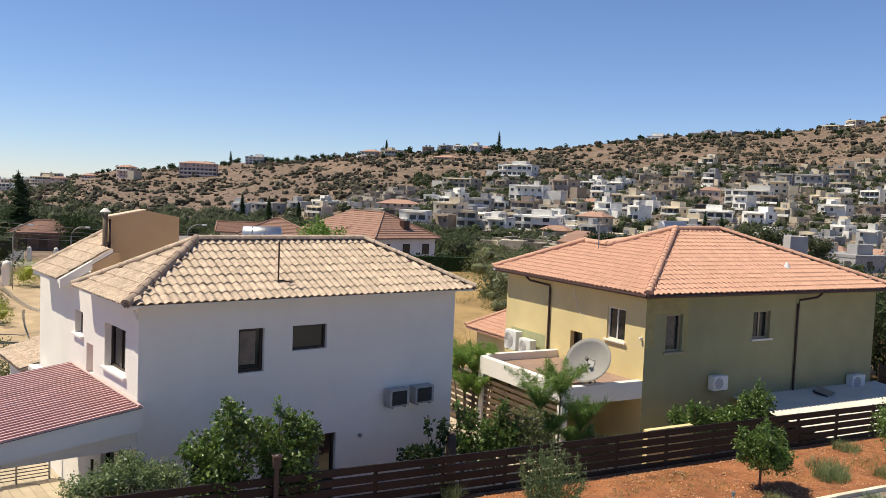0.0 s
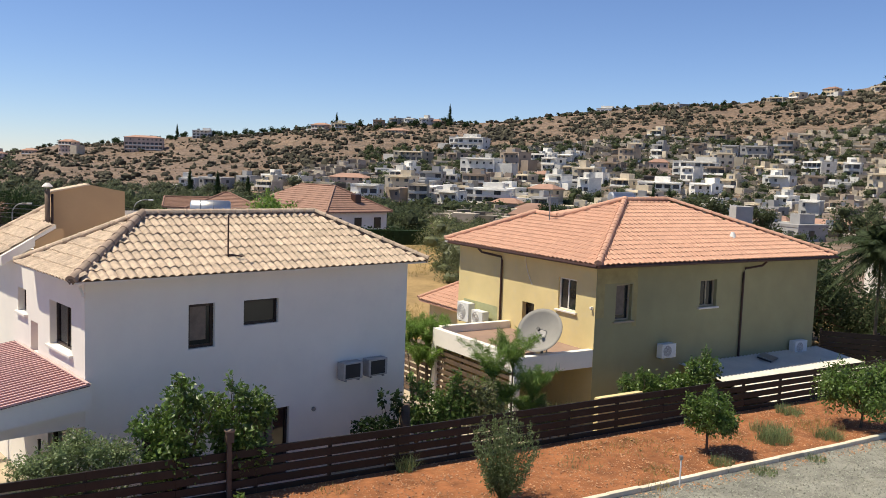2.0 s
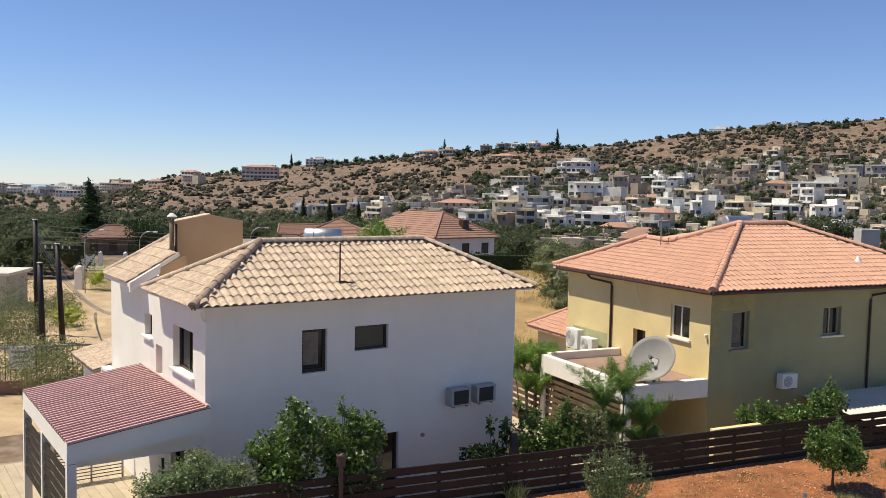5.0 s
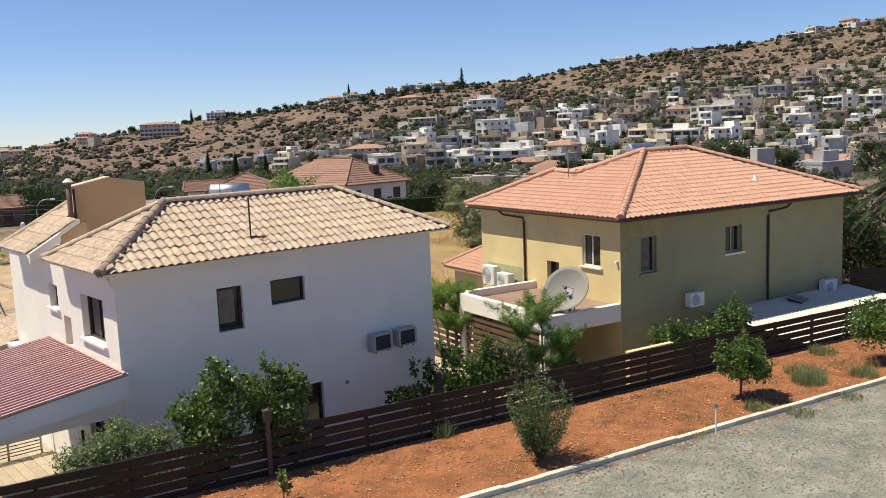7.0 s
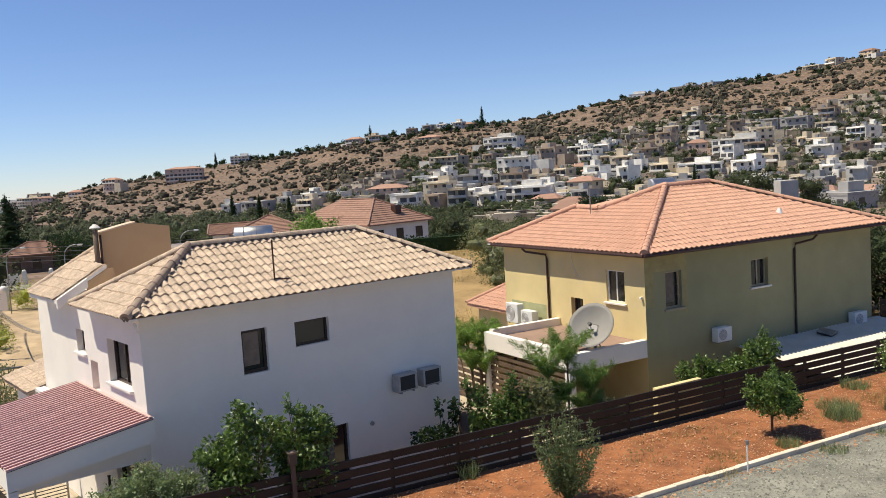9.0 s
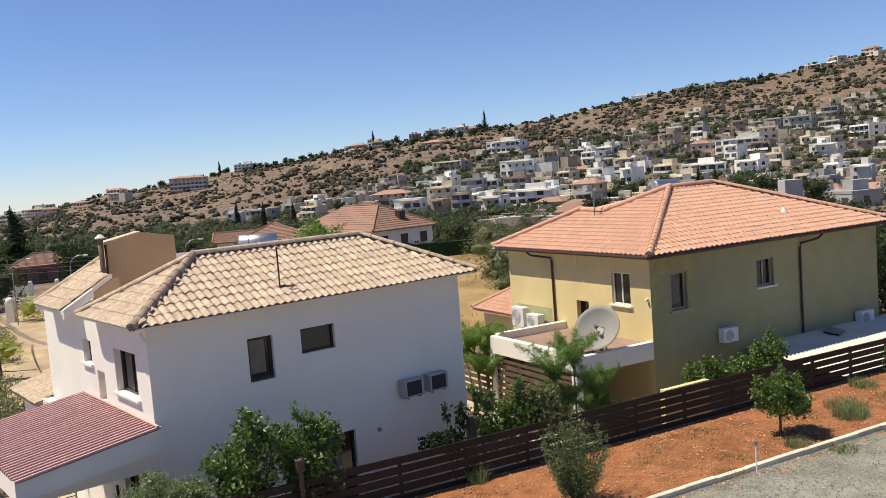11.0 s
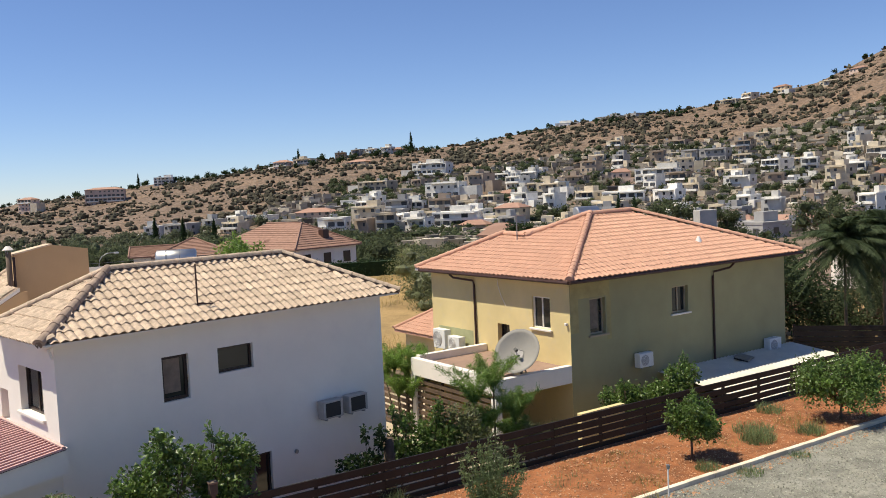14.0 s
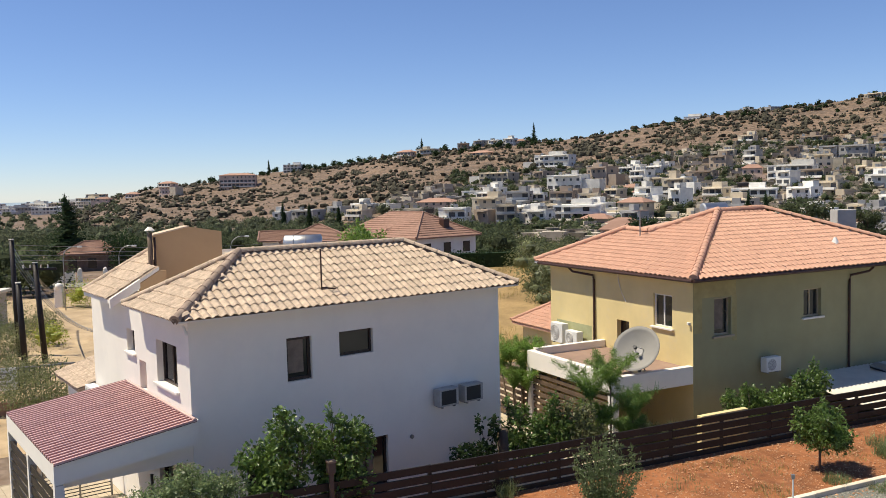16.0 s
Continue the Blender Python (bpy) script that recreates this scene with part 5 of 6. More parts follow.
for y in (5.7, 8.0, 10.3, 12.4):
    part("upright", box(-3.318, -3.24, y - 0.04, y + 0.04, 0, 2.05), GREY_WOOD, screen2)
wall_low = part("garden_wall", box(-2.2, -0.3, -2.75, -2.55, -0.2, 2.0, bevel=0.01), YELLOW_WALL)
wall_low.matrix_world = HOUSE_Y
tagged(wall_low, "low yellow plastered garden wall", "wall", kind="structure")

# lean-to patio roof on the yellow house
patio = thing("patio_roof", "pale corrugated lean-to patio roof on the yellow wall", "patio roof", HOUSE_Y)
bm = bmesh.new()
n = 76
a, b = [], []
for k in range(n + 1):
    x = 4.35 + 8.35 * k / n
    z = 0.025 * math.cos(math.pi * k)
    a.append(bm.verts.new((x, -0.02, 1.88 + z)))
    b.append(bm.verts.new((x, -4.4, 1.42 + z)))
for k in range(n):
    bm.faces.new((a[k], a[k + 1], b[k + 1], b[k]))
sh = part("sheet", bm, SHEET_WHITE, patio)
sh.modifiers.new("thick", "SOLIDIFY").thickness = 0.012
part("beam", box(4.4, 12.7, -4.3, -4.18, 1.25, 1.38), GREY_WOOD, patio)
for x in (4.6, 8.5, 12.5):
    part("post", box(x - 0.05, x + 0.05, -4.29, -4.19, -0.2, 1.248), GREY_WOOD, patio)
solar = thing("solar_panel", "small tilted grey panel on the patio roof", "panel", HOUSE_Y @ pose(8.6, -0.7, 1.86, 12, 0, 20))
part("panel", box(-0.4, 0.4, -0.3, 0.3, 0.05, 0.09, bevel=0.006), GREY_METAL, solar)
for s in (-1, 1):
    part("foot", box(s * 0.35 - 0.02, s * 0.35 + 0.02, -0.28, 0.28, -0.02, 0.049), DARK_METAL, solar)

# water tank behind the ridge of the white house
tank = thing("water_tank", "stainless steel solar water tank behind the tiled ridge", "water tank", pose(-5.85, 27.75, 7.38, 0, 0, 10))
part("stand", box(-0.5, 0.5, -0.12, 0.12, -1.2, -0.28), DARK_METAL, tank)
part("barrel", tube([(-0.62, 0, 0), (-0.58, 0, 0), (0.58, 0, 0), (0.62, 0, 0)], 0.28, sides=24, radii=[0.2, 0.28, 0.28, 0.2]), STEEL, tank, smooth=True)
for x in (-0.3, 0.1):
    part("band", tube([(x - 0.015, 0, 0), (x + 0.015, 0, 0)], 0.286, sides=24), GREY_METAL, tank)
part("pipe", tube([(0.35, -0.25, -0.15), (0.4, -0.4, -0.3), (0.4, -0.45, -0.8)], 0.02, sides=6), DARK_METAL, tank)
tank2 = thing("water_tank", "steel water tank lying behind the terracotta roof", "water tank", HOUSE_Y @ pose(7.2, 6.5, 7.86, 0, 0, -8))
stack = thing("chimney_stack", "square rendered chimney stack, grey above pink, behind the roof", "chimney", pose(18.9, 46.3, -0.3, 0, 0, 0))
part("shaft", box(-0.46, 0.46, -0.46, 0.46, -0.5, 6.6, bevel=0.02), TOWN_PINK, stack)
part("head", box(-0.48, 0.48, -0.48, 0.48, 6.603, 7.72, bevel=0.02), BEIGE_GREY, stack)
part("barrel", tube([(-0.6, 0, 0), (-0.56, 0, 0), (0.56, 0, 0), (0.6, 0, 0)], 0.27, sides=20, radii=[0.2, 0.27, 0.27, 0.2]), STEEL, tank2)
part("stand", box(-0.5, 0.5, -0.1, 0.1, -1.4, -0.26), DARK_METAL, tank2)

# small tiled shed behind the white house, with garden furniture
shed = thing("shed", "small white shed with a sand-coloured tiled roof", "shed", HOUSE_W)
SX0, SX1, SY0, SY1 = -0.1, 3.3, 11.0, 14.6
part("wall", box(SX0 + 0.4, SX1, SY0 + 0.2, SY1 - 0.2, -0.3, 2.5), WHITE_WALL, shed)
sroof = part("roof", roof_shell([[(SX0, SY0, 2.45), (SX1, SY0, 3.5), (SX1, SY1, 3.5), (SX0, SY1, 2.45)]], [(SX0, SY0, 2.45), (SX1, SY0, 3.5), (SX1, SY1, 3.5), (SX0, SY1, 2.45)], 0.1), SAND_TILE_BROWN, shed)
tile_slope(sroof, (SX0 - 0.04, SY1, 2.46), (0, -1, 0), [(0, -0.1), (3.6, -0.1), (3.6, 3.3), (0, 3.3)], math.atan2(1.05, 3.4), SAND, (0.222, 0.415), SAND_TILE)
aircon("white outdoor air-conditioning unit low on the white side wall", HOUSE_W @ pose(0, 8.4, 2.5, 0, 0, -90), 0.8, 0.56, 0.3)
# niche back: the recess's pinkish shade is put in as pink colour
part("niche_back", box(0.27, 0.31, 3.4, 4.2, 3.6, 4.6), PINK_FLASH, wh, "niche back tinted pink to stand for its shade")

# paved court, gate and rails by the carport
court = thing("gate", "low gate of thin horizontal metal bars behind the carport", "gate", HOUSE_W @ pose(-1.2, 6.5, 0.05, 0, 0, 0))
for k in range(11):
    part("bar", tube([(-1.0, 0, 0.12 + 0.1 * k), (0.9, 0, 0.12 + 0.1 * k)], 0.014, sides=6), DARK_METAL, court)
for x in (-1.0, 0.0, 0.9):
    part("upright", box(x - 0.025, x + 0.025, -0.025, 0.025, 0, 1.3), GREY_METAL, court)
rail_post = thing("garden_post", "dark metal post at the edge of the hedge", "post", HOUSE_W @ pose(-0.75, 0.9, 0, 0, 0, 0))
part("shaft", box(-0.03, 0.03, -0.03, 0.03, 0, 2.2, bevel=0.006), DARK_METAL, rail_post)
part("cap", box(-0.035, 0.035, -0.035, 0.035, 2.203, 2.23, bevel=0.006), DARK_METAL, rail_post)


# ---- the street and the lots beyond ----
def pole(label, base, top, lean=0.0):
    t = thing("utility_pole", label, "utility pole", Matrix.Translation(base))
    part("shaft", tube([(0, 0, -0.4), (lean * 0.5, 0, (top - base[2]) * 0.5), (lean, 0, top - base[2])], 0.14, sides=12, radii=[0.17, 0.15, 0.13]), DARK_WOOD, t, smooth=True)
    part("cap", tube([(lean, 0, top - base[2] + 0.002), (lean, 0, top - base[2] + 0.05)], 0.14, sides=12), CREAM_TRIM, t)
    return t


pole("dark wooden utility pole on the dry lot", (-24.0, 43.4, -0.2), 4.7, -0.15)
p2 = pole("dark wooden utility pole carrying slack cables", (-24.5, 46.4, -0.2), 5.5, -0.3)
pole("dark wooden utility pole at the lot edge", (-27.2, 48.6, -0.2), 6.7, -0.1)
arm = part("crossarm", box(-0.9, 0.9, -0.06, 0.06, 5.3, 5.42), DARK_WOOD, p2)
for x in (-0.7, -0.3, 0.3, 0.7):
    part("insulator", tube([(x - 0.28, 0, 5.43), (x - 0.28, 0, 5.6)], 0.04, sides=8), CREAM_TRIM, p2)


def cable(label, a, b, sag, r=0.012):
    a, b = Vector(a), Vector(b)
    pts = [a.lerp(b, i / 14) - Vector((0, 0, sag * 4 * (i / 14) * (1 - i / 14))) for i in range(15)]
    tagged(part("cable", tube(pts, r, sides=5), GREY_METAL), label, "cable")


CW = "thin slack overhead cable between poles"
for k in range(4):
    cable(CW, (-27.2 + 0.1 * k, 48.6, 6.4 - 0.3 * k), (-12, 95 + k, 4.4 - 0.3 * k), 0.7)
    cable(CW, (-25.0 + 0.15 * k, 46.4, 5.3 - 0.3 * k), (-29.6, 58, 2.6 - 0.1 * k), 0.3)
    cable(CW, (-27.1, 48.5, 6.2 - 0.3 * k), (-21.5 - 0.3 * k, 47 + k, 1.6 - 0.2 * k), 1.2, 0.016)


def street_lamp(base, h, turn):
    t = thing("street_lamp", "grey street lamp with a curved arm", "street lamp", Matrix.Translation(base) @ pose(0, 0, 0, 0, 0, turn), "street lamps")
    pts = [(0, 0, 0), (0, 0, h * 0.8)] + [(0.9 * (1 - math.cos(a)), 0, h * 0.8 + 0.9 * math.sin(a)) for a in (0.4, 0.8, 1.2, 1.5)] + [(1.3, 0, h * 0.8 + 0.9)]
    part("column", tube(pts, 0.045, sides=8), GREY_METAL, t, smooth=True)
    part("lantern", box(1.2, 1.6, -0.09, 0.09, h * 0.8 + 0.82, h * 0.8 + 0.96, bevel=0.03), WHITE_METAL, t)


street_lamp((-34.1, 68.2, -0.3), 5.6, 0)
street_lamp((-31.7, 73.3, -0.3), 5.2, 0)
street_lamp((-22.0, 73.9, -0.3), 5.9, 20)


def simple_house(name, label, m, w, d, h, rise, wall, roof_m, over=0.5, windows=3, gable=False):
    """A tiled house: walls, hipped roof with its fascia, windows and ridge."""
    t = thing(name, label, "house", m)
    part("wall", box(0, w, 0, d, -1.5, h), wall, t)
    o = over
    inset = 0.02 if gable else min(w, d) / 2
    a, b, c, e = (-o, -o, h), (w + o, -o, h), (w + o, d + o, h), (-o, d + o, h)
    if w >= d:
        p, q = (-o + inset if gable else d / 2, d / 2, h + rise), (w + o - inset if gable else w - d / 2, d / 2, h + rise)
        fs = [[a, b, q, p], [b, c, q], [c, e, p, q], [e, a, p]]
    else:
        p, q = (w / 2, w / 2, h + rise), (w / 2, d - w / 2, h + rise)
        fs = [[a, b, p], [b, c, q, p], [c, e, q], [e, a, p, q]]
    r = part("roof", roof_shell(fs, [a, b, c, e], 0.15), roof_m, t)
    for s0, s1 in ((a, p), (b, q if w >= d else p), (p, q)):
        part("ridge", tube([up(s0, 0.04), up(s1, 0.04)], 0.1, sides=6), roof_m, r)
    for j in range(1, 12):
        f = j / 12
        lo0, lo1 = Vector(a).lerp(Vector(p), f), Vector(b).lerp(Vector(q if w >= d else p), f)
        part("course", tube([lo0 + Vector((0, 0, 0.02)), lo1 + Vector((0, 0, 0.02))], 0.035, sides=4), roof_m, r)
        if w < d:
            lo1 = Vector(e).lerp(Vector(q), f)
            part("course", tube([lo0 + Vector((0, 0, 0.02)), lo1 + Vector((0, 0, 0.02))], 0.035, sides=4), roof_m, r)
    for k in range(windows):
        x = w * (k + 0.5) / windows
        part("window", box(x - 0.5, x + 0.5, -0.04, -0.005, h - 1.9, h - 0.7), GLASS, t)
    return t


villa = simple_house("house", "single-storey villa with an aged terracotta hipped roof", pose(-7.2, 92.4, -1.5, 0, 0, 42), 8.4, 15.0, 5.3, 2.6, CREAM_TRIM, OLD_RED_TILE)
part("chimney", box(4.6, 5.4, 1.0, 1.8, 5.2, 7.1), BROWN_PIPE, villa, "dark chimney")
part("dormer", poly([[(0.5, 5.2, 5.5), (0.5, 7.2, 5.5), (0.5, 6.2, 6.2)], [(0.5, 5.2, 5.5), (0.5, 6.2, 6.2), (2.0, 6.2, 6.4)], [(0.5, 7.2, 5.5), (0.5, 6.2, 6.2), (2.0, 6.2, 6.4)]]), OLD_RED_TILE, villa)
simple_house("house", "lower wing of the villa with an aged terracotta roof", pose(-22.4, 95.5, -1.5, 0, 0, 8), 7.5, 7.0, 5.0, 1.7, CREAM_TRIM, OLD_RED_TILE)
simple_house("house", "white house with a dark red flat-pitched roof", pose(-25.2, 97.0, -1.0, 0, 0, 12), 7.0, 7.0, 4.6, 0.9, WHITE_WALL, OLD_RED_TILE, gable=True)
simple_house("house", "low house with a red tiled roof among trees", pose(-53.6, 107.0, -1.0, 0, 0, 22), 7.0, 5.0, 2.9, 1.4, GREY_WOOD, OLD_RED_TILE)
lodge = thing("lean_to", "low yellow lean-to with a terracotta tiled roof behind the house", "outbuilding", HOUSE_Y)
LODGE = radians(15)
part("wall", box(1.8, 7.6, 8.66, 13.9, -0.3, 2.28), YELLOW_WALL, lodge)
LT = 2.4 + 6.0 * math.tan(LODGE)
lodge_roof = part("roof", roof_shell([[(1.4, 8.66, 2.4), (1.4, 14.3, 2.4), (7.4, 14.3, LT), (7.4, 8.66, LT)]], [(1.4, 8.66, 2.4), (1.4, 14.3, 2.4), (7.4, 14.3, LT), (7.4, 8.66, LT)], 0.1), RED_TILE, lodge)
tile_slope(lodge_roof, (1.36, 14.3, 2.4), (0, -1, 0), [(0, -0.1), (5.6, -0.1), (5.6, 5.9), (0, 5.9)], LODGE, REDT, (0.25, 0.345), RED_TILE, 300, RED_TILE_STUFF)
ridge_tiles(lodge_roof, (1.36, 14.3, 2.46), (7.4, 14.3, LT + 0.06), RED_TILE, 0.11, 0.38, "verge_tile")
simple_house("house", "small house with a red tiled roof beyond the palms", pose(42.0, 62.0, -0.5, 0, 0, 20), 10.0, 8.0, 4.0, 2.0, CREAM_TRIM, OLD_RED_TILE)
lowb = thing("outbuilding", "low grey outbuilding with a flat pale roof", "outbuilding", pose(-42.0, 56.5, 0, 0, 0, 10))
part("wall", box(0, 7.5, 0, 4, -0.3, 2.3), CONCRETE, lowb)
part("roof", box(-0.3, 7.8, -0.3, 4.3, 2.303, 2.5), SHEET_WHITE, lowb)
part("door", box(4.4, 5.4, -0.03, -0.003, 0, 2.0), DARK_METAL, lowb)
for k, (x, y, z) in enumerate(((-44.0, 91.5, 1.5), (-41.2, 91.6, 1.5), (-35.5, 70.0, 1.95))):
    g = thing("gate_pillar", "white plastered gate pillar with a rounded cap", "pillar", pose(x, y, -0.3), "gate pillars")
    part("shaft", box(-0.2 - 0.15 * (k == 2), 0.2 + 0.15 * (k == 2), -0.2, 0.2, -0.2, z - 0.1, bevel=0.03), WHITE_WALL, g)
    bm = bmesh.new()
    bmesh.ops.create_uvsphere(bm, u_segments=14, v_segments=8, radius=0.22 + 0.12 * (k == 2), matrix=Matrix.Translation((0, 0, z)))
    part("cap", bm, WHITE_WALL, g, smooth=True)
lotwall = part("lot_wall", box(-9.5, 0, -0.1, 0.1, -0.3, 1.5), WHITE_WALL)
lotwall.matrix_world = pose(-44.5, 91.5, -0.5, 0, 0, 8)
tagged(lotwall, "white plastered garden wall along the street", "wall", kind="structure")
street = part("side_street", slab([(-75, 84), (-20, 89), (4, 93), (4, 97), (-20, 93.2), (-75, 88.5)], -0.5, -0.18), GRAVEL)
tagged(street, "pale side street behind the dry lot", "road", kind="structure")
SIGN = thing("lot_sign", "white notice board on the rail fence of the lot", "sign", pose(-20.6, 34.6, 0, 0, 0, 25))
part("board", box(-0.05, 0.95, -0.03, 0.0, 1.05, 2.0, bevel=0.006), WHITE_METAL, SIGN)
for k in range(3):
    part("text_bar", box(0.1, 0.8 - 0.1 * k, -0.036, -0.031, 1.72 - 0.22 * k, 1.8 - 0.22 * k), GREY_METAL, SIGN)
part("rail", box(-1.6, 3.2, 0.01, 0.06, 1.9, 1.98), GREY_METAL, SIGN)
for k in range(24):
    part("baluster", box(-1.6 + 0.2 * k, -1.57 + 0.2 * k, 0.02, 0.05, 0.55, 1.9), DARK_METAL, SIGN)
part("plinth", box(-1.7, 3.3, -0.1, 0.12, -0.2, 0.55), OLD_RED_TILE, SIGN)
rear = thing("rear_fence", "dark board fence beyond the yellow house", "fence", pose(19.8, 38.3, 0, 0, 0, -20))
for k in range(8):
    part("board", box(0, 12, -0.02, 0.02, 0.1 + k * 0.25, 0.32 + k * 0.25), DARK_WOOD, rear)
for x in (0, 2.4, 4.8, 7.2, 9.6, 12):
    part("fence_post", box(x - 0.05, x + 0.05, 0.021, 0.12, -0.2, 2.15), DARK_WOOD, rear)

# ---- middle-distance trees ----
def conifer(label, base, h, w, seed):
    t = thing("conifer", label, "tree", Matrix.Translation(base))
    part("trunk", tube([(0, 0, -0.5), (0, 0, h * 0.9)], 0.2, radii=[0.25, 0.05]), BARK, t)
    r = random.Random(seed)
    blobs = [(r.uniform(-0.2, 0.2) * w * (1 - f), r.uniform(-0.2, 0.2) * w * (1 - f), h * (0.08 + 0.9 * f), w * 0.5 * (1 - f) ** 0.7 * r.uniform(0.75, 1.1) + 0.15, w * 0.5 * (1 - f) ** 0.7 * r.uniform(0.75, 1.1) + 0.15, h * 0.06) for f in [k / 17 for k in range(18)]]
    part("crown", leaves(blobs, 6000, 0.16, droop=0.4, core=0.6), LEAF_DARK, t)


conifer("tall dark conifer with a pointed crown", (-62.8, 127.0, -3.0), 12.6, 9.0, 3)
for k, (x, y, zt, w) in enumerate(((-11.5, 60.0, 5.6, 0), (-41.5, 98, 5.5, 1))):
    tree("tree", "rounded green garden tree beyond the houses", "tree", (x if k else -10.6, y if k else 76.0, -0.5), 1.6, crown_blobs(5.5 if k else 5.0, 0.8, zt + (0.4 if k else 1.0), 10, 60 + k), 3200, 0.14, LEAF_BRIGHT if k == 0 else LEAF_DARK, 0.12)
blk = part("hedge", leaves([(x, 0.3 * math.sin(x), 0.8, 0.8, 0.7, 0.9) for x in np.arange(-4, 6.2, 0.7)], 6000, 0.09, fill=0.75), LEAF_DARK)
blk.matrix_world = pose(-0.3, 69.9, 2.2, 0, 0, 10)
tagged(blk, "tall clipped dark green hedge", "hedge")
core = part("hedge_core", box(-4.6, 6.2, -0.5, 0.5, -0.4, 1.55), LEAF_DARK, blk)


def clumps(name, label, places, size, leaf, per, leaf_size, core=0.0):
    """Many crowns joined into one: uncountable woods."""
    blobs = []
    for x, y, z, s in places:
        for _ in range(4):
            k = s * random.uniform(0.28, 0.5)
            blobs.append((x + random.uniform(-0.4, 0.4) * s, y + random.uniform(-0.4, 0.4) * s, z + s * random.uniform(0.25, 0.75), k, k, k * 0.9))
    ob = part(name, leaves(blobs, per * len(places), leaf_size, fill=0.65, long=1.4, core=core), leaf)
    tagged(ob, label, "trees", kind="stuff")


def scatter(n, r0, r1, a0, a1, s0, s1, seed, keep=None):
    r = random.Random(seed)
    out = []
    while len(out) < n:
        d, a = math.sqrt(r.uniform(r0 * r0, r1 * r1)), r.uniform(a0, a1)
        x, y = d * math.sin(radians(a)), d * math.cos(radians(a))
        if keep and not keep(x, y, d, a):
            continue
        out.append((x, y, ground_z(x, y) - 0.3, r.uniform(s0, s1)))
    return out


random.seed(5)
def patch(name, label, category, a0, a1, r0, r1, lift, material):
    """A sheet of other ground laid over the land."""
    na, nr = int((a1 - a0) / 1.0) + 1, int((r1 - r0) / 1.2) + 1
    verts, faces = [], []
    for i in range(nr + 1):
        for k in range(na + 1):
            wob = 1.5 * noise.noise(Vector((i * 0.3, k * 0.3, 2.0))) if i in (0, nr) else 0
            r, a = r0 + (r1 - r0) * i / nr + wob, radians(a0 + (a1 - a0) * k / na)
            x, y = r * math.sin(a), r * math.cos(a)
            rim = 0 < i < nr and 0 < k < na
            verts.append((x, y, ground_z(x, y) + (lift + 0.12 * noise.noise(Vector((x * 0.6, y * 0.6, 0))) if rim else -0.1)))
    faces = [(i * (na + 1) + k, i * (na + 1) + k + 1, (i + 1) * (na + 1) + k + 1, (i + 1) * (na + 1) + k) for i in range(nr) for k in range(na)]
    me = bpy.data.meshes.new(name)
    me.from_pydata(verts, [], faces)
    me.shade_smooth()
    tagged(part(name, me, material), label, category, kind="structure")


SANDY = mat("sandy_earth", (0.45, 0.33, 0.2), 0.95, 0.2, 2.5, bump=0.6, grain=5, dirt=(0.34, 0.22, 0.1), dirt_amount=0.7)
STRAW = mat("straw_ground", (0.36, 0.24, 0.105), 0.95, 0.25, 2.0, bump=0.7, grain=6, dirt=(0.3, 0.2, 0.08), dirt_amount=0.8)
patch("dry_lot", "sandy bare building lot behind the white house", "ground", -40, -20, 34, 88, 0.16, SANDY)
patch("dry_slope", "straw-yellow grass slope between the houses", "ground", -8, 18, 45, 76, 0.16, STRAW)
patch("dry_bank", "straw-yellow grass bank beyond the palms", "ground", 26, 40, 42, 76, 0.16, STRAW)
for k in range(14):
    a, r = radians(random.uniform(-4, 4)), random.uniform(47, 68)
    tuft("dry_grass", "dry straw-yellow grass on the slope", (r * math.sin(a), r * math.cos(a), ground_z(r * math.sin(a), r * math.cos(a)) + 0.1), 2.2, 500, 0.4, LEAF_DRY, 300 + k)
clumps("shrubs", "olive shrubs on the dry slope between the houses", scatter(14, 60, 70, 2, 6, 1.6, 3.2, 70) + scatter(14, 58, 95, 3, 24, 2, 4.5, 77), 1, LEAF_OLIVE, 1000, 0.09, 0.4)
clumps("woods", "dense dark green trees in the near valley", scatter(150, 115, 200, -34, 2, 2.6, 5.0, 71, lambda x, y, d, a: not (-31 < a < -21 and d < 150)) + scatter(40, 105, 190, -2, 9, 1.8, 3.4, 72) + scatter(22, 105, 200, 9, 34, 1.6, 3.2, 82), 1, LEAF_VALLEY, 340, 0.24, 0.6)
clumps("woods", "tall dark trees at the edge of the dry lot", scatter(26, 84, 112, -40, -28, 3.0, 5.2, 91), 1, LEAF_VALLEY, 420, 0.2, 0.6)
clumps("shrubs", "grey-green shrubs on the straw slope", scatter(8, 56, 66, 2.2, 5.5, 1.2, 2.4, 92), 1, LEAF_OLIVE, 800, 0.07, 0.4)
clumps("woods", "green trees filling the far valley", scatter(380, 190, 420, -36, 0, 2.4, 5.0, 73) + scatter(60, 190, 300, -2, 9, 1.6, 3.0, 74) + scatter(110, 200, 330, 9, 36, 1.6, 3.6, 84), 1, LEAF_HAZE, 130, 0.45, 0.65)
clumps("woods", "green trees between the town houses", scatter(1400, 270, 560, -2, 34, 1.8, 5.2, 75), 1, LEAF_VALLEY, 80, 0.45, 0.65)
clumps("woods", "dark trees along the crest of the hill", scatter(110, 690, 960, -23, 5, 2.5, 6, 76, lambda x, y, d, a: abs(d - crest_r(a)) < 45) + scatter(70, 690, 745, 5, 34, 2, 4.2, 78), 1, LEAF_DARK, 90, 0.7, 0.6)
clumps("woods", "trees on the plain towards the sea", scatter(700, 420, 1300, -42, -23, 2, 4.4, 79), 1, LEAF_HAZE, 45, 0.9, 0.7)
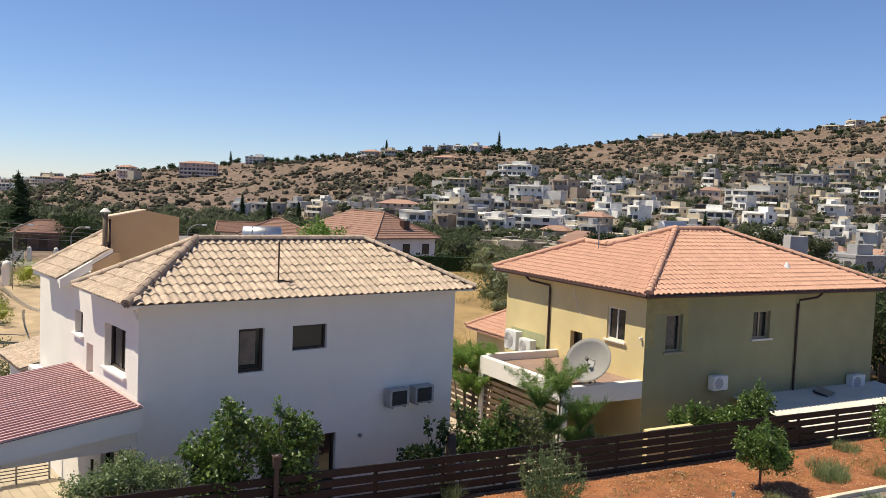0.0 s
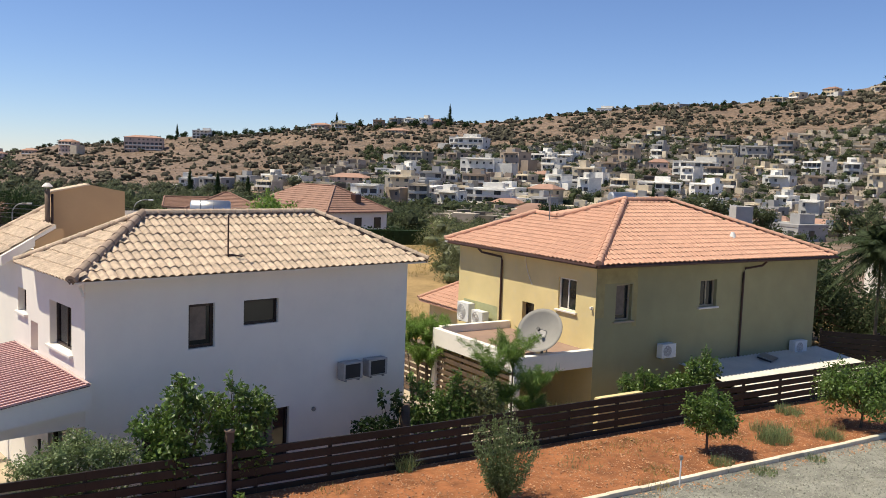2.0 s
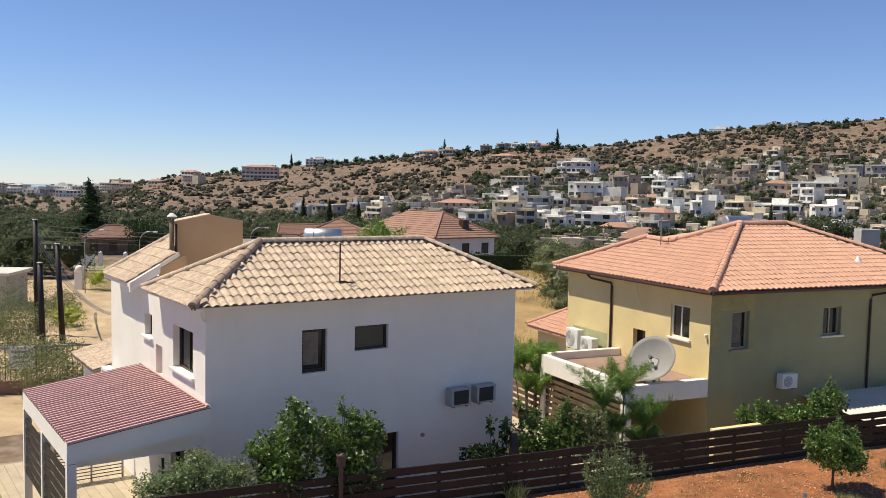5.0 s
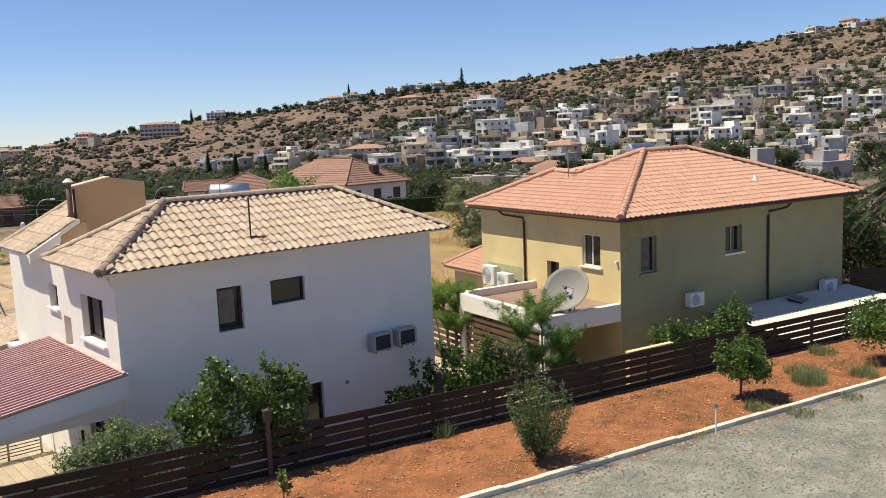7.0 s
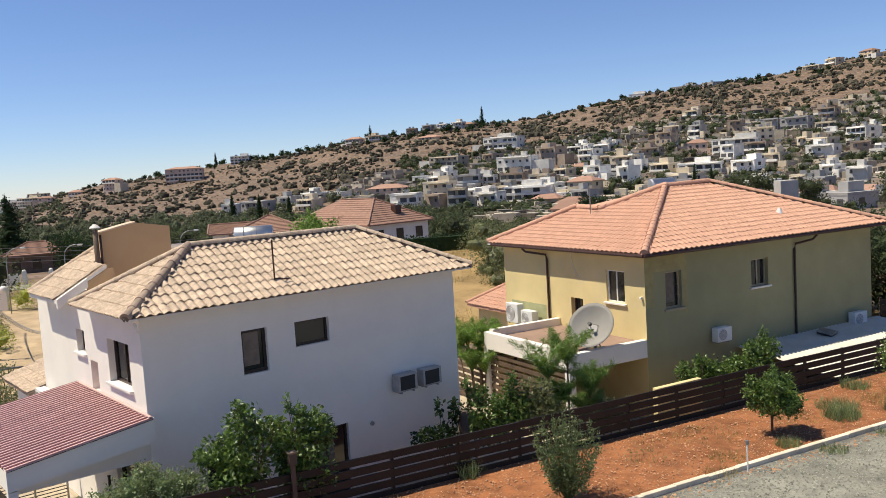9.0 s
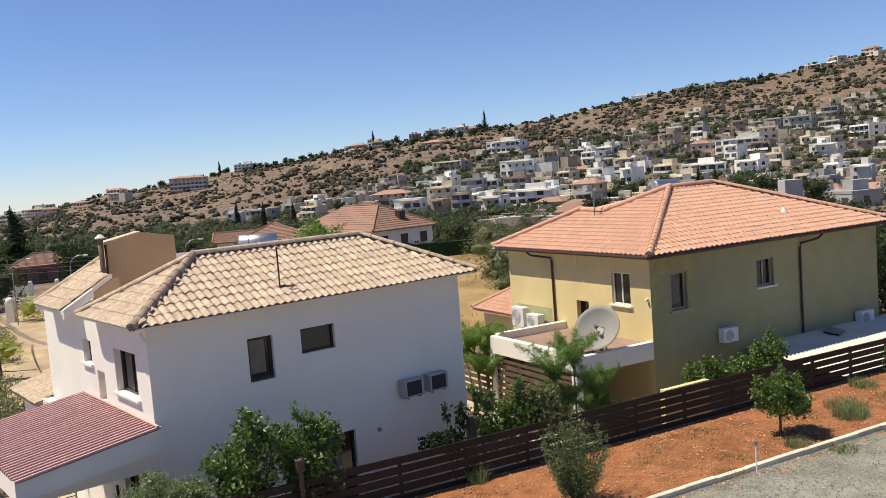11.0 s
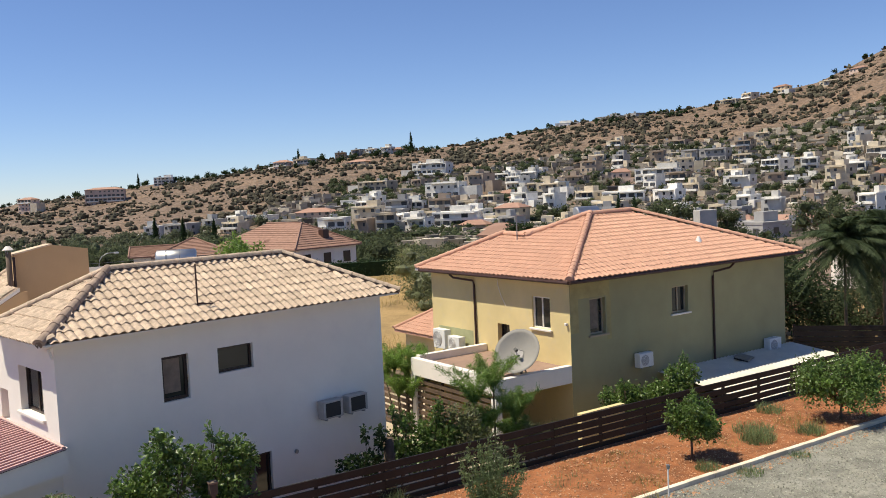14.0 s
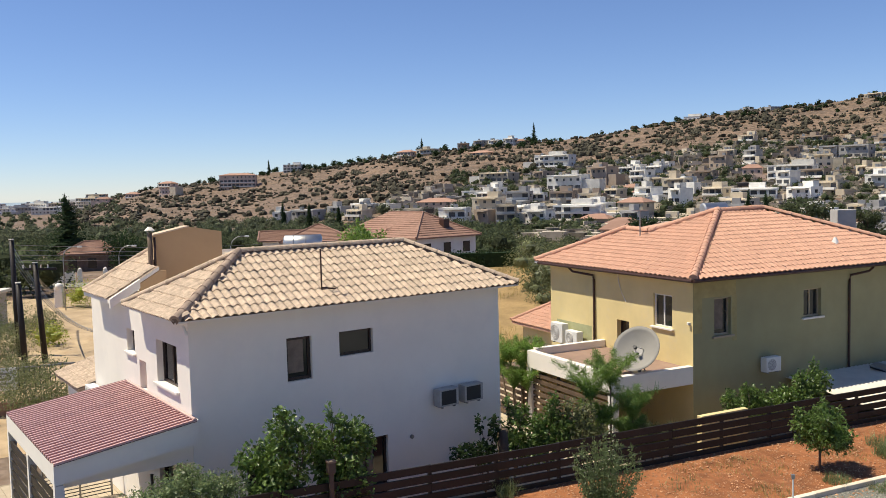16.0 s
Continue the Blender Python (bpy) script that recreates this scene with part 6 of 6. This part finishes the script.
clumps("shrubs", "bushes and dry growth on the left lot", scatter(12, 44, 66, -35, -27.5, 0.8, 2.0, 80, lambda x, y, d, a: d < 47 or d > 58) + [(-26, 44, -0.2, 2.4), (-28.2, 45.5, -0.2, 2.8), (-22.6, 40.5, -0.2, 2.0), (-21.4, 37.4, -0.2, 2.2), (-17.6, 33.4, -0.1, 2.4), (-18.8, 33.0, -0.1, 2.2), (-16.6, 33.6, -0.1, 1.9), (-30, 50, -0.2, 2.6)], 1, LEAF_OLIVE, 1900, 0.06)
clumps("shrubs", "yellow-green flowering bushes by the gate", [(-33.5, 70.5, -0.4, 2.6), (-31.5, 70.2, -0.4, 2.4), (-27.5, 52, -0.3, 1.8), (-26.5, 51, -0.3, 1.5)], 1, leaf_mat("yellow_green_leaf", (0.3, 0.33, 0.05)), 1200, 0.07, 0.4)


def scrub(count, seed, r0, r1, a0, a1, s0, s1, label):
    """Low round bushes scattered over the dry hill, one mesh."""
    r = np.random.default_rng(seed)
    ico = bmesh.new()
    bmesh.ops.create_icosphere(ico, subdivisions=1, radius=1)
    base = np.array([v.co for v in ico.verts])
    tri = np.array([[v.index for v in f.verts] for f in ico.faces])
    ico.free()
    verts, n = [], 0
    d = np.sqrt(r.uniform(r0 * r0, r1 * r1, count * 2))
    a = np.radians(r.uniform(a0, a1, count * 2))
    for dd, aa in zip(d, a):
        x, y = dd * math.sin(aa), dd * math.cos(aa)
        if noise.noise(Vector((x / 45, y / 45, 9.0))) < r.uniform(-0.5, 0.35) or (aa < -0.17 and r.random() < 0.45) or n >= count or dd > crest_r(math.degrees(aa)) + 6:
            continue
        s = s0 + (s1 - s0) * r.random() ** 3
        z = ground_z(x, y)
        for q in range(3):
            k = s * r.uniform(0.35, 0.75) if s > 0.8 else s * 0.7
            off = r.normal(0, 0.5, 3) * s if s > 0.8 else np.zeros(3)
            verts.append(base * (0.55 + 0.9 * r.random((len(base), 1))) * np.array([k, k, k * 0.9]) + (x + off[0], y + off[1], z + 0.15 * s + 0.3 * abs(off[2])))
            if s <= 0.8:
                break
        n += 1
    faces = (np.arange(len(verts))[:, None, None] * len(base) + tri[None]).reshape(-1, 3)
    ob = part("scrub", mesh_arrays("scrub", np.concatenate(verts), faces), SCRUB)
    tagged(ob, label, "scrub", kind="stuff")


scrub(7500, 4, 400, 990, -26, 36, 0.35, 3.2, "dark green scrub bushes dotted over the dry hill")
scrub(3600, 5, 460, 990, -26, 8, 0.35, 3.6, "dark green scrub bushes dotted over the dry hill")
scrub(2600, 6, 470, 760, 6, 36, 0.5, 3.0, "dark green scrub bushes dotted over the dry hill")

for k, (az, r, w, h, lf) in enumerate(((20.0, 130, 7.0, 9.0, LEAF_VALLEY), (10.6, 140, 6.4, 6.4, LEAF_DARK), (23.6, 170, 6.0, 8.0, LEAF_VALLEY), (29.5, 120, 9.0, 8.5, LEAF_VALLEY), (-8.4, 88, 4.6, 6.5, LEAF_BRIGHT))):
    x, y = r * math.sin(radians(az)), r * math.cos(radians(az))
    tree("tree", "broad leafy tree standing over the roofs", "tree", (x, y, ground_z(x, y) - 0.3), 2.0, crown_blobs(w, 0.5, h, 12, 400 + k), 3600, 0.18, lf, 0.2, core=0.5)
for az, r, h in ((16.8, 240, 13), (17.8, 240, 12), (-11.5, 300, 11), (-13.2, 290, 12), (-9.6, 300, 10), (3.39, 735, 17), (-4.0, 760, 13), (-14.0, 900, 14)):
    x, y = r * math.sin(radians(az)), r * math.cos(radians(az))
    conifer("slim dark cypress rising over the roofs", (x, y, ground_z(x, y) - 0.5), h, h * 0.26, int(r + az * 10))

lawn = part("lawn", slab([(-11, -5), (-3.62, -5), (-3.62, 8.5), (-11, 8.5)], -0.3, 0.06), mat("dry_lawn", (0.2, 0.18, 0.06), 0.95, 0.3, 0.8, bump=0.8, grain=12, dirt=(0.33, 0.25, 0.1), dirt_amount=0.7))
lawn.matrix_world = HOUSE_W
tagged(lawn, "patchy yellow-green lawn beside the carport", "lawn", kind="structure")
for k in range(10):
    p = HOUSE_W @ Vector((random.uniform(-5.6, -3.9), random.uniform(-2.5, 4.5), 0.05))
    tuft("grass", "patchy grass beside the carport", tuple(p), 0.8, 260, 0.22, LEAF_WEED if k % 2 else LEAF_DRY, 500 + k)

# ---- the town on the hill ----
TOWN = {
    "w": mat("town_white", (0.74, 0.71, 0.65), 0.9, 0.14, 3.0, bump=0, each=0.25),
    "c": mat("town_cream", (0.58, 0.5, 0.38), 0.9, 0.12, 3.0, bump=0, each=0.3),
    "g": mat("town_grey", (0.36, 0.345, 0.33), 0.9, 0.12, 4.0, bump=0, each=0.15),
    "b": mat("town_brown", (0.34, 0.27, 0.21), 0.9, 0.1, 4.0, bump=0, each=0.15),
    "p": mat("town_pink", (0.58, 0.44, 0.36), 0.9, 0.1, 4.0, bump=0, each=0.12),
    "o": mat("town_ochre", (0.6, 0.47, 0.32), 0.9, 0.1, 4.0, bump=0, each=0.12),
}
TOWN_TILE = mat("town_tile", (0.34, 0.2, 0.145), 0.9, 0.12, 3.0, bump=0, each=0.2)
TOWN_GLASS = mat("town_glass", (0.07, 0.07, 0.075), 0.2, 0.1, 3.0, bump=0, each=0.4)
PANE = mesh_of(box(-0.5, 0.5, -0.1, 0.05, -0.5, 0.5), "pane")
TANK = mesh_of(box(-0.8, 0.8, -0.4, 0.4, 0, 1.3), "water_tank")
SLAB = mesh_of(box(-0.5, 0.5, -1.2, -0.01, -0.5, 0.5), "balcony")
WORDS = {"w": "white", "c": "cream", "g": "grey", "b": "brown", "p": "pinkish", "o": "ochre"}


def town_house(az, r, w, d, storeys, hue, seed, floor=3.0, tiled=False):
    rr = random.Random(seed)
    x, y = r * math.sin(radians(az)), r * math.cos(radians(az))
    z = min(ground_z(x, y), ground_z(x * (1 - d / r), y * (1 - d / r)))
    h = storeys * floor
    t = thing("town_house", f"{WORDS[hue]} {'tiled' if tiled else 'flat-roofed'} {'apartment block' if storeys > 2 else 'house'} on the hillside", "building", pose(x, y, z, 0, 0, -az - 28 + rr.uniform(-24, 24)), "town houses")
    wall = TOWN[hue]
    part("wall", box(-w / 2, w / 2, 0, d, -3, h), wall, t)
    if tiled:
        o = 0.5
        a, b, c, e = (-w / 2 - o, -o, h + 0.01), (w / 2 + o, -o, h + 0.01), (w / 2 + o, d + o, h + 0.01), (-w / 2 - o, d + o, h + 0.01)
        p, q = (-w / 4, d / 2, h + 1.8), (w / 4, d / 2, h + 1.8)
        part("roof", roof_shell([[a, b, q, p], [b, c, q], [c, e, p, q], [e, a, p]], [a, b, c, e], 0.2), TOWN_TILE, t)
    else:
        part("parapet", box(-w / 2 - 0.1, w / 2 + 0.1, -0.1, d + 0.1, h + 0.01, h + 0.6), wall, t)
        if rr.random() < 0.6:
            s = rr.uniform(0.25, 0.5)
            c = rr.uniform(-0.25, 0.25) * w
            part("stair_head", box(c - w * s / 2, c + w * s / 2, d * 0.3, d * 0.8, h + 0.61, h + 2.8), wall, t)
        for k in range(rr.choice((0, 1, 1, 2))):
            ob = part("water_tank", TANK, rr.choice((WHITE_METAL, GREY_METAL)), t)
            ob.location = (rr.uniform(-0.42, 0.42) * w, rr.uniform(0.05, 0.28) * d, h + 0.6)
    if rr.random() < 0.55:
        sg, hw = rr.choice((-1, 1)), w * rr.uniform(0.3, 0.5)
        part("wing", box(sg * (w / 2 + 0.02), sg * (w / 2 + hw), d * rr.uniform(-0.2, 0.15), d * 0.85, -3, max(2.4, h - floor * rr.choice((0.5, 1, 1)))), TOWN[rr.choice(hue + "cw")], t)
    if storeys > 1 and not tiled:
        part("awning", box(-w * 0.3, w * 0.42, -rr.uniform(1.2, 2.4), -0.02, h - 0.25, h - 0.05), wall, t)
    n = max(2, round(w / 3.4))
    for f in range(storeys):
        deep = rr.random() < 0.45
        if deep:
            s0 = part("balcony", SLAB, wall, t)
            s0.location, s0.scale = (0, 0, f * floor + 0.35), (w * 0.9, 1, 1.0)
        for k in range(n):
            if rr.random() < 0.12:
                continue
            p = part("window", PANE, TOWN_GLASS, t)
            p.location = (w * ((k + 0.5) / n - 0.5), 0, f * floor + 1.65)
            p.scale = (w / n * (0.7 if deep else rr.uniform(0.25, 0.45)), 1, 1.7 if deep else 1.2)
        if d > 7:
            for sg in (-1, 1):
                p = part("window", PANE, GLASS, t)
                p.matrix_local = Matrix.Translation((sg * w / 2, d * 0.45, f * floor + 1.65)) @ Matrix.Rotation(radians(90), 4, "Z") @ Matrix.Diagonal((1.6, 1, 1.35, 1))
    return t


def sight_r(az, el, r0=318):
    """How far off the land meets the line of sight at that height."""
    r = r0
    while r < 1000:
        if ground_z(r * math.sin(radians(az)), r * math.cos(radians(az))) >= 9 + r * math.tan(radians(el)):
            break
        r += 3
    return r


CENTRE = [(6.1, -2.6, 3.1, 1.4, "w"), (3.3, -2.75, 1.8, 1.2, "w"), (1.45, -2.85, 1.35, 1.6, "c"), (-0.2, -2.75, 1.4, 1.2, "b"), (-2.1, -2.7, 1.9, 1.3, "w"), (-3.3, -1.5, 2.5, 0.7, "p"), (-6.6, -1.5, 1.1, 0.6, "w"), (-7.8, -1.6, 1.0, 0.7, "g"), (5.3, -0.47, 2.4, 1.43, "w"), (7.4, 0.04, 1.7, 1.31, "b"), (4.5, 1.11, 2.4, 1.09, "w"), (0.7, 0.1, 2.2, 0.95, "c"), (-0.9, -0.75, 1.2, 0.6, "w"), (2.2, -0.7, 1.3, 0.5, "c"), (11.1, -0.34, 1.4, 0.8, "c"), (12.5, -0.4, 1.4, 0.8, "w"), (7.2, -2.76, 1.9, 0.63, "o")]
EAST = [(19.2, -0.1, 2.7, 1.19, "w"), (21.3, 0.98, 1.0, 1.1, "g"), (22.7, 0.98, 1.7, 1.19, "g"), (24.1, -0.65, 1.7, 0.95, "w"), (17.1, -1.29, 2.7, 0.93, "w"), (26.1, 0.07, 1.6, 1.07, "w"), (26.1, -2.6, 1.2, 1.42, "w"), (20.4, 2.14, 1.4, 0.62, "b"), (17.0, 0.03, 1.2, 0.89, "p"), (20.4, -0.23, 1.5, 0.91, "b"), (24.4, 1.57, 1.3, 0.94, "b"), (27.8, 0.56, 1.8, 0.66, "c")]
CREST_WEST = [(-20.5, -0.08, 1.0, 0.88, "p"), (-16.0, 0.31, 2.3, 1.01, "p"), (-12.5, 1.31, 1.2, 0.53, "w"), (-22.5, -0.09, 0.8, 0.24, "p"), (-24.2, -0.51, 0.8, 0.4, "p"), (-3.8, 2.18, 1.3, 0.54, "c"), (-1.3, 2.44, 0.7, 0.54, "b"), (-0.3, 2.66, 0.8, 0.47, "g"), (0.7, 2.73, 0.7, 0.43, "w"), (1.7, 2.69, 0.8, 0.54, "w"), (2.5, 2.73, 0.6, 0.36, "p"), (-5.2, 2.05, 1.1, 0.54, "p"), (-0.3, 2.04, 1.5, 0.44, "o")]
CREST_EAST = [(13.8, 3.97, 1.8, 0.28, "w"), (16.3, 4.28, 1.7, 0.24, "g"), (17.7, 4.29, 1.2, 0.28, "g"), (23.7, 4.7, 1.1, 0.46, "c"), (24.8, 4.8, 0.9, 0.56, "c"), (26.7, 5.0, 0.9, 0.64, "o"), (29.5, 5.3, 1.2, 0.5, "c"), (31.0, 5.9, 1.0, 0.5, "p")]
WEST = [(-12.0, -2.01, 1.9, 0.83, "g"), (-13.4, -2.13, 1.0, 0.79, "w"), (-9.9, -1.76, 1.3, 0.73, "g"), (-8.3, -1.58, 1.6, 0.73, "w"), (-8.6, -2.01, 1.4, 0.73, "c")]
placed = []
for i, (az, el, wide, high, hue) in enumerate(CENTRE + EAST + CREST_WEST + CREST_EAST + WEST):
    r = sight_r(az, el)
    w, h = r * math.tan(radians(wide)), r * math.tan(radians(high))
    st = max(1, round(h / 3.1))
    town_house(az, r, w, min(14, max(7, w * 0.7)), st, hue, 900 + i, h / st, tiled=hue in "po")
    placed.append((az, r, wide / 2 + 0.3))
rt = random.Random(17)
rows = 0
for j in range(-9, 19):
    r = 322 + j * 13.5
    az = (-5.0 if j >= 0 else 8.0) + rt.uniform(0, 1)
    while az < 33.5:
        step = math.degrees(rt.uniform(12.5, 20) / r)
        a, rad = az + rt.uniform(-0.2, 0.2), r + rt.uniform(-4, 4)
        az += step
        fringe = 0.28 + 0.62 * smooth(430, 530, rad) + 0.8 * smooth(0, -3, a) * smooth(330, 360, rad) + (0.35 if a < 3 and rad > 430 else 0) + (0.25 if 3 < a < 14 and rad > 500 else 0)
        if rt.random() < fringe or any(abs(a - p) < q and abs(rad - rr) < 17 for p, rr, q in placed):
            continue
        hue = rt.choice("wwwwwwcccccccggbbp" if j >= 0 else "ccgbbpo")
        town_house(a, rad, rt.uniform(5.5, 12) if j >= 0 else rt.uniform(5, 10), rt.uniform(6, 10), rt.choice((1, 1, 2, 2, 2, 3)) if j >= 0 else 1, hue, rows, tiled=hue in "po" or rt.random() < 0.04)
        rows += 1
for k in range(80):
    town_house(rt.uniform(-40, -24.5), rt.uniform(850, 1750), rt.uniform(10, 34), 12, rt.choice((1, 1, 2, 2, 3)), rt.choice("wwgc"), 3000 + k)


def outhouses(count, seed, r0, r1, a0, a1):
    """Sheds, garden walls, terraces and roof clutter between the houses."""
    r = np.random.default_rng(seed)
    base = np.array([(x, y, z) for z in (0, 1) for y in (-0.5, 0.5) for x in (-0.5, 0.5)], float)
    quad = np.array([(4, 5, 7, 6), (0, 1, 5, 4), (1, 3, 7, 5), (3, 2, 6, 7), (2, 0, 4, 6)])
    verts = []
    for _ in range(count):
        d, a = math.sqrt(r.uniform(r0 * r0, r1 * r1)), math.radians(r.uniform(a0, a1))
        x, y = d * math.sin(a), d * math.cos(a)
        wall = r.random() < 0.35
        size = (r.uniform(4, 16), 0.4, r.uniform(0.8, 1.8)) if wall else (r.uniform(1.5, 6), r.uniform(1.5, 5), r.uniform(0.8, 3.2))
        t = -a + r.normal(0, 0.35)
        p = base * size
        verts.append(np.stack([x + p[:, 0] * math.cos(t) - p[:, 1] * math.sin(t), y + p[:, 0] * math.sin(t) + p[:, 1] * math.cos(t), ground_z(x, y) - 0.4 + p[:, 2]], 1))
    faces = (np.arange(count)[:, None, None] * 8 + quad[None]).reshape(-1, 4)
    ob = part("outhouses", mesh_arrays("outhouses", np.concatenate(verts), faces), mat("outhouse_render", (0.4, 0.345, 0.27), 0.9, 0.15, 2.0, bump=0, each=0.75, island=True))
    tagged(ob, "small sheds and garden walls between the town houses", "sheds", kind="stuff")


outhouses(3800, 21, 205, 560, 3, 35)
outhouses(500, 22, 330, 470, -6, 3)

# ---- paving of the court beside the carport ----
court_floor = thing("court_paving", "sand-coloured paving strips of the court", "paving", HOUSE_W, kind="structure")
STRIP = mesh_of(box(-0.134, 0.134, -3.9, 9.5, 0.0, 0.045, bevel=0.008), "paving_strip")
for k in range(24):
    part("paving_strip", STRIP, PAVING, court_floor).location = (-3.3 + 0.3 * k * 0.92, 0, 0.012)
